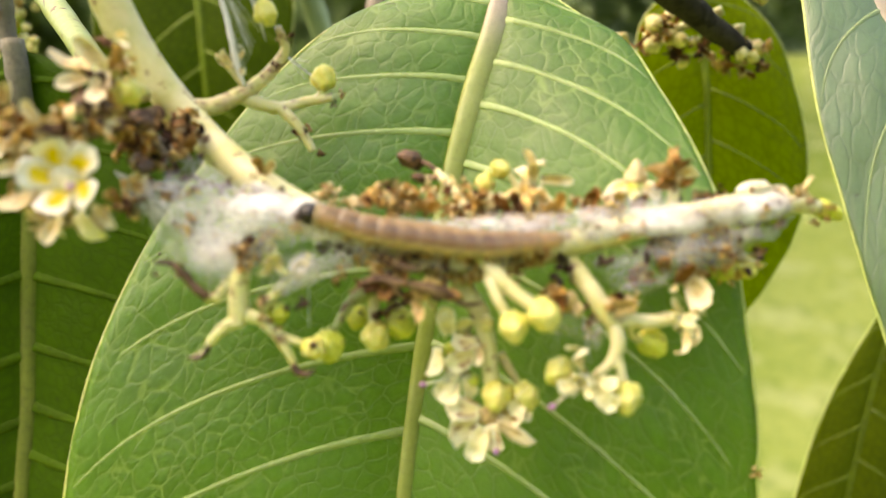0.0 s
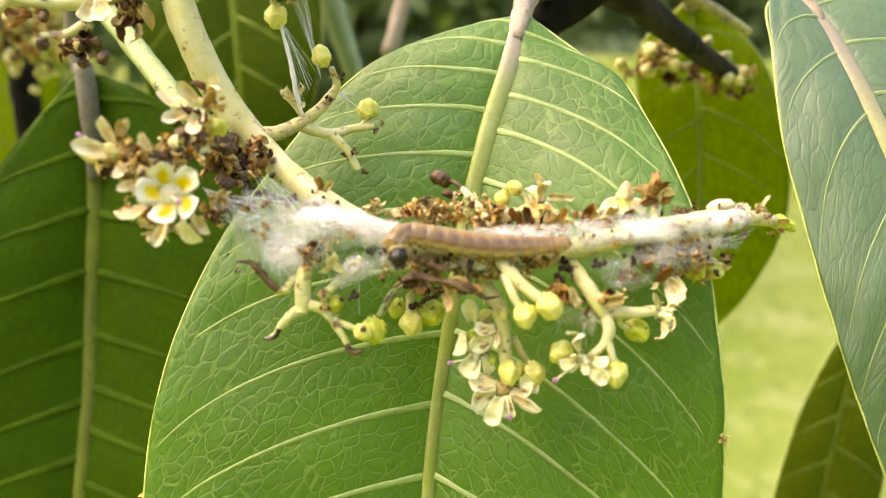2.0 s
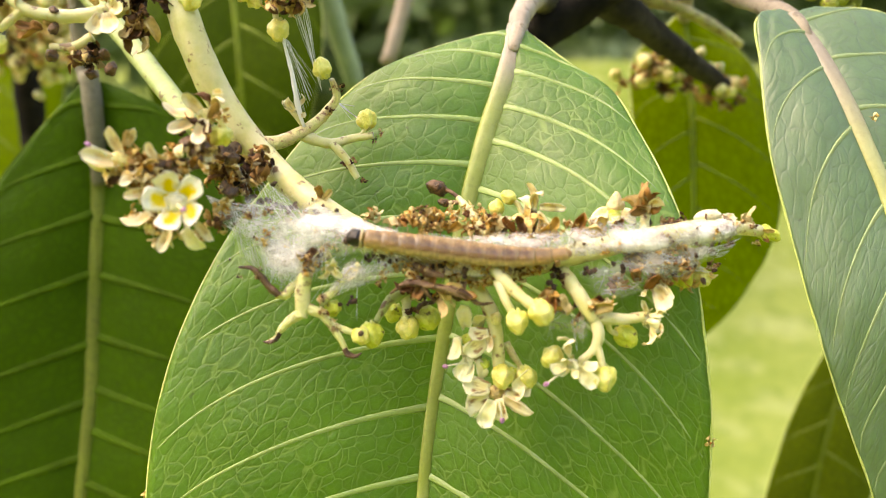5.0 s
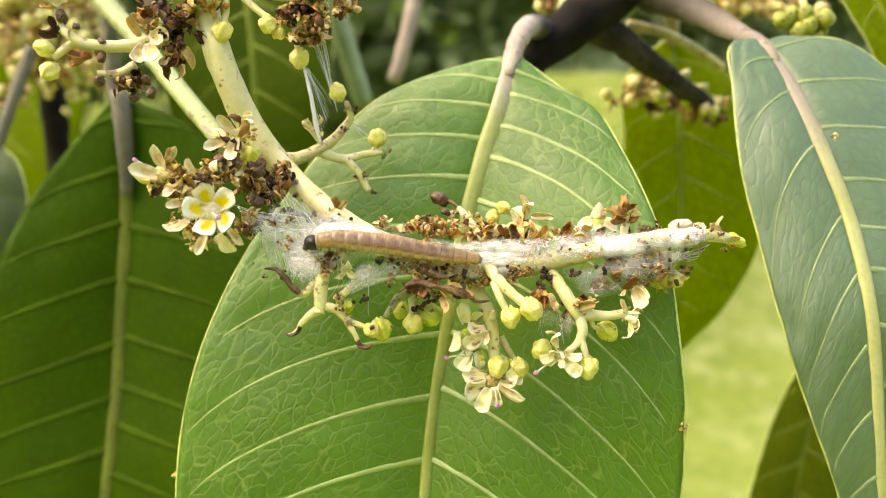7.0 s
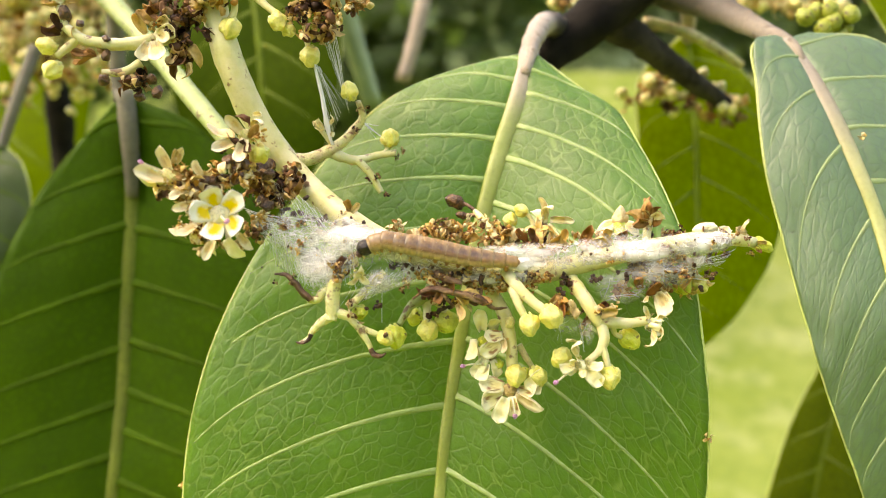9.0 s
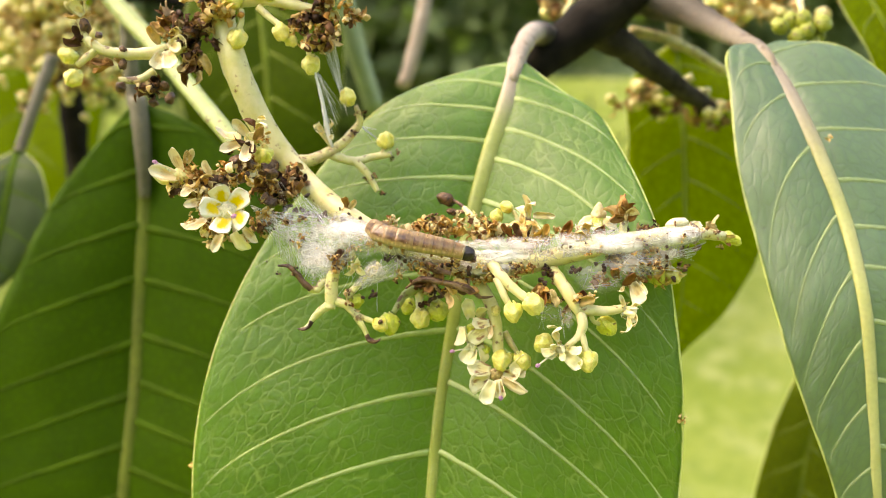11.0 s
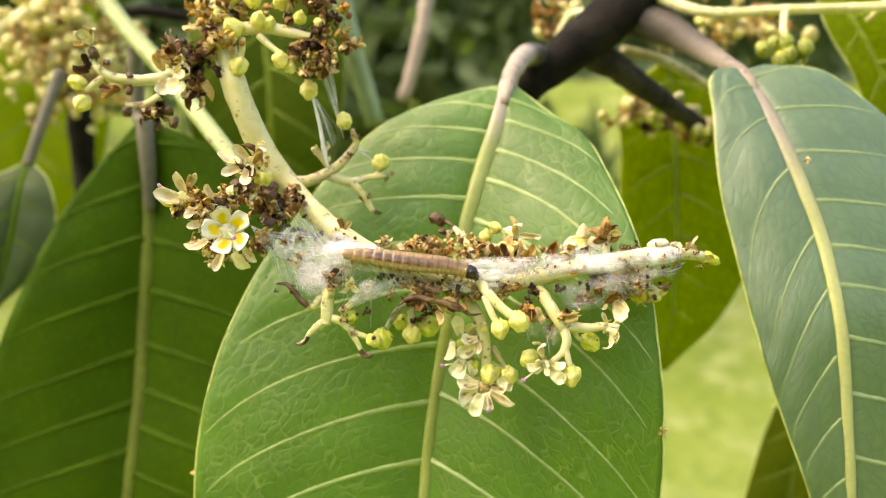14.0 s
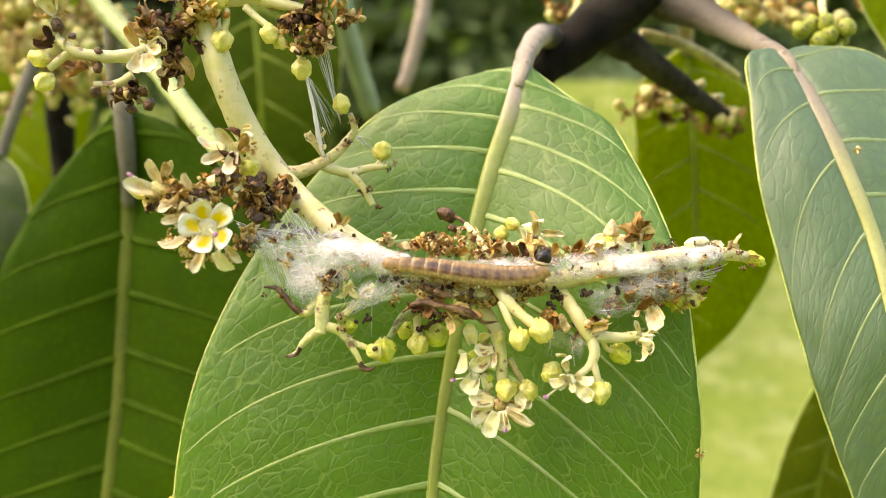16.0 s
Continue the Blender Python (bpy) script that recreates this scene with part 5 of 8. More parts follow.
twig([(-15.4, 63.3, -14.0), (-14.1, 63.2, -14.5), (-13.1, 63.2, -15.6), (-12.1, 63.2, -17.1), (-11.5, 63.2, -18.3)], [0.65, 0.55, 0.44, 0.38, 0.3], TWIG_SPOT)
twig([(-11.7, 63.0, -17.9), (-11.3, 63.0, -18.5), (-10.6, 63.0, -18.7), (-10.0, 63.2, -18.4)], [0.3, 0.34, 0.24, 0.08], DRY_TIP, "dried_tip", 0.5)
twig([(-13.0, 63.3, -15.6), (-12.1, 63.4, -16.0), (-11.0, 63.5, -16.4)], [0.45, 0.4, 0.36], TWIG_SPOT)
bud(panicle, (-10.1, 63.2, -16.7), (0.6, -0.75, -0.25), 1.0)
piece("bud_scar", BUD_DEAD_MESH[0], panicle, (-10.0, 62.3, -16.2), aim((0.3, -0.9, 0.2), 40), 0.3)
twig([(-16.3, 64.0, -11.5), (-17.1, 63.8, -12.0), (-17.6, 63.6, -12.7), (-18.6, 63.4, -12.7)], [0.6, 0.55, 0.5, 0.42], TWIG_SPOT)
twig([(-18.2, 63.0, -12.7), (-19.2, 63.0, -11.7), (-20.1, 63.0, -10.6), (-20.8, 63.0, -10.0), (-22.1, 63.0, -9.9)], [0.34, 0.42, 0.36, 0.26, 0.12], DRY_TIP, "dried_tip", 0.6)
twig([(-14.3, 63.6, -13.5), (-13.1, 63.9, -12.5), (-11.9, 64.2, -11.2), (-10.3, 64.6, -9.7)], [0.55, 0.5, 0.45, 0.5], TWIG_SPOT)
bud(panicle, (-13.1, 64.6, -14.2), (0.5, -0.6, 0.2), 0.95, BUD_GREEN_MESH, False)
strew(panicle, (-20.7, 62.8, -10.3), (1.6, 0.6, 0.8), 5, "dark", (0.22, 0.4))
strew(panicle, (-13.1, 63.0, -15.0), (2.0, 0.8, 1.6), 5, "dark", (0.3, 0.5))
strew(panicle, (-14.6, 63.5, -9.3), (1.6, 0.8, 1.2), 5, "brown", (0.4, 0.7))
flower(panicle, (-13.1, 63.2, -9.8), (0.3, -0.7, -0.5), "aged", 0.5, 60, 0, None, 3)

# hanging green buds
twig([(-5.3, 67.5, -11.9), (-6.0, 68.0, -13.0), (-7.4, 67.5, -13.8), (-8.2, 66.5, -14.8), (-8.8, 65.5, -15.8)], [0.85, 0.75, 0.6, 0.45, 0.4], STEM_GREEN_SHADED)
twig([(-5.9, 68.2, -13.1), (-5.8, 68.0, -14.3), (-5.7, 67.6, -15.6)], [0.7, 0.6, 0.5])
twig([(-5.5, 68.5, -12.8), (-4.3, 68.6, -13.9), (-3.7, 68.6, -14.9)], [0.7, 0.6, 0.5])
bud(panicle, (-9.2, 65.3, -17.0), (0.2, -0.5, -0.7), 1.35, BUD_GREEN_MESH)
bud(panicle, (-5.6, 67.2, -16.6), (0.05, -0.55, -0.85), 1.25)
bud(panicle, (-3.6, 68.8, -15.9), (0.3, -0.7, -0.5), 1.5, BUD_GREEN_MESH)
bud(panicle, (-7.2, 69.0, -15.5), (-0.2, -0.6, -0.6), 1.1, BUD_GREEN_MESH)
strew(panicle, (-4.0, 67.0, -13.2), (2.6, 1.0, 1.6), 12, "dark", (0.4, 0.7))
twig([(-7.2, 63.5, -12.4), (-5.4, 63.0, -11.2), (-3.3, 62.8, -11.4), (-1.3, 62.8, -11.9), (0.4, 63.2, -12.8)], [0.14, 0.3, 0.4, 0.42, 0.2], DRIED_TWIG, "dried_twig", 0.6)
twig([(-1.9, 63.2, -11.6), (0.0, 63.0, -12.1), (1.7, 63.4, -13.3), (3.1, 64.0, -13.3)], [0.3, 0.36, 0.26, 0.1], DRIED_TWIG, "dried_twig", 0.6)
twig([(-4.6, 63.5, -10.6), (-3.7, 63.0, -12.0), (-2.7, 63.5, -13.2)], [0.3, 0.25, 0.15], DRIED_TWIG, "dried_twig", 0.3)
twig([(-4.8, 64.0, -9.6), (-3.2, 63.0, -10.2), (-1.9, 63.0, -10.5)], [0.4, 0.5, 0.3], DRIED_TWIG, "dried_twig", 0.3)
twig([(-1.7, 64.0, -11.9), (-0.3, 64.0, -12.9), (0.3, 64.0, -11.2)], [0.3, 0.3, 0.2], DRIED_TWIG, "dried_twig", 0.3)

# pair of buds in front
twig([(2.8, 64.5, -9.3), (3.8, 63.0, -10.5), (5.4, 62.0, -12.0), (6.8, 61.5, -13.0)], [0.8, 0.75, 0.7, 0.6])
twig([(3.5, 63.0, -10.9), (4.2, 62.0, -12.6), (4.9, 61.8, -13.9)], [0.6, 0.5, 0.45])
bud(panicle, (7.6, 61.0, -13.5), (0.4, -0.5, -0.75), 1.3)
bud(panicle, (5.3, 61.3, -14.5), (0.2, -0.5, -0.85), 1.2)

# drooping twig with the streaked flower
twig([(0.5, 67.0, -10.6), (2.7, 66.2, -14.1), (3.7, 66.0, -17.2), (3.9, 66.0, -20.4)], [0.9, 0.9, 0.85, 0.7])
piece("bud_scar", BUD_PALE_MESH[0], panicle, (3.5, 65.3, -15.2), aim((0.1, -0.6, 0.8)), 0.62)
twig([(4.7, 66.5, -18.0), (5.7, 66.5, -19.7), (6.4, 66.5, -20.7)], [0.5, 0.4, 0.35], TWIG_PINK)
twig([(2.0, 67.0, -15.6), (1.3, 66.8, -18.0), (1.9, 66.5, -20.1)], [0.6, 0.5, 0.5])
bud(panicle, (4.3, 65.3, -21.2), (0.0, -0.75, -0.5), 1.3)
bud(panicle, (6.8, 66.0, -21.4), (0.4, -0.5, -0.7), 1.2)
piece("flower", DISC_TAN, panicle, (3.7, 65.6, -23.0), aim((0.0, -0.92, -0.2)), 1.0, "aged white mango flower streaked with brown")
for foot, end, kind, size, roll in (
    ((3.0, 65.3, -22.6), (0.6, 64.6, -22.0), "streaked", 1.07, 12),
    ((2.9, 65.2, -23.3), (0.2, 64.5, -24.0), "streaked", 1.22, -14),
    ((3.3, 65.1, -23.7), (2.6, 64.6, -25.7), "white", 1.16, 6),
    ((4.0, 65.2, -23.6), (4.3, 64.6, -25.4), "streaked", 0.88, 30),
    ((4.4, 65.2, -23.2), (7.9, 64.4, -24.6), "lance", 1.20, 48),
    ((4.6, 65.5, -22.9), (6.5, 65.0, -23.3), "streaked", 0.88, -25),
    # the flowers above it, half closed
    ((0.5, 65.9, -16.3), (0.0, 65.4, -14.2), "white", 1.04, 8),
    ((1.2, 66.0, -16.0), (1.8, 65.6, -14.4), "white", 0.79, 30),
    ((-0.3, 65.9, -17.3), (0.0, 65.5, -19.6), "white", 0.98, 42),
    ((2.6, 65.5, -17.3), (0.7, 65.0, -18.6), "streaked", 1.04, -20),
    ((2.8, 65.6, -16.8), (1.3, 65.2, -16.9), "streaked", 0.85, 20),
    ((2.9, 65.5, -17.0), (3.3, 65.1, -18.7), "lance", 0.62, 30),
    ((0.9, 65.8, -19.4), (-0.2, 65.4, -20.9), "white", 0.98, -10),
    ((1.1, 65.7, -20.0), (0.6, 65.2, -21.7), "white", 0.95, 15),
    ((1.6, 65.8, -19.7), (2.4, 65.4, -21.3), "white", 0.88, -25),
    ((0.7, 65.9, -19.0), (-0.6, 65.6, -18.5), "white", 0.73, 30),
    # petals round the bud beside it
    ((7.2, 65.8, -20.8), (5.7, 65.2, -22.3), "white", 1.04, -15),
    ((7.0, 65.9, -21.8), (6.6, 65.4, -23.4), "white", 0.79, 10),
):
    loose_petal(panicle, foot, end, kind, size, roll)
piece("calyx", BUD_GREEN_MESH[0], panicle, (0.7, 66.1, -17.6), aim((0.1, -0.5, 0.6)), 0.62, "pale green flower base")
for p, s in (((1.7, 66.2, -18.6), 0.6), ((1.5, 66.3, -16.7), 0.55), ((2.4, 66.2, -20.2), 0.6), ((5.3, 66.2, -21.0), 0.5)):
    piece("calyx", BUD_GREEN_MESH[1], panicle, p, any_turn(), s, "pale green flower base")
piece("flower", DISC_MESH, panicle, (0.7, 65.7, -19.6), aim((-0.6, -0.7, -0.1)), 0.72, "half-closed white mango flower with a pink stigma")
pistil(panicle, (0.5, 65.4, -20.0), (-1.6, 65.0, -20.2))
pistil(panicle, (4.0, 64.8, -23.7), (4.3, 64.3, -25.6))
strew(panicle, (2.5, 66.2, -16.6), (1.2, 0.6, 1.6), 4, "gold", (0.35, 0.6))

# forked twig to the right
twig([(10.1, 65.5, -10.2), (11.2, 64.0, -11.7), (12.4, 63.2, -13.5), (13.2, 63.0, -14.7)], [0.9, 0.85, 0.9, 0.8])
twig([(13.2, 63.0, -14.6), (13.5, 62.5, -16.1), (13.2, 62.3, -17.2), (11.7, 62.3, -18.8)], [0.75, 0.65, 0.5, 0.4])
twig([(13.2, 62.3, -16.7), (13.7, 62.0, -18.2), (14.0, 62.0, -19.4)], [0.5, 0.42, 0.4])
twig([(12.9, 63.0, -14.2), (14.5, 63.3, -14.5), (16.4, 63.8, -14.7), (18.3, 64.2, -14.5)], [0.85, 0.75, 0.65, 0.6])
twig([(14.5, 63.5, -14.9), (15.1, 64.3, -16.1), (16.2, 64.8, -16.6)], [0.35, 0.3, 0.3])
bud(panicle, (14.1, 62.0, -20.2), (0.1, -0.5, -0.85), 1.3)
bud(panicle, (9.1, 62.8, -18.5), (-0.6, -0.6, 0.1), 1.25)
bud(panicle, (16.7, 65.0, -16.7), (0.5, -0.4, -0.6), 1.25, BUD_GREEN_MESH)
flower(panicle, (10.9, 62.2, -19.0), (-0.3, -0.85, -0.1), "white", 0.62, 50, 40, None, 4, label="open cream mango flower with a pink stigma")
for foot, end, kind, size, roll in (((10.6, 62.0, -18.2), (9.3, 61.6, -16.3), "curled", 0.95, 30), ((11.2, 61.8, -19.3), (12.7, 61.4, -20.5), "white", 1.05, 0), ((11.5, 62.0, -19.1), (13.2, 61.8, -19.5), "white", 0.8, -30), ((10.3, 61.8, -19.1), (8.7, 61.6, -19.7), "white", 0.75, 20), ((9.3, 61.6, -16.3), (10.5, 61.4, -15.6), "white", 0.5, 60)):
    loose_petal(panicle, foot, end, kind, size, roll)
pistil(panicle, (10.2, 61.6, -19.5), (8.3, 61.0, -20.7))
flower(panicle, (18.7, 64.2, -14.7), (0.75, -0.6, -0.1), "white", 0.6, 50, 15, None, 4, label="curled cream mango flower")
for foot, end, size, roll in (((18.9, 63.8, -14.6), (20.4, 63.4, -15.1), 0.8, 50), ((19.0, 63.8, -15.1), (19.8, 63.6, -16.6), 0.85, 60), ((18.5, 63.8, -14.2), (17.9, 63.8, -13.0), 0.6, 0), ((19.0, 63.6, -14.2), (19.8, 63.6, -13.5), 0.55, 40)):
    loose_petal(panicle, foot, end, "curled", size, roll)
strew(panicle, (10.3, 64.0, -11.7), (1.4, 0.8, 1.6), 6, "dark", (0.45, 0.7))
strew(panicle, (13.6, 63.0, -12.9), (1.8, 0.7, 0.8), 5, "gold", (0.5, 0.8))
strew(panicle, (9.1, 64.0, -12.9), (1.3, 0.6, 1.2), 4, "gold", (0.5, 0.8))
strew(panicle, (10.9, 65.0, -14.6), (3.2, 0.8, 1.6), 9, "brown", (0.45, 0.75))

# clump under the outer stalk
strew(panicle, (19.5, 66.5, -10.2), (4.4, 1.2, 2.2), 22, "brown", (0.5, 0.85))
strew(panicle, (22.4, 67.0, -9.9), (4.0, 1.2, 2.4), 16, "gold", (0.5, 0.85))
twig([(21.6, 67.0, -7.1), (23.1, 67.5, -8.9), (24.9, 68.0, -10.4)], [0.6, 0.55, 0.5])
bud(panicle, (23.1, 68.0, -10.9), (0.2, -0.6, -0.6), 1.3, BUD_GREEN_MESH)
bud(panicle, (24.9, 68.0, -11.0), (0.6, -0.5, -0.4), 1.1)
for foot, end, kind, size, roll in (((19.7, 65.5, -11.5), (20.7, 65.2, -13.2), "cup", 0.95, 30), ((20.5, 65.5, -11.5), (20.9, 65.2, -12.3), "curled", 0.6, 0), ((18.8, 65.5, -11.9), (18.5, 65.3, -12.7), "curled", 0.5, 40)):
    loose_petal(panicle, foot, end, kind, size, roll)
strew(panicle, (26.3, 68.0, -8.2), (3.4, 0.9, 1.8), 9, "dark", (0.4, 0.7))

# upper side
twig([(18.7, 66.5, -7.3), (18.6, 67.0, -5.3), (18.9, 67.4, -3.8)], [0.6, 0.55, 0.6], STEM)
for foot, end, kind, size, roll in (
    ((18.6, 67.0, -3.8), (16.9, 66.6, -3.1), "bract_brown", 1.0, 20),
    ((18.5, 66.8, -3.4), (17.6, 66.4, -2.7), "bract_brown", 0.9, 60),
    ((18.7, 67.0, -3.3), (18.5, 66.6, -2.2), "bract_brown", 0.8, 0),
    ((18.8, 66.8, -3.5), (19.5, 66.6, -3.0), "cup", 0.6, 30),
    ((18.5, 66.6, -3.7), (17.0, 66.2, -3.9), "bract_brown", 0.85, -30),
    ((18.8, 67.0, -3.1), (19.0, 67.0, -2.4), "bract_brown", 0.6, 40),
):
    loose_petal(panicle, foot, end, kind, size, roll, name="bract")
piece("bud", YELLOW_BUD, panicle, (15.8, 68.5, -3.7), aim((0.0, -0.3, 0.95)), 1.0, "dry orange-yellow bud")
twig([(15.7, 67.0, -6.5), (15.8, 68.0, -5.3), (15.8, 68.5, -4.3)], [0.35, 0.6, 0.75], BUD_GREEN, "cup")
twig([(14.0, 67.0, -5.8), (15.2, 69.0, -4.6), (16.0, 70.0, -3.7)], [0.35, 0.3, 0.3])
for foot, end, kind, size, roll in (((16.0, 70.0, -4.4), (16.1, 70.0, -2.4), "orange", 0.85, 0), ((15.8, 69.8, -4.4), (14.1, 69.2, -5.1), "aged", 0.95, 30), ((16.1, 69.8, -4.4), (17.5, 69.4, -4.9), "aged", 0.9, -20), ((16.0, 69.7, -4.6), (16.2, 69.0, -6.0), "aged", 0.85, 10), ((12.3, 67.0, -6.3), (13.6, 68.0, -4.8), "orange", 0.7, 20), ((11.2, 66.8, -6.6), (11.9, 67.0, -5.2), "orange", 0.7, -20)):
    loose_petal(panicle, foot, end, kind, size, roll)
twig([(6.8, 66.5, -8.0), (6.9, 67.3, -6.0), (7.1, 68.0, -4.3)], [0.7, 0.75, 0.6], DRIED_TWIG)
flower(panicle, (6.6, 67.2, -5.3), (-0.1, -0.6, 0.75), "orange", 0.6, 74, 10, None, 4, label="dry golden mango flower with long petals")
for foot, end, kind, size, roll in (((7.3, 67.4, -4.3), (6.4, 67.6, -1.3), "curled", 1.0, 20), ((7.5, 67.5, -3.8), (7.6, 68.0, -1.0), "curled", 0.9, -40), ((7.8, 67.0, -3.7), (10.5, 66.5, -3.5), "curled", 0.95, 30), ((7.7, 67.0, -4.3), (9.2, 66.6, -5.6), "curled", 0.8, 60),
                                    ((6.8, 67.2, -4.0), (6.1, 67.6, -2.4), "aged", 0.7, 30), ((6.0, 66.6, -6.3), (5.5, 67.0, -4.3), "orange", 0.85, 60), ((6.9, 66.5, -6.5), (7.2, 66.8, -4.5), "orange", 0.85, -50), ((7.4, 66.4, -6.6), (8.4, 66.6, -5.3), "aged", 0.7, 30)):
    loose_petal(panicle, foot, end, kind, size, roll)
bud(panicle, (4.8, 69.0, -3.0), (-0.9, -0.3, 0.4), 0.85, None, False)
twig([(6.2, 68.5, -4.7), (5.5, 68.8, -3.5), (5.0, 69.0, -3.2)], [0.35, 0.3, 0.25])
bud(panicle, (3.5, 69.0, -4.2), (0.0, -0.3, 0.95), 0.9, None, False)
twig([(4.5, 67.8, -6.1), (3.8, 68.5, -5.1), (3.6, 69.0, -4.4)], [0.4, 0.35, 0.3])
twig([(2.4, 67.5, -7.1), (1.5, 68.5, -5.6), (0.2, 70.0, -4.1), (-0.5, 70.8, -3.3)], [0.7, 0.65, 0.55, 0.4])
twig([(-0.1, 70.5, -3.6), (-1.3, 71.3, -2.7), (-2.3, 72.0, -2.4)], [0.3, 0.25, 0.25], DRIED_TWIG)
twig([(0.1, 70.3, -3.8), (-1.1, 70.8, -3.8), (-2.2, 71.0, -3.9)], [0.3, 0.3, 0.35], DRIED_TWIG)
bud(panicle, (-2.7, 72.0, -2.3), (-0.9, -0.3, 0.2), 0.95, BUD_DEAD_MESH, False)
bud(panicle, (-2.0, 71.0, -3.8), (-0.9, -0.3, 0.0), 0.5, BUD_DEAD_MESH, False)
strew(panicle, (-0.6, 69.5, -4.6), (1.5, 0.8, 1.4), 5, "brown", (0.4, 0.7))
strew(panicle, (2.2, 68.0, -5.6), (2.6, 0.9, 1.5), 9, "brown", (0.45, 0.75))
strew(panicle, (-3.7, 67.5, -5.1), (4.2, 1.0, 1.0), 20, "gold", (0.4, 0.75))
strew(panicle, (-3.0, 66.8, -5.9), (5.0, 0.9, 0.8), 18, "brown", (0.4, 0.7))
strew(panicle, (5.0, 66.8, -6.7), (4.6, 0.9, 0.9), 18, "gold", (0.5, 0.8))
strew(panicle, (11.6, 67.0, -6.2), (5.0, 0.9, 0.9), 20, "gold", (0.45, 0.75))
strew(panicle, (8.8, 66.6, -6.6), (6.0, 0.8, 0.9), 12, "brown", (0.4, 0.65))
strew(panicle, (21.3, 67.5, -5.5), (3.2, 0.9, 1.0), 10, "dark", (0.4, 0.7))
strew(panicle, (27.0, 67.0, -5.4), (2.6, 0.8, 0.8), 10, "dark", (0.35, 0.6))
piece("bud", WHITE_BUD, panicle, (24.9, 67.0, -4.6), aim((0.9, -0.2, 0.25)), 1.0, "closed white flower bud")
piece("bud", TIP_BUD, panicle, (32.0, 69.2, -6.5), aim((0.93, -0.2, -0.3)), 1.0, "yellow-green end bud with brown edges")
piece("bud", BUD_DEAD_MESH[0], panicle, (26.9, 66.6, -6.0), aim((0.2, -0.9, 0.2)), 0.8, "brown bud pressed on the stalk")
strew(panicle, (29.4, 68.4, -7.0), (2.2, 0.6, 0.7), 4, "dark", (0.25, 0.4))
for foot, end, kind, size, roll in (((29.8, 68.6, -5.7), (28.2, 68.0, -4.5), "bract_brown", 0.8, 20), ((30.0, 68.6, -5.3), (29.1, 68.2, -4.5), "bract_brown", 0.7, 60), ((31.2, 68.6, -6.6), (32.1, 68.4, -7.7), "bract_brown", 0.4, 0), ((28.1, 68.0, -4.6), (27.1, 67.6, -5.0), "cup", 0.6, 20), ((31.3, 68.4, -6.0), (32.8, 68.2, -5.8), "bract", 0.4, 40), ((25.8, 67.0, -5.0), (23.9, 66.8, -5.3), "bract_brown", 0.7, 30)):
    loose_petal(panicle, foot, end, kind, size, roll, name="bract")
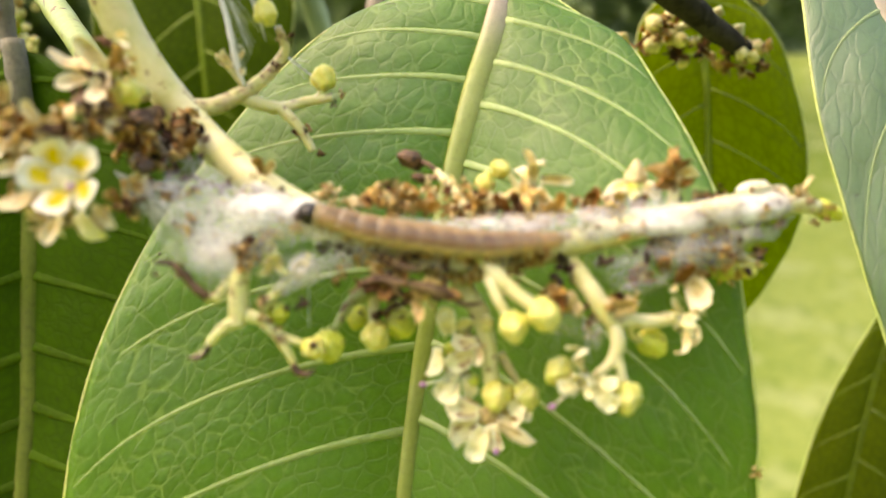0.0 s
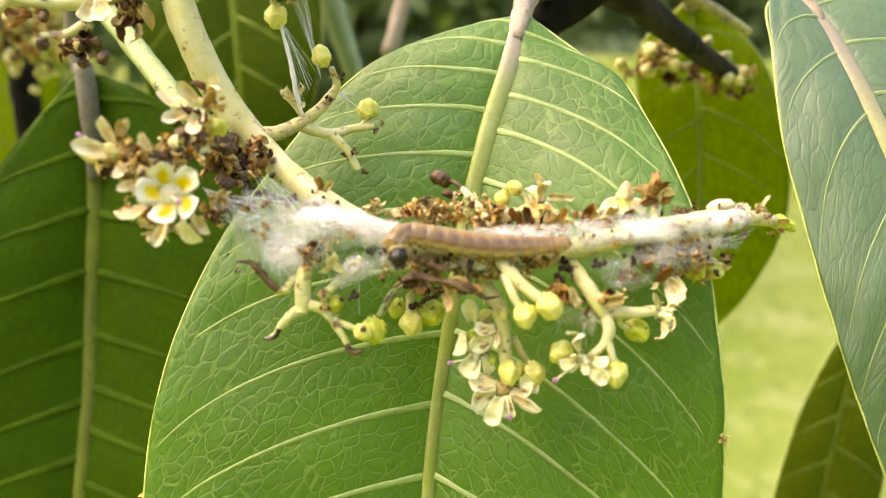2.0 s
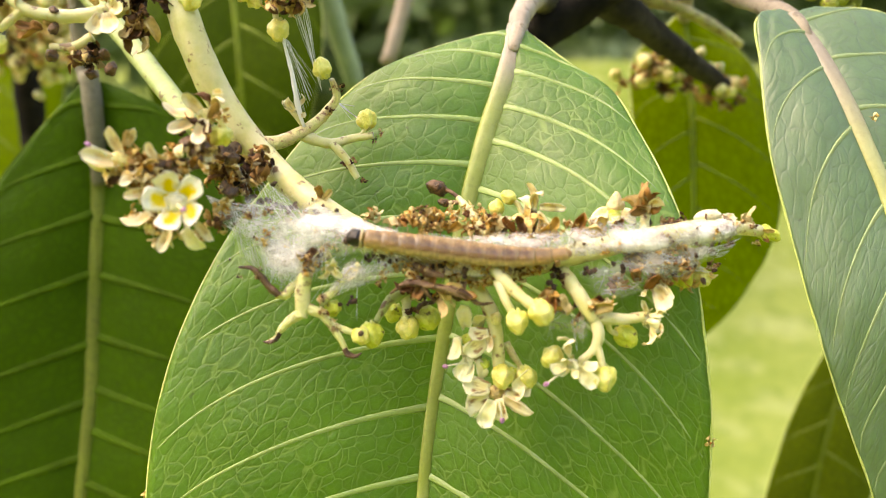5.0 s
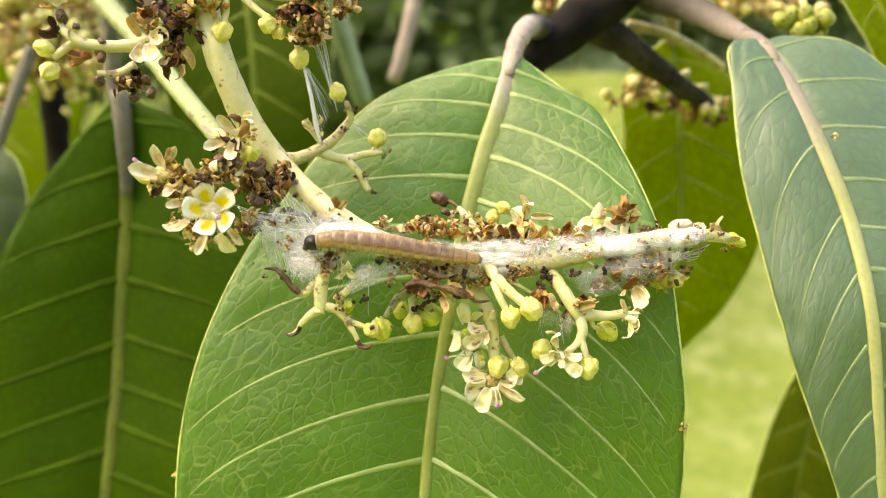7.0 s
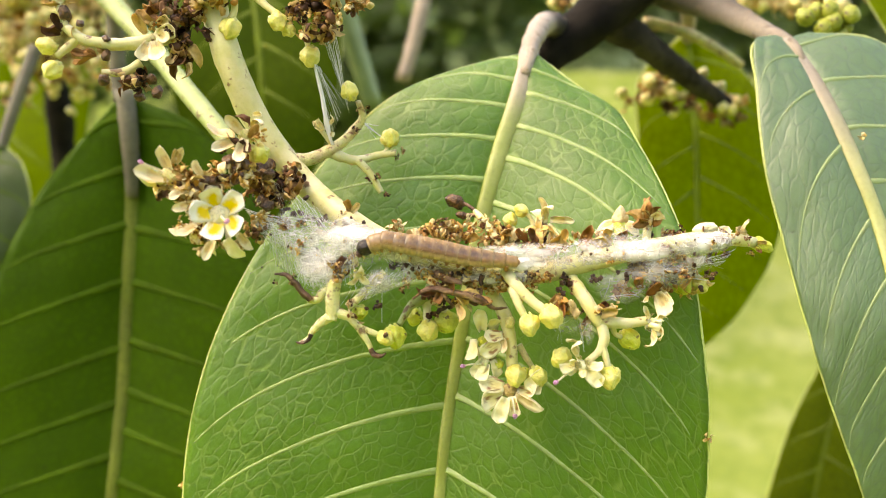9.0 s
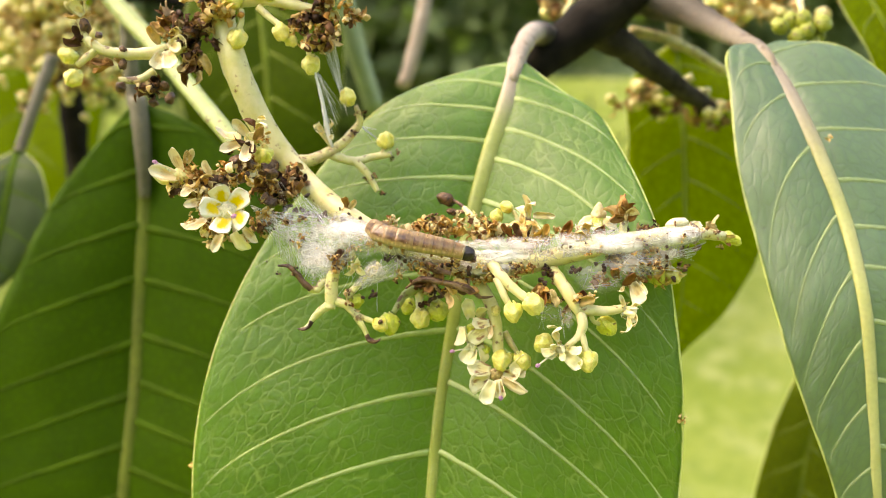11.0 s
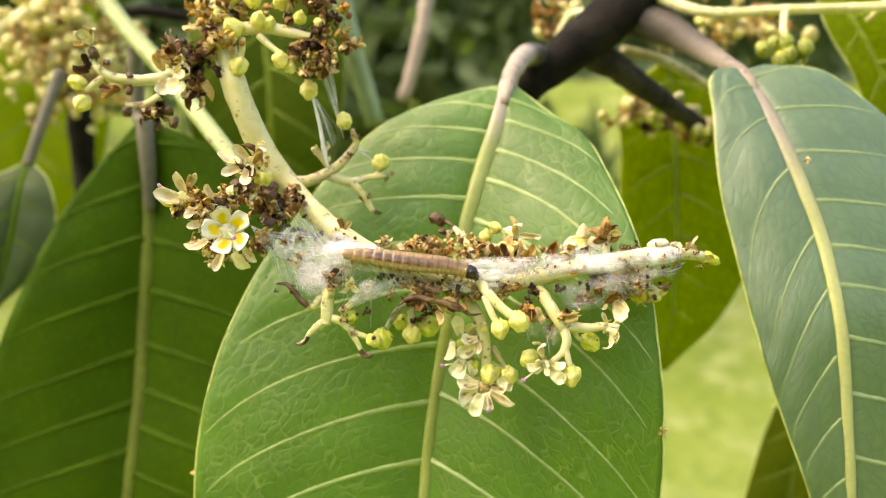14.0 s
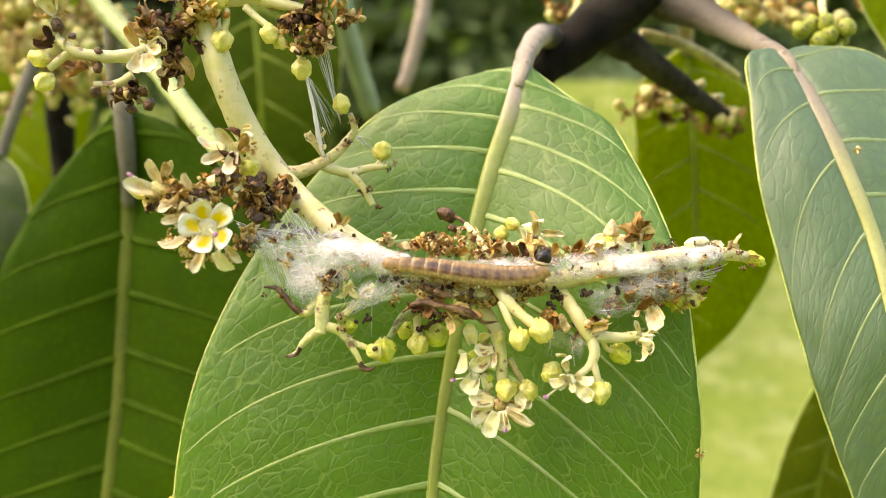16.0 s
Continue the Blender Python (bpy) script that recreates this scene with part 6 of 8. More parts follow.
# larger dry bracts among the litter
for foot, end, kind, size, roll in (
    ((-1.5, 63.2, -13.0), (-2.3, 63.0, -11.6), "bract", 0.8, 20), ((-1.9, 63.2, -12.2), (-0.5, 63.0, -11.4), "bract", 0.75, -30), ((-4.7, 63.6, -11.7), (-6.6, 63.4, -12.6), "bract_brown", 0.9, 40), ((-3.9, 63.4, -11.1), (-4.7, 63.4, -13.1), "bract_brown", 0.85, 0),
    ((-2.3, 63.4, -12.8), (-1.2, 63.4, -14.2), "bract_brown", 0.8, 30), ((-0.7, 63.6, -12.5), (1.4, 63.4, -13.0), "bract_brown", 0.85, -30), ((-3.7, 63.6, -10.1), (-2.2, 63.2, -10.5), "bract_brown", 0.8, 60), ((-5.4, 63.8, -9.9), (-4.3, 63.4, -11.1), "bract", 0.6, 30),
    ((8.9, 63.6, -12.0), (9.2, 63.3, -13.6), "bract", 0.85, 30), ((9.6, 63.6, -12.3), (10.3, 63.4, -13.8), "bract", 0.8, -20), ((8.6, 63.8, -11.7), (7.7, 63.6, -12.9), "bract_brown", 0.7, 0), ((12.5, 62.8, -13.5), (14.6, 62.6, -12.8), "bract", 0.9, 20), ((12.8, 62.8, -13.2), (13.8, 62.8, -12.1), "bract_brown", 0.7, 0),
    ((3.1, 66.6, -6.4), (2.4, 66.6, -4.9), "bract_brown", 0.8, 20), ((3.7, 66.4, -6.5), (4.4, 66.4, -5.0), "bract", 0.8, -30), ((5.3, 66.2, -6.4), (4.4, 66.0, -5.9), "bract", 0.8, 40), ((6.2, 66.0, -6.5), (5.5, 66.0, -5.3), "bract_brown", 0.8, 10), ((7.7, 66.0, -6.5), (8.9, 65.8, -5.8), "bract", 0.85, 20),
    ((9.1, 66.0, -6.5), (9.6, 66.0, -5.1), "bract", 0.7, -20), ((11.2, 66.4, -6.2), (11.9, 66.2, -5.0), "bract", 0.8, 10), ((12.2, 66.4, -6.2), (13.7, 66.2, -5.3), "bract", 0.85, 40), ((13.7, 66.4, -6.1), (14.2, 66.4, -4.7), "bract", 0.75, 0), ((14.9, 66.4, -5.8), (16.0, 66.2, -5.0), "bract", 0.6, 30),
    ((-5.0, 66.6, -6.1), (-5.7, 66.6, -4.4), "bract", 0.75, 20), ((-4.2, 66.6, -5.9), (-3.5, 66.6, -4.3), "bract_brown", 0.75, -20), ((-2.8, 66.4, -6.0), (-2.1, 66.4, -4.6), "bract", 0.7, 40), ((-1.4, 66.4, -6.2), (-0.2, 66.2, -5.3), "bract", 0.75, 20), ((-6.4, 66.6, -6.0), (-7.7, 66.6, -5.6), "bract_brown", 0.7, 50),
    ((17.7, 65.4, -11.1), (17.1, 65.2, -9.7), "bract_brown", 0.9, 0), ((18.4, 65.2, -11.8), (19.1, 65.0, -10.5), "bract", 0.8, 30), ((21.1, 65.8, -10.4), (19.9, 65.6, -9.6), "bract", 0.85, 20), ((22.6, 66.4, -11.2), (23.4, 66.4, -9.8), "bract", 0.8, -20), ((18.7, 67.0, -4.4), (18.1, 67.0, -2.9), "bract_brown", 0.8, 0), ((19.1, 67.0, -4.4), (19.7, 67.0, -3.0), "bract", 0.7, 20),
    ((-10.4, 64.0, -10.0), (-11.1, 63.8, -10.8), "bract", 0.6, 20), ((-14.5, 63.8, -8.0), (-15.1, 63.4, -9.1), "bract_brown", 0.7, 20), ((-14.3, 66.6, -3.2), (-15.0, 66.6, -1.8), "bract_brown", 0.7, 0), ((-14.2, 66.4, -3.4), (-13.3, 66.4, -2.4), "bract", 0.55, 0),
):
    loose_petal(panicle, foot, end, kind, size, roll, name="bract")
# under the larva
strew(panicle, (-4.9, 64.8, -10.0), (4.0, 0.8, 0.9), 10, "brown", (0.4, 0.6))
strew(panicle, (2.0, 65.0, -10.8), (4.5, 0.8, 1.1), 14, "gold", (0.4, 0.7))
strew(panicle, (-0.4, 65.0, -11.7), (3.0, 0.8, 1.2), 8, "gold", (0.4, 0.65))
strew(panicle, (-2.4, 64.3, -9.9), (6.0, 0.5, 0.9), 14, "gold", (0.35, 0.6))
strew(panicle, (-7.9, 64.6, -10.0), (3.0, 0.5, 1.0), 7, "gold", (0.3, 0.5))
strew(panicle, (4.0, 64.4, -11.2), (3.0, 0.5, 1.2), 8, "gold", (0.35, 0.6))
strew(panicle, (7.4, 64.6, -9.9), (3.0, 0.5, 0.6), 6, "brown", (0.3, 0.5))
strew(panicle, (-12.8, 65.0, -7.4), (3.0, 0.7, 1.0), 5, "gold", (0.35, 0.6))
strew(panicle, (-14.8, 67.5, -3.3), (0.8, 0.6, 1.2), 5, "dark", (0.35, 0.55))
strew(panicle, (-16.6, 67.0, -5.3), (3.0, 0.8, 1.2), 6, "gold", (0.35, 0.55))
for c, s, n in (((-20.0, 67.5, -3.9), (1.3, 0.5, 0.7), 7), ((-17.7, 67.3, -4.5), (2.0, 0.5, 0.6), 8), ((-14.9, 66.5, -4.7), (1.5, 0.5, 0.8), 8), ((-9.4, 64.3, -9.0), (2.0, 0.5, 0.9), 7), ((-7.9, 64.5, -8.8), (1.5, 0.4, 0.6), 6),
                ((-14.3, 64.0, -8.8), (0.9, 0.4, 0.9), 4), ((5.2, 64.2, -9.6), (1.3, 0.4, 0.5), 5), ((0.1, 63.5, -10.5), (0.7, 0.4, 0.9), 5), ((-1.7, 63.8, -9.3), (1.6, 0.5, 0.5), 5), ((-3.2, 66.0, -13.5), (1.8, 0.6, 1.0), 12),
                ((8.8, 64.2, -11.4), (1.0, 0.4, 0.9), 5), ((15.6, 65.0, -9.5), (0.9, 0.4, 0.5), 4), ((12.5, 64.6, -10.0), (1.8, 0.4, 0.5), 8), ((21.5, 66.0, -9.5), (3.0, 0.6, 1.2), 14), ((26.4, 66.0, -5.9), (1.2, 0.4, 0.8), 6),
                ((-11.6, 64.0, -13.1), (1.6, 0.5, 1.2), 6), ((-21.1, 67.0, -2.9), (2.0, 0.7, 1.0), 7)):
    frass(web, c, s, n)
for c, s, n, kind in (((-18.4, 64.0, -6.7), (4.5, 0.6, 2.4), 9, "gold"), ((-20.6, 65.0, -4.8), (2.5, 0.6, 1.6), 6, "brown"), ((-11.6, 63.9, -7.9), (3.0, 0.3, 0.8), 5, "gold"), ((16.1, 64.3, -7.5), (4.0, 0.4, 1.0), 6, "brown"), ((22.2, 65.0, -6.5), (3.5, 0.4, 0.9), 6, "brown"), ((-8.9, 64.4, -11.4), (2.5, 0.4, 1.0), 5, "brown")):
    strew(web, c, s, n, kind, (0.16, 0.34), name="petal_scrap")
for c, s, n in (((-18.3, 63.8, -6.0), (5.5, 0.5, 3.0), 5), ((-4.8, 63.7, -9.3), (6.0, 0.4, 0.8), 3), ((12.0, 64.0, -7.6), (6.0, 0.4, 1.2), 10), ((22.2, 65.0, -6.2), (5.0, 0.5, 1.4), 14)):
    frass(web, c, s, n, (0.25, 0.6))

strew(web, (26.9, 66.2, -5.3), (2.4, 0.4, 0.7), 6, "dark", (0.2, 0.42), name="petal_scrap")
strew(web, (23.6, 65.6, -5.9), (2.6, 0.4, 0.6), 6, "brown", (0.2, 0.42), name="petal_scrap")
strew(web, (20.4, 65.0, -7.0), (2.4, 0.4, 0.8), 6, "dark", (0.2, 0.42), name="petal_scrap")
strew(web, (21.8, 65.0, -8.9), (3.0, 0.4, 1.2), 9, "dark", (0.2, 0.42), name="petal_scrap")
strew(web, (19.6, 64.8, -9.6), (2.4, 0.4, 1.0), 7, "brown", (0.2, 0.42), name="petal_scrap")
strew(web, (25.2, 66.0, -7.8), (2.4, 0.4, 0.8), 5, "dark", (0.2, 0.42), name="petal_scrap")
strew(web, (-3.9, 64.2, -4.1), (1.6, 0.4, 0.6), 6, "dark", (0.22, 0.45), name="petal_scrap")
strew(web, (0.8, 63.6, -9.3), (3.2, 0.4, 0.5), 8, "brown", (0.22, 0.45), name="petal_scrap")
strew(web, (-3.8, 63.4, -10.0), (2.4, 0.4, 0.9), 8, "brown", (0.22, 0.45), name="petal_scrap")
strew(web, (7.2, 64.0, -9.7), (2.6, 0.4, 0.5), 6, "brown", (0.22, 0.45), name="petal_scrap")
strew(web, (10.2, 64.6, -6.6), (3.0, 0.4, 0.6), 7, "gold", (0.22, 0.45), name="petal_scrap")

# ---- the second blossom stalk above ----
upper = thing("flower_panicle", (-30.9, 73.0, 15.5), "cluster of yellow buds and withered brown mango flowers", "blossom")
for pts, radii in (
    ([(-35.6, 72.5, 16.2), (-39.3, 71.5, 15.3), (-42.6, 70.6, 15.0), (-45.6, 70.0, 15.6), (-47.0, 70.0, 16.7)], [0.95, 0.85, 0.75, 0.65, 0.5]),
    ([(-39.0, 71.0, 13.0), (-40.9, 70.8, 11.9), (-43.3, 70.6, 11.8)], [0.55, 0.5, 0.4]),
    ([(-47.0, 70.0, 16.5), (-47.3, 70.0, 17.8), (-47.9, 70.0, 19.2)], [0.5, 0.42, 0.35]),
    ([(-45.6, 70.0, 15.5), (-48.2, 70.0, 13.5)], [0.5, 0.42]),
    ([(-31.4, 74.5, 21.9), (-26.1, 74.0, 22.3), (-21.7, 73.5, 21.5), (-17.0, 73.5, 20.3)], [1.0, 0.9, 0.7, 0.5]),
    ([(-28.7, 73.0, 20.8), (-28.6, 72.6, 19.3), (-28.9, 72.4, 18.2)], [0.45, 0.4, 0.4]),
    ([(-26.6, 73.4, 21.2), (-25.1, 73.0, 19.9), (-23.7, 72.6, 18.9)], [0.5, 0.45, 0.4]),
    ([(-31.6, 75.0, 23.4), (-33.0, 75.0, 27.0), (-36.9, 76.0, 29.3)], [0.8, 0.7, 0.5]),
):
    part("twig", tube(pts, radii, 8, len(pts) * 5, 0.15), STEM, upper)
for p, way, s in (((-49.1, 69.8, 14.6), (-0.8, -0.5, 0.2), 1.3), ((-48.5, 69.6, 12.0), (-0.4, -0.6, -0.6), 1.4), ((-29.0, 72.2, 17.2), (-0.1, -0.5, -0.85), 1.6), ((-29.7, 72.6, 21.9), (-0.3, -0.8, 0.4), 1.7), ((-23.5, 72.4, 18.1), (0.3, -0.6, -0.7), 1.45), ((-22.4, 72.8, 17.2), (0.4, -0.5, -0.7), 1.1), ((-26.5, 73.0, 23.1), (0.1, -0.7, 0.6), 1.4), ((-25.2, 73.4, 22.7), (0.3, -0.7, 0.4), 1.2), ((-18.5, 72.6, 22.7), (0.3, -0.7, 0.5), 1.0), ((-31.7, 73.2, 23.6), (-0.2, -0.7, 0.6), 1.2), ((-21.1, 73.0, 23.5), (0, -0.7, 0.7), 1.1), ((-27.5, 74.0, 25.9), (0, -0.6, 0.7), 1.4), ((-23.8, 74.0, 25.6), (0, -0.6, 0.7), 1.3), ((-30.0, 74.0, 26.3), (0, -0.6, 0.7), 1.3)):
    bud(upper, p, way, s * 0.84)
for p, s in (((-47.0, 69.8, 18.1), 0.75), ((-45.3, 69.8, 17.1), 0.5), ((-42.7, 70.2, 13.7), 0.6), ((-43.0, 70.2, 10.9), 0.75), ((-39.4, 70.6, 10.8), 0.7), ((-37.6, 70.6, 11.2), 0.6), ((-37.1, 70.6, 9.7), 0.7), ((-39.2, 70.8, 9.1), 0.6), ((-42.6, 70.2, 15.5), 0.5), ((-40.4, 70.8, 11.2), 0.5)):
    piece("bud", BUD_DEAD_MESH[0], upper, p, any_turn(), s * 0.85)
for foot, end, kind, size, roll in (
    ((-47.6, 70.0, 19.4), (-49.4, 69.6, 20.3), "curled", 0.8, 20),
    ((-47.6, 70.0, 19.6), (-48.5, 69.6, 21.2), "cup", 0.7, 0),
    ((-47.4, 70.0, 19.8), (-47.7, 69.8, 22.5), "curled", 0.8, 40),
    ((-47.1, 70.0, 19.8), (-46.5, 69.8, 22.2), "curled", 0.75, -30),
    ((-47.2, 69.8, 19.4), (-47.9, 69.4, 20.4), "cup", 0.7, 10),
    ((-47.6, 70.0, 19.2), (-48.7, 69.6, 18.9), "bract_brown", 0.7, 30),
    ((-47.0, 70.0, 19.4), (-45.6, 69.8, 19.6), "bract_brown", 0.6, 0),
    ((-47.7, 70.0, 16.0), (-49.8, 69.8, 15.9), "bract_brown", 0.8, 0),
    ((-47.7, 70.0, 16.2), (-49.6, 69.8, 16.6), "bract_brown", 0.7, 50),
    ((-47.5, 70.0, 16.3), (-48.3, 69.8, 17.7), "bract_brown", 0.8, 20),
    ((-45.5, 69.8, 15.1), (-47.3, 69.8, 16.1), "bract_brown", 0.6, 60),
    ((-43.7, 70.0, 13.7), (-45.8, 69.8, 13.5), "bract_brown", 0.95, 10),
    ((-44.0, 70.0, 13.8), (-45.1, 69.8, 12.5), "bract_brown", 0.9, 40),
    ((-43.5, 70.2, 15.0), (-43.0, 70.2, 13.9), "bract_brown", 0.6, 0),
    ((-37.3, 71.0, 16.5), (-35.5, 70.6, 15.7), "cup", 0.8, 10),
    ((-36.9, 71.0, 16.2), (-34.3, 70.6, 17.1), "cup", 0.9, 30),
    ((-37.3, 71.0, 15.5), (-36.7, 70.6, 13.8), "cup", 1.0, 0),
    ((-38.0, 71.0, 15.3), (-38.9, 70.6, 13.1), "cup", 0.85, -20),
    ((-38.4, 71.0, 16.2), (-39.6, 70.8, 17.9), "bract", 0.9, 20),
    ((-37.5, 71.0, 17.2), (-38.3, 70.8, 18.0), "bract_brown", 0.9, 0),
    ((-36.9, 71.0, 17.6), (-35.2, 70.8, 18.6), "bract", 0.8, 40),
    ((-34.5, 71.2, 14.8), (-35.4, 71.0, 13.0), "bract_brown", 1.0, 0),
    ((-33.8, 71.2, 14.5), (-34.0, 71.0, 12.0), "bract_brown", 1.1, 30),
    ((-33.4, 71.2, 14.9), (-32.1, 71.0, 13.1), "bract_brown", 1.0, -20),
    ((-34.4, 71.0, 13.1), (-35.6, 70.8, 11.5), "bract_brown", 0.9, 20),
    ((-33.4, 71.0, 13.1), (-32.7, 71.0, 11.5), "bract_brown", 0.8, 50),
    ((-32.1, 72.0, 17.1), (-30.9, 71.8, 15.9), "bract_brown", 0.9, 10),
):
    loose_petal(upper, foot, end, kind, size, roll, name="bract" if "bract" in kind else "petal")
for c, s, n, kind in (((-33.5, 71.6, 16.7), (2.6, 1.2, 2.4), 9, "dark"), ((-33.8, 71.3, 14.2), (1.6, 0.8, 1.8), 6, "dark"), ((-35.0, 71.8, 18.4), (2.8, 1.2, 1.6), 8, "dark"), ((-32.2, 72.4, 20.3), (3.0, 1.2, 2.6), 12, "brown"), ((-33.8, 73.0, 22.5), (3.4, 1.4, 2.6), 9, "gold"), ((-19.6, 73.0, 19.8), (3.4, 1.6, 3.0), 20, "dark"), ((-17.8, 72.6, 18.4), (2.4, 1.2, 2.2), 9, "dark"), ((-16.0, 72.8, 21.6), (1.8, 1.0, 2.6), 8, "brown"), ((-21.1, 73.2, 22.3), (3.0, 1.4, 2.0), 9, "dark"), ((-18.7, 73.6, 24.9), (4.0, 1.6, 2.4), 14, "dark"), ((-26.0, 74.0, 25.2), (4.0, 1.5, 2.0), 8, "gold"), ((-32.0, 74.5, 26.3), (5.0, 1.8, 2.6), 12, "brown"), ((-39.2, 70.9, 10.7), (1.4, 0.6, 1.0), 4, "dark")):
    strew(upper, c, s, n, kind, (0.6, 1.0))
for c, s, n in (((-19.5, 72.2, 19.0), (3.0, 0.8, 2.6), 7), ((-31.7, 71.8, 19.5), (2.4, 0.8, 2.0), 7), ((-37.3, 71.2, 17.3), (1.6, 0.6, 1.4), 4), ((-16.3, 72.2, 19.7), (1.6, 0.6, 2.0), 4)):
    strew(upper, c, s, n, "gold", (0.4, 0.7))


# ---- blurred blossoms further off ----
def far_blossom(at, spread, n, label, mix, size, seed, stems):
    r = random.Random(seed)
    far_pale = label.startswith("pale")
    ob = thing("flower_panicle", at, label, "blossom", "far blossoms")
    for pts, radii in stems:
        part("twig", tube(pts, radii, 8, 14, 0.15), STEM, ob)
    for _ in range(n):
        p = [c + r.gauss(0, 0.5) * s for c, s in zip(at, spread)]
        if r.random() < mix:
            piece("withered_flower", r.choice(WITHERED[r.choice(("brown", "gold", "gold", "gold") if far_pale else ("dark", "brown", "gold"))]), ob, p, any_turn(r), r.uniform(0.9, 1.5) * size)
        else:
            piece("bud", r.choice(BUD_PALE_MESH), ob, p, any_turn(r), r.uniform(0.8, 1.4) * size)
    return ob


far_blossom((-100.1, 165.0, 32.6), (13, 9, 16), 330, "pale yellow mango blossom out of focus", 0.3, 1.0, 5, [([(-132.2, 172.0, 25.4), (-122.3, 170.0, 30.9), (-112.6, 168.0, 35.4), (-102.5, 166.0, 39.4), (-91.4, 164.0, 43.3)], [2.9, 2.9, 2.8, 2.7, 2.6]), ([(-95.2, 165.0, 50.8), (-98.6, 165.0, 35.3), (-100.5, 165.0, 22.0)], [1.6, 1.3, 0.8]), ([(-98.6, 165.0, 35.3), (-105.0, 164.0, 32.4)], [1.0, 0.7])])
far_blossom((-88.1, 165.0, 26.1), (10, 7, 11), 130, "pale yellow mango blossom out of focus", 0.3, 1.0, 6, [([(-98.6, 165.0, 35.3), (-92.1, 165.0, 27.4), (-88.4, 165.0, 18.2)], [1.3, 1.0, 0.6])])
far_blossom((35.5, 136.0, 15.2), (6.5, 3, 3.4), 30, "brown-yellow withered mango blossom out of focus", 0.55, 1.0, 7, [([(43.8, 134.0, 19.0), (38.8, 136.0, 16.9), (33.2, 136.0, 15.2)], [0.8, 0.7, 0.5])])
far_blossom((47.7, 137.0, 12.5), (5.0, 3, 3.4), 18, "brown-yellow withered mango blossom out of focus", 0.6, 1.0, 8, [([(47.2, 136.0, 17.0), (47.7, 137.0, 11.4)], [0.8, 0.5])])
far_blossom((19.6, 132.0, 33.0), (5.5, 3, 5.0), 36, "brown and cream withered mango blossom out of focus", 0.8, 1.0, 9, [([(24.7, 120.0, 32.3), (19.7, 125.0, 32.6), (17.2, 125.0, 29.0)], [1.0, 0.8, 0.5])])
far_blossom((63.3, 160.0, 36.9), (11, 4, 4.4), 34, "pale yellow mango blossom out of focus", 0.55, 1.1, 10, [([(51.7, 150.0, 38.2), (62.0, 160.0, 37.5), (67.2, 160.0, 35.1)], [0.8, 0.7, 0.5])])
cluster = far_blossom((52.8, 102.0, 23.2), (3.6, 2.0, 3.6), 0, "hanging cluster of yellow-green mango buds", 0.0, 1.3, 11, [([(53.7, 108.0, 31.3), (52.3, 104.0, 27.1), (52.8, 102.0, 23.2)], [0.7, 0.6, 0.5])])
for p in ((48.5, 102.0, 23.9), (50.9, 101.0, 22.2), (54.7, 101.0, 24.2), (53.7, 102.0, 21.3), (52.0, 102.0, 25.0), (52.3, 101.0, 23.1), (50.4, 103.0, 24.9), (54.5, 102.5, 22.8)):
    bud(cluster, p, (rnd.uniform(-0.5, 0.5), -0.5, -0.7), 1.45, BUD_UNRIPE_MESH)
far_blossom((83.0, 140.0, 34.8), (9, 4, 4), 20, "yellow-green mango buds out of focus", 0.1, 1.2, 12, [([(70.9, 108.0, 33.2), (69.3, 112.0, 30.3)], [0.7, 0.5])])


# ---- silk webbing ----


def sheet(edge_a, edge_b, mat, name="silk_sheet", sag=0.6, n=26, m=14, seed=0, rough=0.5):
    """A sheet of silk spun between two lines."""
    a, b = flow(edge_a, n), flow(edge_b, n)
    bm = bmesh.new()
    uv = bm.loops.layers.uv.new("span")
    grid = []
    for i in range(n + 1):
        row = []
        for j in range(m + 1):
            t = j / m
            p = a[i].lerp(b[i], t)
            p.y += -sag * math.sin(math.pi * t) + rough * noise.noise(p * 0.45 + Vector((seed, 0, 0)))
            p.z += 0.5 * rough * noise.noise(p * 0.5 + Vector((0, seed, 5)))
            row.append(bm.verts.new(p))
        grid.append(row)
    for i in range(n):
        for j in range(m):
            f = bm.faces.new((grid[i][j], grid[i][j + 1], grid[i + 1][j + 1], grid[i + 1][j]))
            for l, (di, dj) in zip(f.loops, ((0, 0), (0, 1), (1, 1), (1, 0))):
                l[uv].uv = ((i + di) / n, (j + dj) / m)
    return part(name, bm, mat, web)


def threads(edge_a, edge_b, n, radius=0.03, slack=0.6, seed=0, cross=0.22):
    """A tangle of single silk threads from one line to another."""
    r = random.Random(seed)
    a, b = flow(edge_a, 40), flow(edge_b, 40)
    bm = bmesh.new()
    for _ in range(n):
        t = r.random()
        u = min(1, max(0, t + r.gauss(0, cross)))
        if u in (0, 1):
            u = r.random()
        p, q = a[int(t * 40)].copy(), b[int(u * 40)].copy()
        if r.random() < 0.15:
            q = p.lerp(q, r.uniform(0.4, 0.9)) + Vector((r.gauss(0, 0.6), r.gauss(0, 0.3), r.gauss(0, 0.6)))
        w = [p.lerp(q, k) + Vector((r.gauss(0, 0.35), r.gauss(0, 0.4), r.gauss(-0.15, 0.35))) * slack * 0.55 for k in (0.33, 0.67)]
        tube([p, w[0], w[1], q], [radius * r.choice((0.3, 0.4, 0.5, 0.6, 0.9))] * 2, 4, 10, 0, bm)
    ob = part("silk_threads", bm, THREAD, web)
    ob["kind"] = "stuff"
    return ob


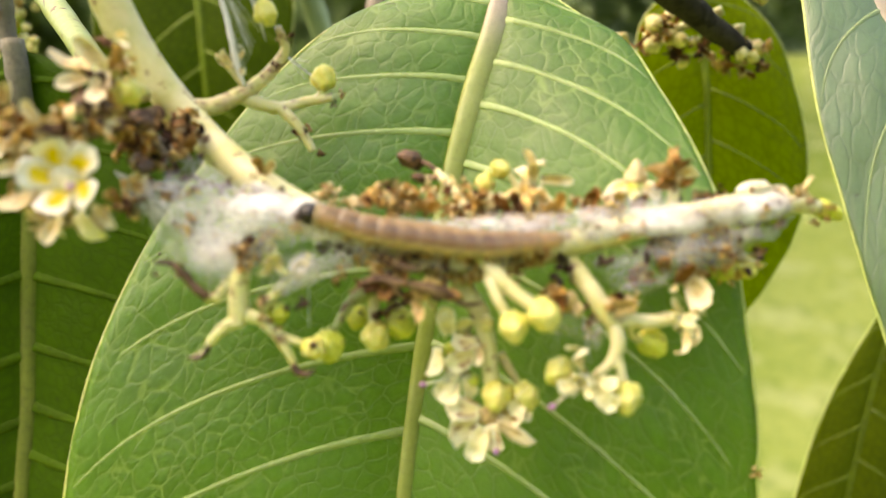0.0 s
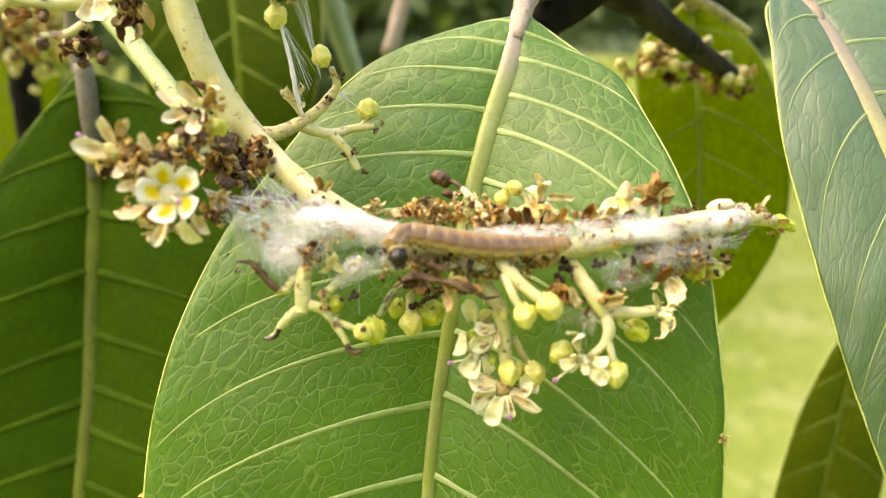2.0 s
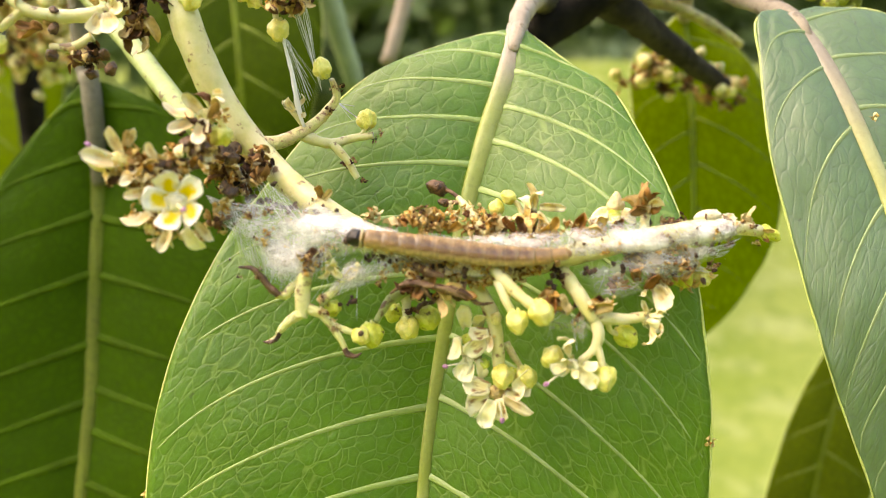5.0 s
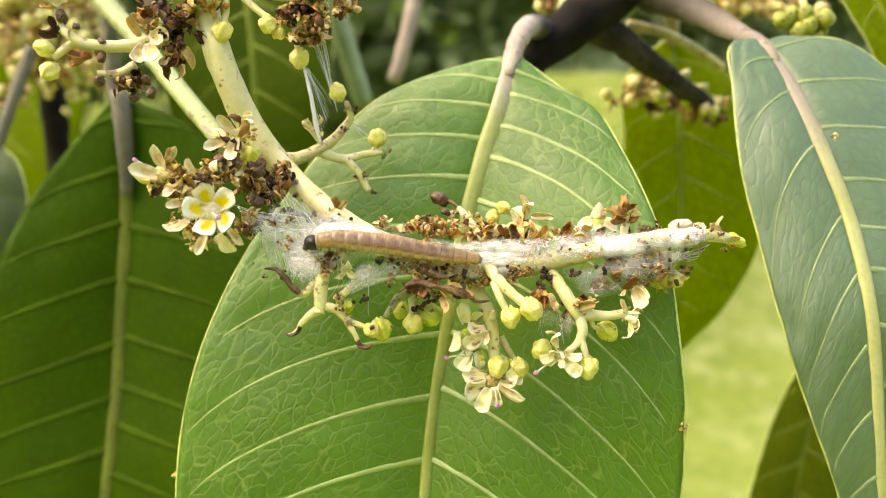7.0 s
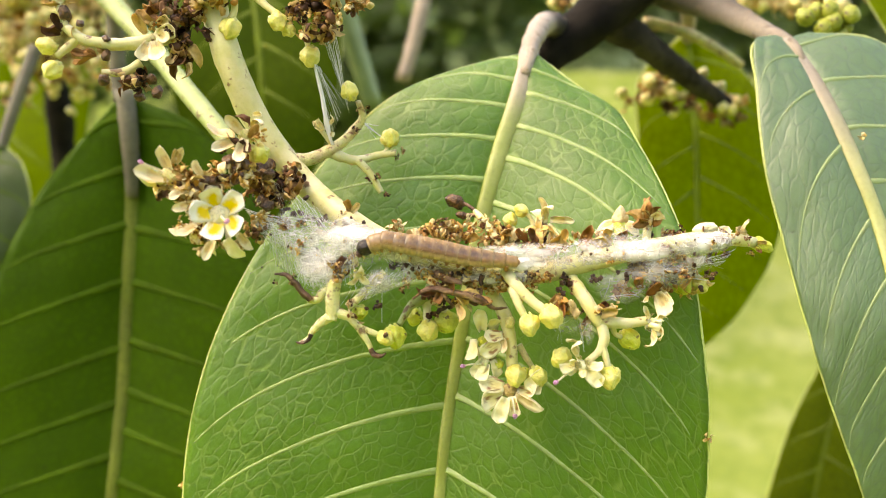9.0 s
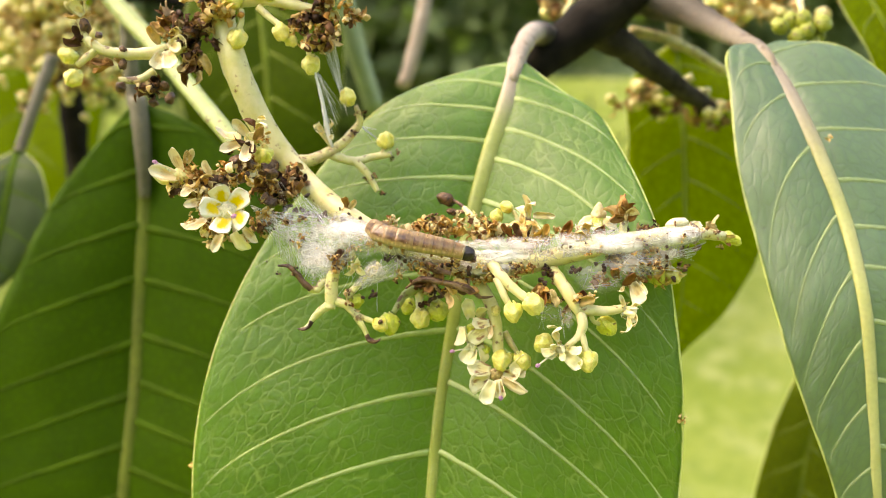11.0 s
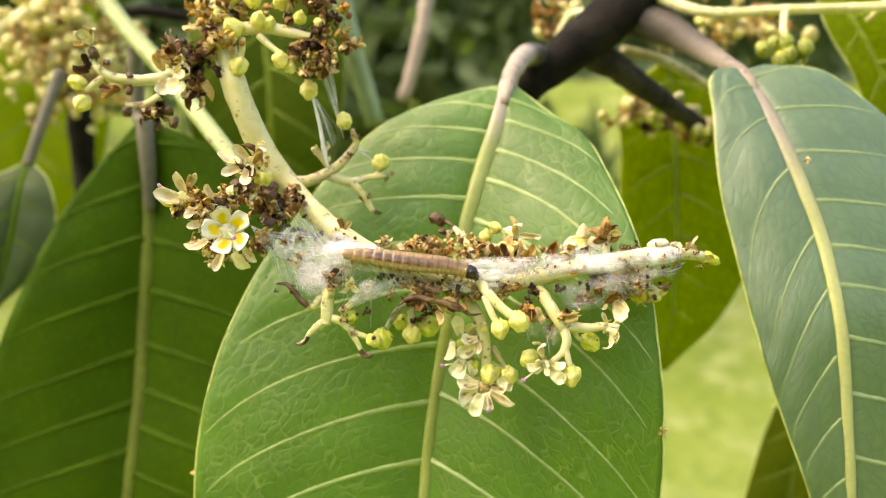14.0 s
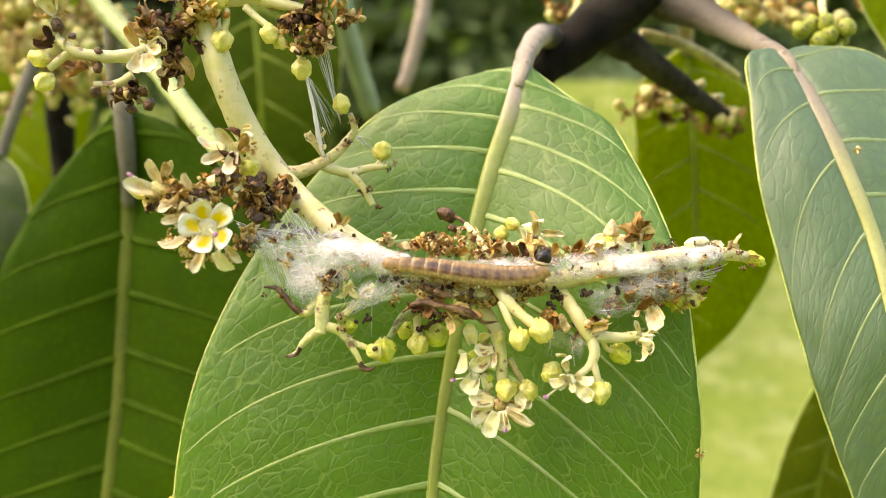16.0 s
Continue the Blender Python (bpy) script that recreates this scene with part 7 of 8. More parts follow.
sheet([(-22.3, 66.0, -3.0), (-16.8, 66.5, -3.3), (-11.8, 65.2, -5.0), (-5.6, 64.8, -6.3)], [(-21.7, 65.0, -8.2), (-16.9, 63.5, -10.0), (-11.6, 64.0, -8.8), (-5.5, 64.4, -9.0)], SILK_THICK, seed=1)
sheet([(-17.4, 66.0, -4.0), (-13.1, 65.0, -5.0), (-8.2, 64.4, -6.4)], [(-17.3, 63.6, -9.3), (-14.3, 63.8, -8.5), (-8.9, 64.2, -8.5)], SILK_WHITE, seed=2, sag=1.0)
sheet([(-25.9, 65.5, -3.9), (-22.3, 66.0, -3.5), (-17.4, 66.0, -4.1)], [(-24.1, 65.0, -6.2), (-20.4, 64.0, -8.1), (-16.3, 63.5, -10.0)], SILK_FAINT, seed=3)
sheet([(-20.5, 64.2, -7.4), (-18.4, 64.0, -7.0), (-15.7, 64.0, -7.7)], [(-18.3, 63.3, -12.7), (-17.2, 63.2, -12.0), (-15.9, 63.2, -11.3)], SILK_FAINT, seed=4)
sheet([(-11.6, 64.0, -8.6), (-8.9, 64.3, -8.9), (-5.5, 64.5, -9.3)], [(-14.2, 63.5, -13.8), (-11.6, 64.0, -12.4), (-7.6, 64.8, -10.4)], SILK, seed=5)
sheet([(-14.4, 64.8, -6.0), (-6.2, 64.4, -6.5), (2.0, 64.2, -7.5)], [(-11.6, 64.4, -8.5), (-5.5, 64.3, -9.0), (2.0, 64.2, -9.3)], SILK_WHITE, seed=6, sag=0.2)
sheet([(-0.1, 64.4, -7.8), (4.0, 64.2, -7.7), (8.7, 64.0, -7.5)], [(-0.0, 64.2, -9.8), (4.0, 64.0, -9.5), (8.0, 63.9, -9.0)], SILK_WHITE, seed=7, sag=0.3)
sheet([(1.9, 65.0, -6.3), (7.4, 65.0, -6.1), (14.2, 65.5, -5.5)], [(2.6, 64.3, -8.3), (7.4, 64.0, -8.5), (14.4, 64.4, -7.3)], SILK, seed=8, sag=0.8)
sheet([(12.9, 67.0, -4.5), (15.7, 67.5, -4.1), (19.1, 67.0, -4.4)], [(13.1, 64.6, -7.6), (15.8, 64.6, -7.2), (18.9, 65.0, -6.8)], SILK, seed=9, sag=0.5)
sheet([(14.5, 65.0, -6.0), (20.9, 65.6, -5.0), (28.1, 66.2, -4.4)], [(14.8, 64.2, -8.6), (20.9, 64.8, -7.8), (28.5, 66.0, -6.7)], SILK_WHITE, seed=10, sag=0.7, rough=0.3)
sheet([(11.2, 65.2, -9.8), (15.5, 65.0, -8.7), (19.6, 65.0, -8.1)], [(13.3, 65.4, -12.6), (15.7, 65.2, -13.0), (19.1, 65.4, -11.8)], SILK, seed=11, sag=0.2)
sheet([(16.8, 64.8, -7.6), (21.6, 65.3, -7.2), (25.8, 66.0, -6.8)], [(17.6, 65.0, -11.0), (21.9, 65.8, -11.1), (25.3, 66.6, -9.1)], SILK, seed=12)
sheet([(7.5, 64.4, -12.5), (10.2, 64.2, -13.1), (12.9, 63.5, -15.0)], [(8.2, 65.0, -16.1), (10.6, 65.0, -16.7), (12.3, 64.0, -17.5)], SILK, seed=13)
sheet([(-4.9, 65.0, -6.6), (-0.8, 65.2, -6.6), (4.0, 65.2, -6.6)], [(-4.8, 64.6, -7.9), (-0.8, 64.6, -8.0), (4.0, 64.6, -8.0)], SILK, seed=14, sag=0.2)
sheet([(-14.8, 67.0, -4.3), (-10.4, 65.6, -5.5), (-5.6, 65.0, -6.5)], [(-13.8, 65.0, -6.0), (-9.6, 64.6, -7.2), (-4.8, 64.5, -7.9)], SILK_WHITE, seed=15, sag=0.3)
sheet([(-6.2, 64.3, -8.7), (-0.7, 64.2, -9.0), (6.0, 64.2, -9.0)], [(-6.7, 64.6, -10.3), (-0.7, 64.2, -10.7), (5.4, 64.4, -10.7)], SILK_WHITE, seed=21, sag=0.2)
sheet([(-8.9, 64.6, -8.0), (-7.6, 64.6, -8.4), (-5.5, 64.5, -8.6)], [(-11.6, 64.0, -12.8), (-8.9, 64.3, -11.4), (-5.5, 64.6, -10.5)], SILK_THICK, seed=22, sag=0.3)
sheet([(-16.2, 67.4, -3.1), (-11.9, 66.0, -4.7), (-5.9, 65.0, -6.5)], [(-15.6, 65.8, -5.3), (-11.0, 65.0, -6.7), (-5.4, 64.7, -7.8)], SILK_WHITE, seed=23, sag=0.35)
sheet([(0.8, 64.3, -7.9), (3.4, 64.2, -7.6), (5.8, 64.2, -7.8)], [(0.8, 63.9, -9.3), (3.4, 63.8, -9.5), (5.8, 63.9, -9.0)], SILK_WHITE, seed=31, sag=0.25, rough=0.3)
sheet([(-1.0, 64.4, -7.5), (2.3, 64.2, -7.7), (7.6, 64.4, -7.4)], [(-1.0, 63.9, -9.1), (2.3, 63.7, -9.4), (7.6, 64.0, -8.4)], SILK_WHITE, seed=32, sag=0.2, rough=0.3)
threads([(-26.2, 66.5, -3.1), (-23.8, 65.0, -6.2)], [(-18.0, 65.5, -4.4), (-17.0, 63.6, -10.0)], 34, 0.024, seed=1)
threads([(-24.5, 65.3, -5.6), (-17.0, 64.0, -8.0)], [(-21.5, 64.0, -9.5), (-15.5, 63.2, -13.0)], 28, 0.024, seed=2)
threads([(-14.3, 64.0, -8.7), (-7.5, 64.4, -9.3)], [(-15.3, 63.5, -13.5), (-8.9, 64.6, -10.7)], 14, 0.022, seed=3)
threads([(12.9, 67.2, -4.8), (19.8, 67.4, -3.6)], [(13.1, 64.6, -7.5), (18.9, 65.0, -6.8)], 22, 0.018, seed=5, slack=0.5, cross=0.45)
threads([(19.7, 65.4, -9.7), (25.8, 66.0, -7.6)], [(25.5, 67.0, -10.5), (28.6, 66.6, -6.4)], 24, 0.02, seed=6)
threads([(-19.9, 73.5, 13.7), (-18.8, 73.5, 13.0)], [(-18.0, 75.6, 4.3), (-15.9, 75.6, 9.9)], 16, 0.03, 0.25, seed=7)
part("silk_strand", tube([(-19.5, 73.3, 13.4), (-18.7, 74.2, 9.4), (-18.2, 75.0, 6.0), (-17.7, 75.4, 4.0)], [0.10, 0.22, 0.30, 0.18], 8, 20, 0.5), THREAD, web, "thick white silk strand")
threads([(-18.8, 73.5, 17.3), (-17.0, 73.5, 16.8)], [(-16.6, 75.3, 11.0), (-15.7, 76.0, 7.7)], 16, 0.03, 0.35, seed=9)
threads([(-14.3, 77.0, 7.0), (-13.9, 77.0, 6.5)], [(-11.1, 78.0, 4.4), (-12.0, 78.0, 5.1)], 14, 0.035, 0.15, seed=10)
threads([(-10.7, 64.8, -11.1), (-10.5, 64.8, -11.1)], [(-10.7, 64.8, -15.3), (-10.5, 64.8, -15.7)], 2, 0.035, 0.1, seed=11)
threads([(7.5, 64.0, -13.8), (12.9, 63.5, -15.0)], [(8.2, 64.0, -16.9), (11.9, 63.0, -18.0)], 8, 0.018, seed=12, slack=0.4, cross=0.45)
threads([(-14.4, 64.5, -6.0), (-0.7, 64.2, -7.8)], [(-11.6, 64.2, -8.8), (2.0, 64.0, -9.4)], 50, 0.02, 0.25, seed=13)
threads([(-21.9, 73.5, 0.6), (-16.8, 70.0, -3.1)], [(-24.7, 73.0, 1.0), (-19.7, 70.0, -2.7)], 14, 0.025, 0.3, seed=14)
threads([(-23.7, 69.0, 0.1), (-17.8, 68.0, -3.3)], [(-21.7, 66.5, -4.9), (-14.5, 65.0, -6.1)], 34, 0.02, 0.5, seed=15)
threads([(3.3, 65.2, -6.5), (14.2, 65.5, -5.7)], [(3.3, 64.2, -8.4), (14.4, 64.4, -7.4)], 26, 0.018, 0.4, seed=16)
threads([(16.8, 65.0, -5.9), (27.7, 66.0, -4.5)], [(16.8, 64.6, -8.2), (27.8, 66.0, -6.9)], 26, 0.018, 0.3, seed=17, cross=0.2)
sheet([(-11.8, 64.2, -9.4), (-10.1, 64.4, -9.6), (-8.2, 64.4, -9.8)], [(-13.7, 63.6, -12.9), (-11.6, 64.0, -11.9), (-9.2, 64.2, -11.0)], SILK_WHITE, seed=41, sag=0.2, rough=0.3)
threads([(-11.8, 64.2, -9.4), (-8.2, 64.4, -9.8)], [(-14.2, 63.4, -13.6), (-9.1, 64.0, -11.1)], 26, 0.02, 0.3, seed=41, cross=0.12)
threads([(-18.4, 63.8, -8.9), (-15.2, 63.8, -8.8)], [(-19.4, 63.2, -11.6), (-16.4, 63.2, -11.2)], 22, 0.02, 0.3, seed=42, cross=0.15)
threads([(-23.3, 64.8, -3.9), (-20.9, 64.2, -6.3)], [(-22.6, 66.0, -9.4), (-20.1, 66.0, -11.0)], 30, 0.022, 0.15, seed=43, cross=0.12)
sheet([(-21.2, 65.2, -5.6), (-17.6, 64.6, -6.4), (-13.8, 64.4, -7.4)], [(-19.6, 63.5, -10.6), (-16.8, 63.3, -11.4), (-13.6, 63.6, -10.4)], SILK_THICK, seed=44, sag=0.3)
sheet([(6.6, 64.6, -7.6), (12.4, 64.9, -6.9), (17.6, 65.2, -6.3)], [(6.8, 64.2, -9.4), (12.4, 64.4, -8.6), (17.6, 64.8, -7.8)], SILK, seed=45, sag=0.5, rough=0.3)
threads([(-21.0, 65.0, -5.4), (-13.4, 64.2, -7.6)], [(-20.4, 63.4, -11.0), (-13.2, 63.4, -11.4)], 34, 0.022, 0.35, seed=44, cross=0.18)
# small marks on the leaves
part("tear", tube([(61.2, 76.6, -27.9), (59.2, 75.8, -30.0), (57.4, 75.2, -32.4), (55.9, 74.2, -35.6), (55.1, 73.6, -37.9)], [0.35, 0.42, 0.4, 0.3, 0.15], 8, 24, 0.3, flat=0.5), TEAR, glossy_leaf, "pale dry tear in the blade")
for p, s in (((6.6, 82.6, 4.0), 0.9), ((-30.1, 79.4, -15.1), 0.8), ((-27.3, 79.5, -11.7), 0.8), ((14.6, 72.4, -29.3), 0.7), ((7.0, 84.0, 5.9), 0.6), ((-5.6, 85.0, 6.2), 0.5), ((-16.9, 77.6, -20.9), 0.5)):
    piece("speck", PELLET[0], broad_leaf, p, any_turn(), s)
for p in ((27.0, 68.4, -29.0), (-36.6, 75.6, -39.5)):
    piece("scar", WITHERED["gold"][0], broad_leaf, p, any_turn(), 0.45)
for p, s in (((48.7, 81.5, 6.1), 0.35), ((44.6, 81.0, -6.0), 0.3)):
    piece("scar", WITHERED["gold"][1], glossy_leaf, p, any_turn(), s)


# ---- the larva ----
larva = thing("caterpillar", (-5.4, 63.0, -6.7), "small amber and brown caterpillar with a glossy black head", "caterpillar")
RADII = [1.02, 1.14, 1.21, 1.25, 1.27, 1.27, 1.25, 1.21, 1.15, 1.06, 0.92, 0.72]


def segment_mesh(r, nxt):
    """One barrel of the body along x, with a fold between its two rings."""
    bm = bmesh.new()
    rings = []
    prof = [(-1.15, 0.84), (-1.0, 0.95), (-0.74, 0.97), (-0.52, 0.985), (-0.34, 0.96), (-0.16, 0.985), (0.04, 1.0), (0.26, 0.965), (0.48, 0.985), (0.76, 0.97), (1.0, 0.95), (1.15, 0.84)]
    for x, k in prof:
        ring = []
        for j in range(18):
            an = 2 * math.pi * j / 18
            c, s = math.cos(an), math.sin(an)
            rr = r * k * (1 + 0.05 * math.cos(4 * an)) * (0.94 if s < -0.6 else 1.0)
            ring.append(bm.verts.new((x, c * rr, s * rr * 0.97)))
        rings.append(ring)
    for a, b in zip(rings, rings[1:]):
        for j in range(18):
            bm.faces.new((a[j], b[j], b[(j + 1) % 18], a[(j + 1) % 18]))
    bm.faces.new(rings[0])
    bm.faces.new(list(reversed(rings[-1])))
    return scaled_mesh("segment", bm, LARVA_CLEAR.get(nxt, LARVA))


def proleg_mesh():
    return scaled_mesh("proleg", tube([(0, 0, 0.3), (0, 0, -0.2), (0, 0, -0.5)], [0.34, 0.30, 0.16], 8, 5), LARVA_END)


def bristle_mesh():
    return scaled_mesh("bristle", tube([(0, 0, 0), (0.05, 0, 0.5), (0.16, 0, 0.95)], [0.025, 0.02, 0.008], 4, 4), LARVA_END)


PROLEG, BRISTLE = proleg_mesh(), bristle_mesh()
segments = []
for n_seg, r_seg in enumerate(RADII):
    ob = sub_piece("segment", segment_mesh(r_seg, n_seg), larva, Matrix.Translation((0.0015 * n_seg, 0, 0)))
    if n_seg in (0, 1, 2, 5, 6, 7, 8, 11):
        for side in (-1, 1):
            sub_piece("proleg", PROLEG, ob, Matrix.Translation((0, side * 0.0006, -r_seg * 0.00058)) @ Matrix.Scale(0.75 if n_seg < 3 else 1.0, 4))
    for an in (-70, -25, 25, 70):
        sub_piece("bristle", BRISTLE, ob, Matrix.Rotation(radians(an), 4, "X") @ Matrix.Translation((0.0003, 0, r_seg * 0.00096)))
    segments.append(ob)
tail_cap = sub_piece("anal_plate", scaled_mesh("anal_plate", blob(0.8, 0.58, 0.5, 0, 0, 0.12, 4, 8, 12), LARVA_END), larva, Matrix.Translation((0.019, 0, 0)))
head_bm = blob(0.90, 0.94, 0.90, 2, 0.05, 0.06, 9, 12, 18)
head = sub_piece("head", scaled_mesh("head", head_bm, HEAD), larva, Matrix.Translation((-0.0015, 0, 0)), "glossy black head capsule")
for side in (-1, 1):
    sub_piece("mandible", scaled_mesh("mandible", blob(0.42, 0.30, 0.32, 0, 0, 0.1, 3, 6, 8), MOUTH), head, Matrix.Translation((0.0008, side * 0.00028, -0.00042)))
    sub_piece("antenna", scaled_mesh("antenna", tube([(0, 0, 0), (0.3, side * 0.1, -0.05)], [0.06, 0.03], 5, 3), HEAD), head, Matrix.Translation((0.0008, side * 0.0006, -0.0001)))
sub_piece("collar", scaled_mesh("collar", blob(0.32, 0.98, 0.96, 0, 0, 0.06, 5, 8, 16), COLLAR), head, Matrix.Translation((-0.00062, 0, 0)), "pale collar behind the head")

CREEP = []


def spine(t, *places):
    """The line of the larva's body at t seconds, head first."""
    CREEP.append((t, places))


def creep():
    """Keys for every segment: each rides on the body's line."""
    n = len(segments)
    keyed = {ob: [] for ob in (*segments, head, tail_cap)}
    trunk = []
    for t, places in CREEP:
        line = flow(places, 60)
        centre = sum(line, Vector()) / len(line)
        trunk.append((t, Matrix.Translation(W(centre))))

        def put(ob, f, ahead=0.0):
            k = f * 60
            i = min(int(k), 59)
            p = line[i].lerp(line[i + 1], k - i)
            lo, hi = max(0, min(i - 2, 56)), min(60, max(i + 3, 4))
            x = (line[lo] - line[hi]).normalized()
            back = Vector((0, -0.4, 0.92))
            y = back.cross(x).normalized()
            z = x.cross(y)
            m = Matrix((x, y, z)).transposed().to_4x4()
            m.translation = (p - centre + x * ahead) * MM
            keyed[ob].append((t, m))

        put(head, 0.0, 0.35)
        for i, ob in enumerate(segments):
            put(ob, 0.085 + 0.875 * i / (n - 1))
        put(tail_cap, 1.0)
    walk(larva, trunk)
    for ob, rows in keyed.items():
        walk(ob, rows)


def motions():
    spine(0.0, (-9.8, 63.0, -6.2), (-8.1, 63.0, -6.6), (-6.2, 63.0, -7.2), (-2.1, 63.0, -7.9), (3.4, 63.0, -8.5), (6.3, 63.0, -8.4), (8.5, 63.0, -8.2))
    spine(0.5, (-9.1, 63.0, -7.0), (-7.6, 63.0, -7.1), (-4.4, 63.0, -7.6), (-1.3, 63.0, -7.9), (2.0, 63.0, -8.2), (5.7, 63.0, -8.3), (9.0, 63.0, -8.1))
    spine(1.0, (-8.7, 63.0, -8.4), (-7.7, 63.0, -7.4), (-6.2, 63.0, -7.4), (-3.8, 63.0, -7.8), (1.7, 63.0, -8.6), (5.7, 63.0, -8.7), (8.9, 63.0, -8.3))
    spine(1.5, (-8.2, 61.2, -9.1), (-7.6, 62.0, -8.0), (-6.3, 63.0, -7.3), (-3.9, 63.0, -7.5), (0.3, 63.0, -8.1), (4.5, 63.0, -8.4), (8.7, 63.0, -8.0))
    spine(2.0, (-6.6, 61.2, -8.7), (-6.8, 62.0, -7.6), (-5.8, 63.0, -7.1), (-3.5, 63.0, -7.4), (0.9, 63.0, -8.1), (5.7, 63.0, -8.2), (9.0, 63.0, -7.9))
    spine(2.5, (-5.5, 61.2, -9.3), (-6.1, 62.0, -7.9), (-5.2, 63.0, -7.2), (-2.6, 63.0, -7.7), (1.9, 63.0, -8.2), (5.8, 63.0, -8.3), (9.1, 63.0, -8.0))
    spine(3.0, (-3.0, 60.6, -10.3), (-4.2, 61.2, -8.8), (-4.5, 62.0, -7.5), (-2.9, 63.0, -7.3), (0.8, 63.0, -7.8), (5.2, 63.0, -7.9), (8.9, 63.0, -7.8))
    spine(3.5, (-6.8, 63.0, -8.3), (-5.5, 63.0, -7.8), (-2.7, 63.0, -7.7), (0.6, 63.0, -8.1), (4.6, 63.0, -8.4), (8.4, 63.0, -8.3))
    spine(4.0, (-8.2, 63.0, -8.8), (-6.8, 63.0, -8.1), (-4.8, 63.0, -7.7), (-0.7, 63.0, -8.0), (2.7, 63.0, -8.3), (6.7, 63.0, -8.3), (10.1, 63.0, -7.9))
    spine(4.5, (-8.7, 63.0, -6.7), (-7.0, 63.0, -7.0), (-2.1, 63.0, -7.7), (2.4, 63.0, -8.3), (6.2, 63.0, -8.4), (9.2, 63.0, -8.1))
    spine(4.7, (-9.4, 63.0, -6.8), (-7.1, 63.0, -7.2), (-2.8, 63.0, -7.7), (2.4, 63.0, -8.3), (6.7, 63.0, -8.5), (9.6, 63.0, -8.2))
    spine(5.4, (-11.3, 63.0, -6.8), (-8.8, 63.0, -6.9), (-3.7, 63.0, -7.6), (1.9, 63.0, -8.3), (6.3, 63.0, -8.4), (9.1, 63.0, -8.0))
    spine(6.1, (-14.4, 63.0, -6.7), (-11.9, 63.0, -6.7), (-7.5, 63.0, -7.0), (-2.5, 63.0, -7.9), (1.9, 63.0, -8.5), (5.1, 63.0, -8.5))
    spine(6.8, (-16.1, 63.0, -6.8), (-14.7, 63.0, -6.5), (-11.3, 63.0, -6.5), (-6.2, 63.0, -7.0), (-1.2, 63.0, -8.2), (2.1, 63.0, -8.7))
    spine(7.0, (-16.4, 63.0, -6.8), (-14.4, 63.0, -6.5), (-11.3, 63.0, -6.7), (-8.1, 63.0, -7.0), (-3.9, 63.0, -7.7), (-0.9, 63.0, -8.1), (1.4, 63.0, -8.4))
    spine(7.5, (-18.0, 63.0, -5.5), (-16.1, 63.0, -6.2), (-11.6, 63.0, -6.7), (-7.1, 63.0, -7.3), (-2.5, 63.0, -8.0), (1.4, 63.0, -8.5))
    spine(8.0, (-18.3, 63.0, -8.0), (-16.8, 63.0, -7.0), (-14.0, 63.0, -6.5), (-10.5, 63.0, -6.6), (-6.9, 63.0, -7.0), (-2.4, 63.0, -7.7), (1.4, 63.0, -8.3))
    spine(8.5, (-17.1, 63.0, -7.9), (-15.5, 63.0, -6.9), (-11.2, 63.0, -6.8), (-6.7, 63.0, -7.1), (-2.2, 63.0, -7.8), (1.2, 63.0, -8.3))
    spine(9.0, (-12.0, 63.0, -6.7), (-10.4, 63.0, -6.1), (-8.0, 63.0, -6.4), (-5.0, 63.0, -6.9), (-0.7, 63.0, -7.7), (3.5, 63.0, -8.1))
    spine(9.2, (-10.8, 63.0, -6.5), (-10.5, 63.0, -5.2), (-8.4, 63.0, -5.0), (-4.5, 63.0, -5.9), (-0.5, 63.0, -7.0), (2.7, 63.0, -7.8))
    spine(9.6, (-9.5, 61.0, -8.0), (-10.9, 61.5, -6.6), (-10.4, 63.0, -5.3), (-7.0, 63.0, -5.5), (-1.8, 63.0, -6.7), (2.5, 63.0, -7.9))
    spine(10.0, (-6.8, 60.5, -8.3), (-9.5, 60.5, -7.5), (-11.2, 61.5, -6.1), (-9.8, 64.5, -5.5), (-4.3, 65.0, -6.5), (1.2, 63.0, -7.8))
    spine(10.4, (-4.0, 60.5, -8.4), (-6.8, 60.5, -7.8), (-10.1, 60.8, -6.7), (-11.9, 62.0, -5.9), (-9.8, 64.5, -5.6), (-3.0, 65.0, -7.0))
    spine(10.9, (-0.8, 61.0, -7.9), (-4.0, 60.8, -7.2), (-7.2, 61.0, -6.6), (-10.5, 61.8, -5.7), (-11.1, 63.0, -5.4), (-7.4, 64.0, -6.5))
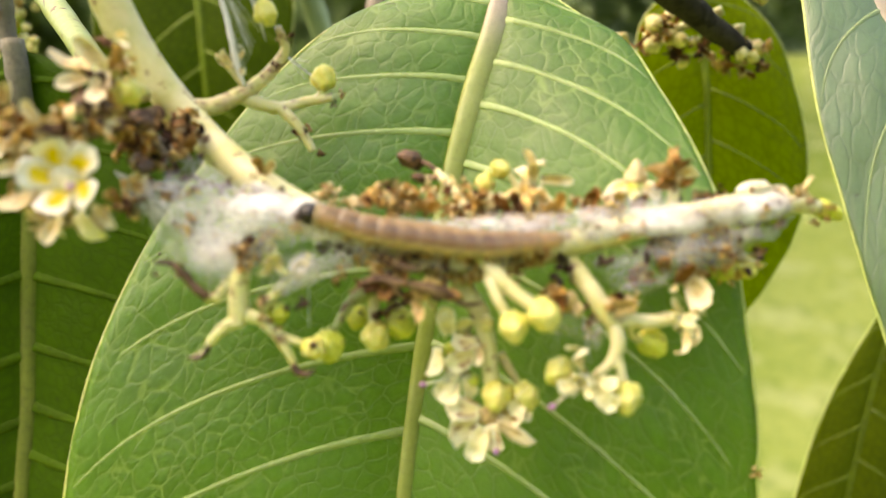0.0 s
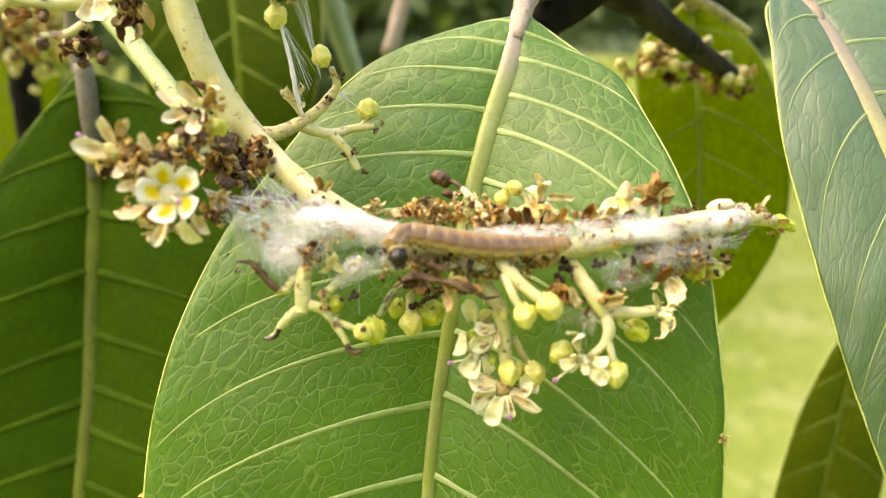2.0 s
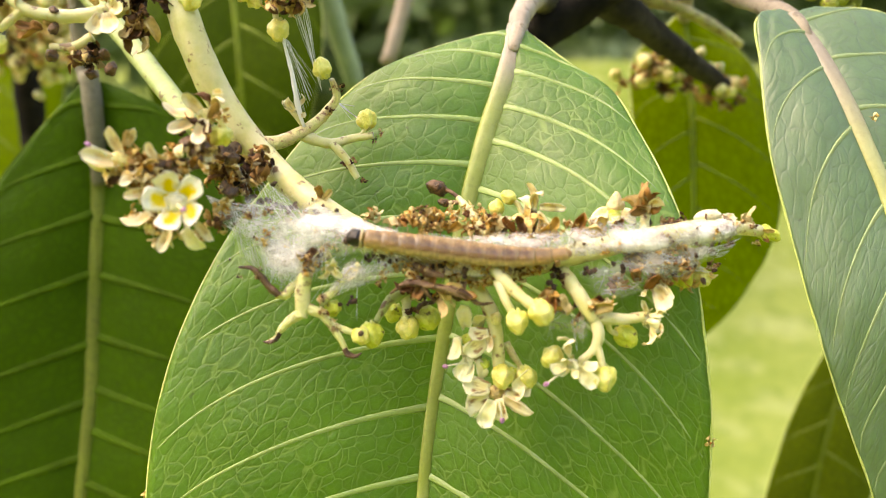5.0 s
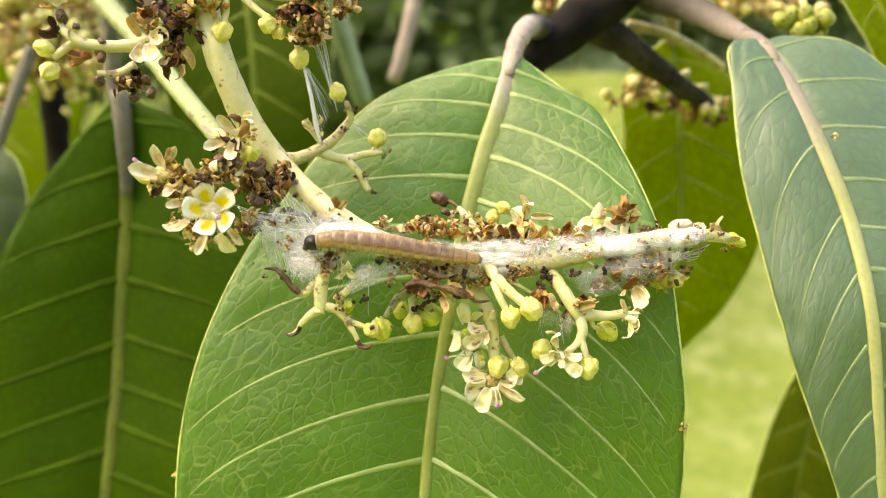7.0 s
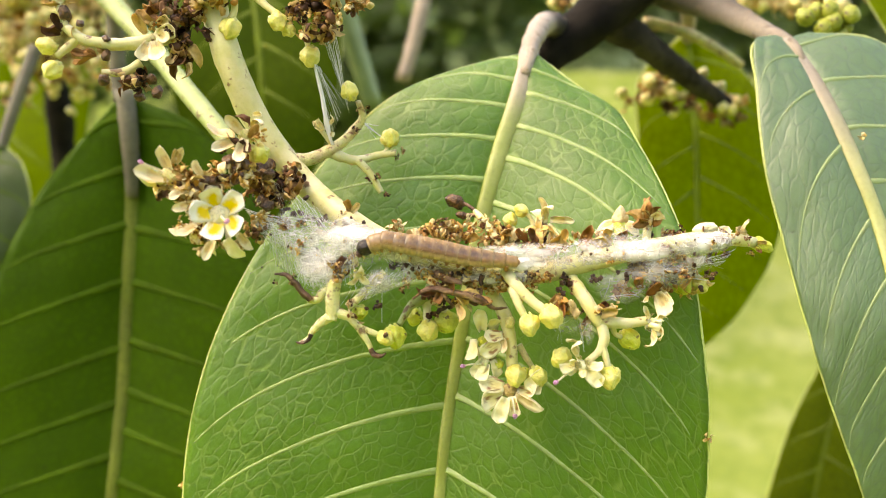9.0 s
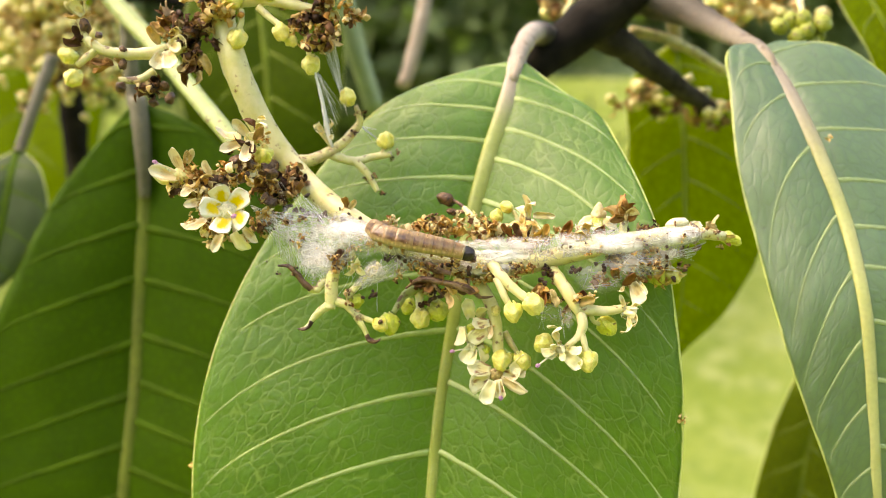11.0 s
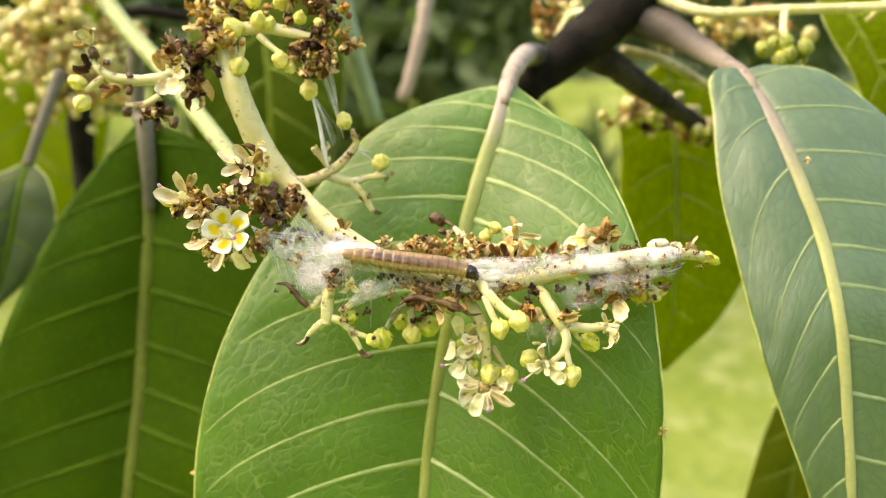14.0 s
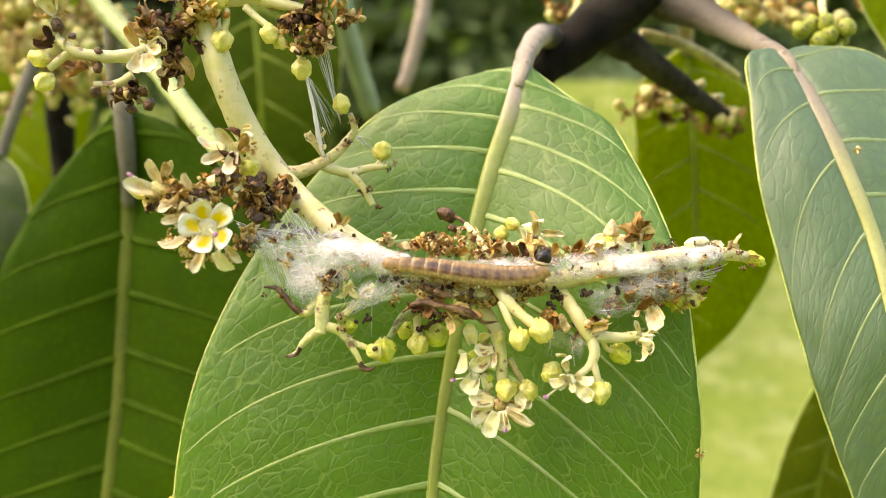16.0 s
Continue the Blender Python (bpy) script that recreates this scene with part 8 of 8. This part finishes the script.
    spine(11.3, (0.5, 63.0, -8.0), (-1.6, 63.0, -7.2), (-5.1, 63.0, -6.8), (-8.2, 63.0, -6.3), (-10.6, 63.0, -5.8), (-11.8, 63.0, -6.0))
    spine(11.5, (1.9, 63.0, -8.2), (-0.2, 63.0, -7.7), (-4.9, 63.0, -7.2), (-9.6, 63.0, -6.7), (-13.3, 63.0, -6.3))
    spine(12.0, (1.7, 63.0, -8.0), (-0.4, 63.0, -7.4), (-5.0, 63.0, -7.0), (-10.0, 63.0, -6.6), (-13.9, 63.0, -6.2))
    spine(12.5, (0.1, 61.0, -8.3), (0.2, 61.6, -7.2), (-1.7, 63.0, -6.9), (-5.4, 63.0, -6.9), (-8.7, 63.0, -6.7), (-11.6, 63.0, -6.4), (-13.7, 63.0, -6.2))
    spine(13.0, (-1.1, 60.5, -8.4), (-0.6, 61.5, -7.2), (-2.8, 63.0, -6.9), (-6.0, 63.0, -6.7), (-9.3, 63.0, -6.3), (-13.9, 63.0, -5.8))
    spine(13.5, (0.0, 61.2, -8.4), (-0.5, 62.0, -7.2), (-3.1, 63.0, -7.1), (-7.3, 63.0, -6.7), (-10.8, 63.0, -6.4), (-14.1, 63.0, -5.9))
    spine(14.0, (1.3, 63.0, -7.9), (-0.6, 63.0, -7.4), (-4.7, 63.0, -7.0), (-8.2, 63.0, -6.6), (-10.8, 63.0, -6.3), (-13.2, 63.0, -6.1))
    spine(14.5, (4.3, 63.0, -8.5), (2.1, 63.0, -8.2), (-1.4, 63.0, -7.6), (-4.9, 63.0, -7.1), (-8.5, 63.0, -6.6), (-11.2, 63.0, -6.3))
    spine(15.0, (7.7, 63.0, -7.9), (6.0, 63.0, -7.9), (1.1, 63.0, -7.8), (-4.2, 63.0, -7.4), (-8.9, 63.0, -6.8))
    spine(15.5, (8.9, 63.0, -6.9), (7.3, 63.0, -7.5), (2.2, 63.0, -7.7), (-3.2, 63.0, -7.5), (-8.6, 63.0, -6.8))
    spine(16.0, (7.7, 63.0, -6.4), (7.5, 63.0, -7.5), (5.0, 63.0, -8.1), (0.5, 63.0, -8.0), (-4.6, 63.0, -7.4), (-8.6, 63.0, -7.1))
    creep()


motions()
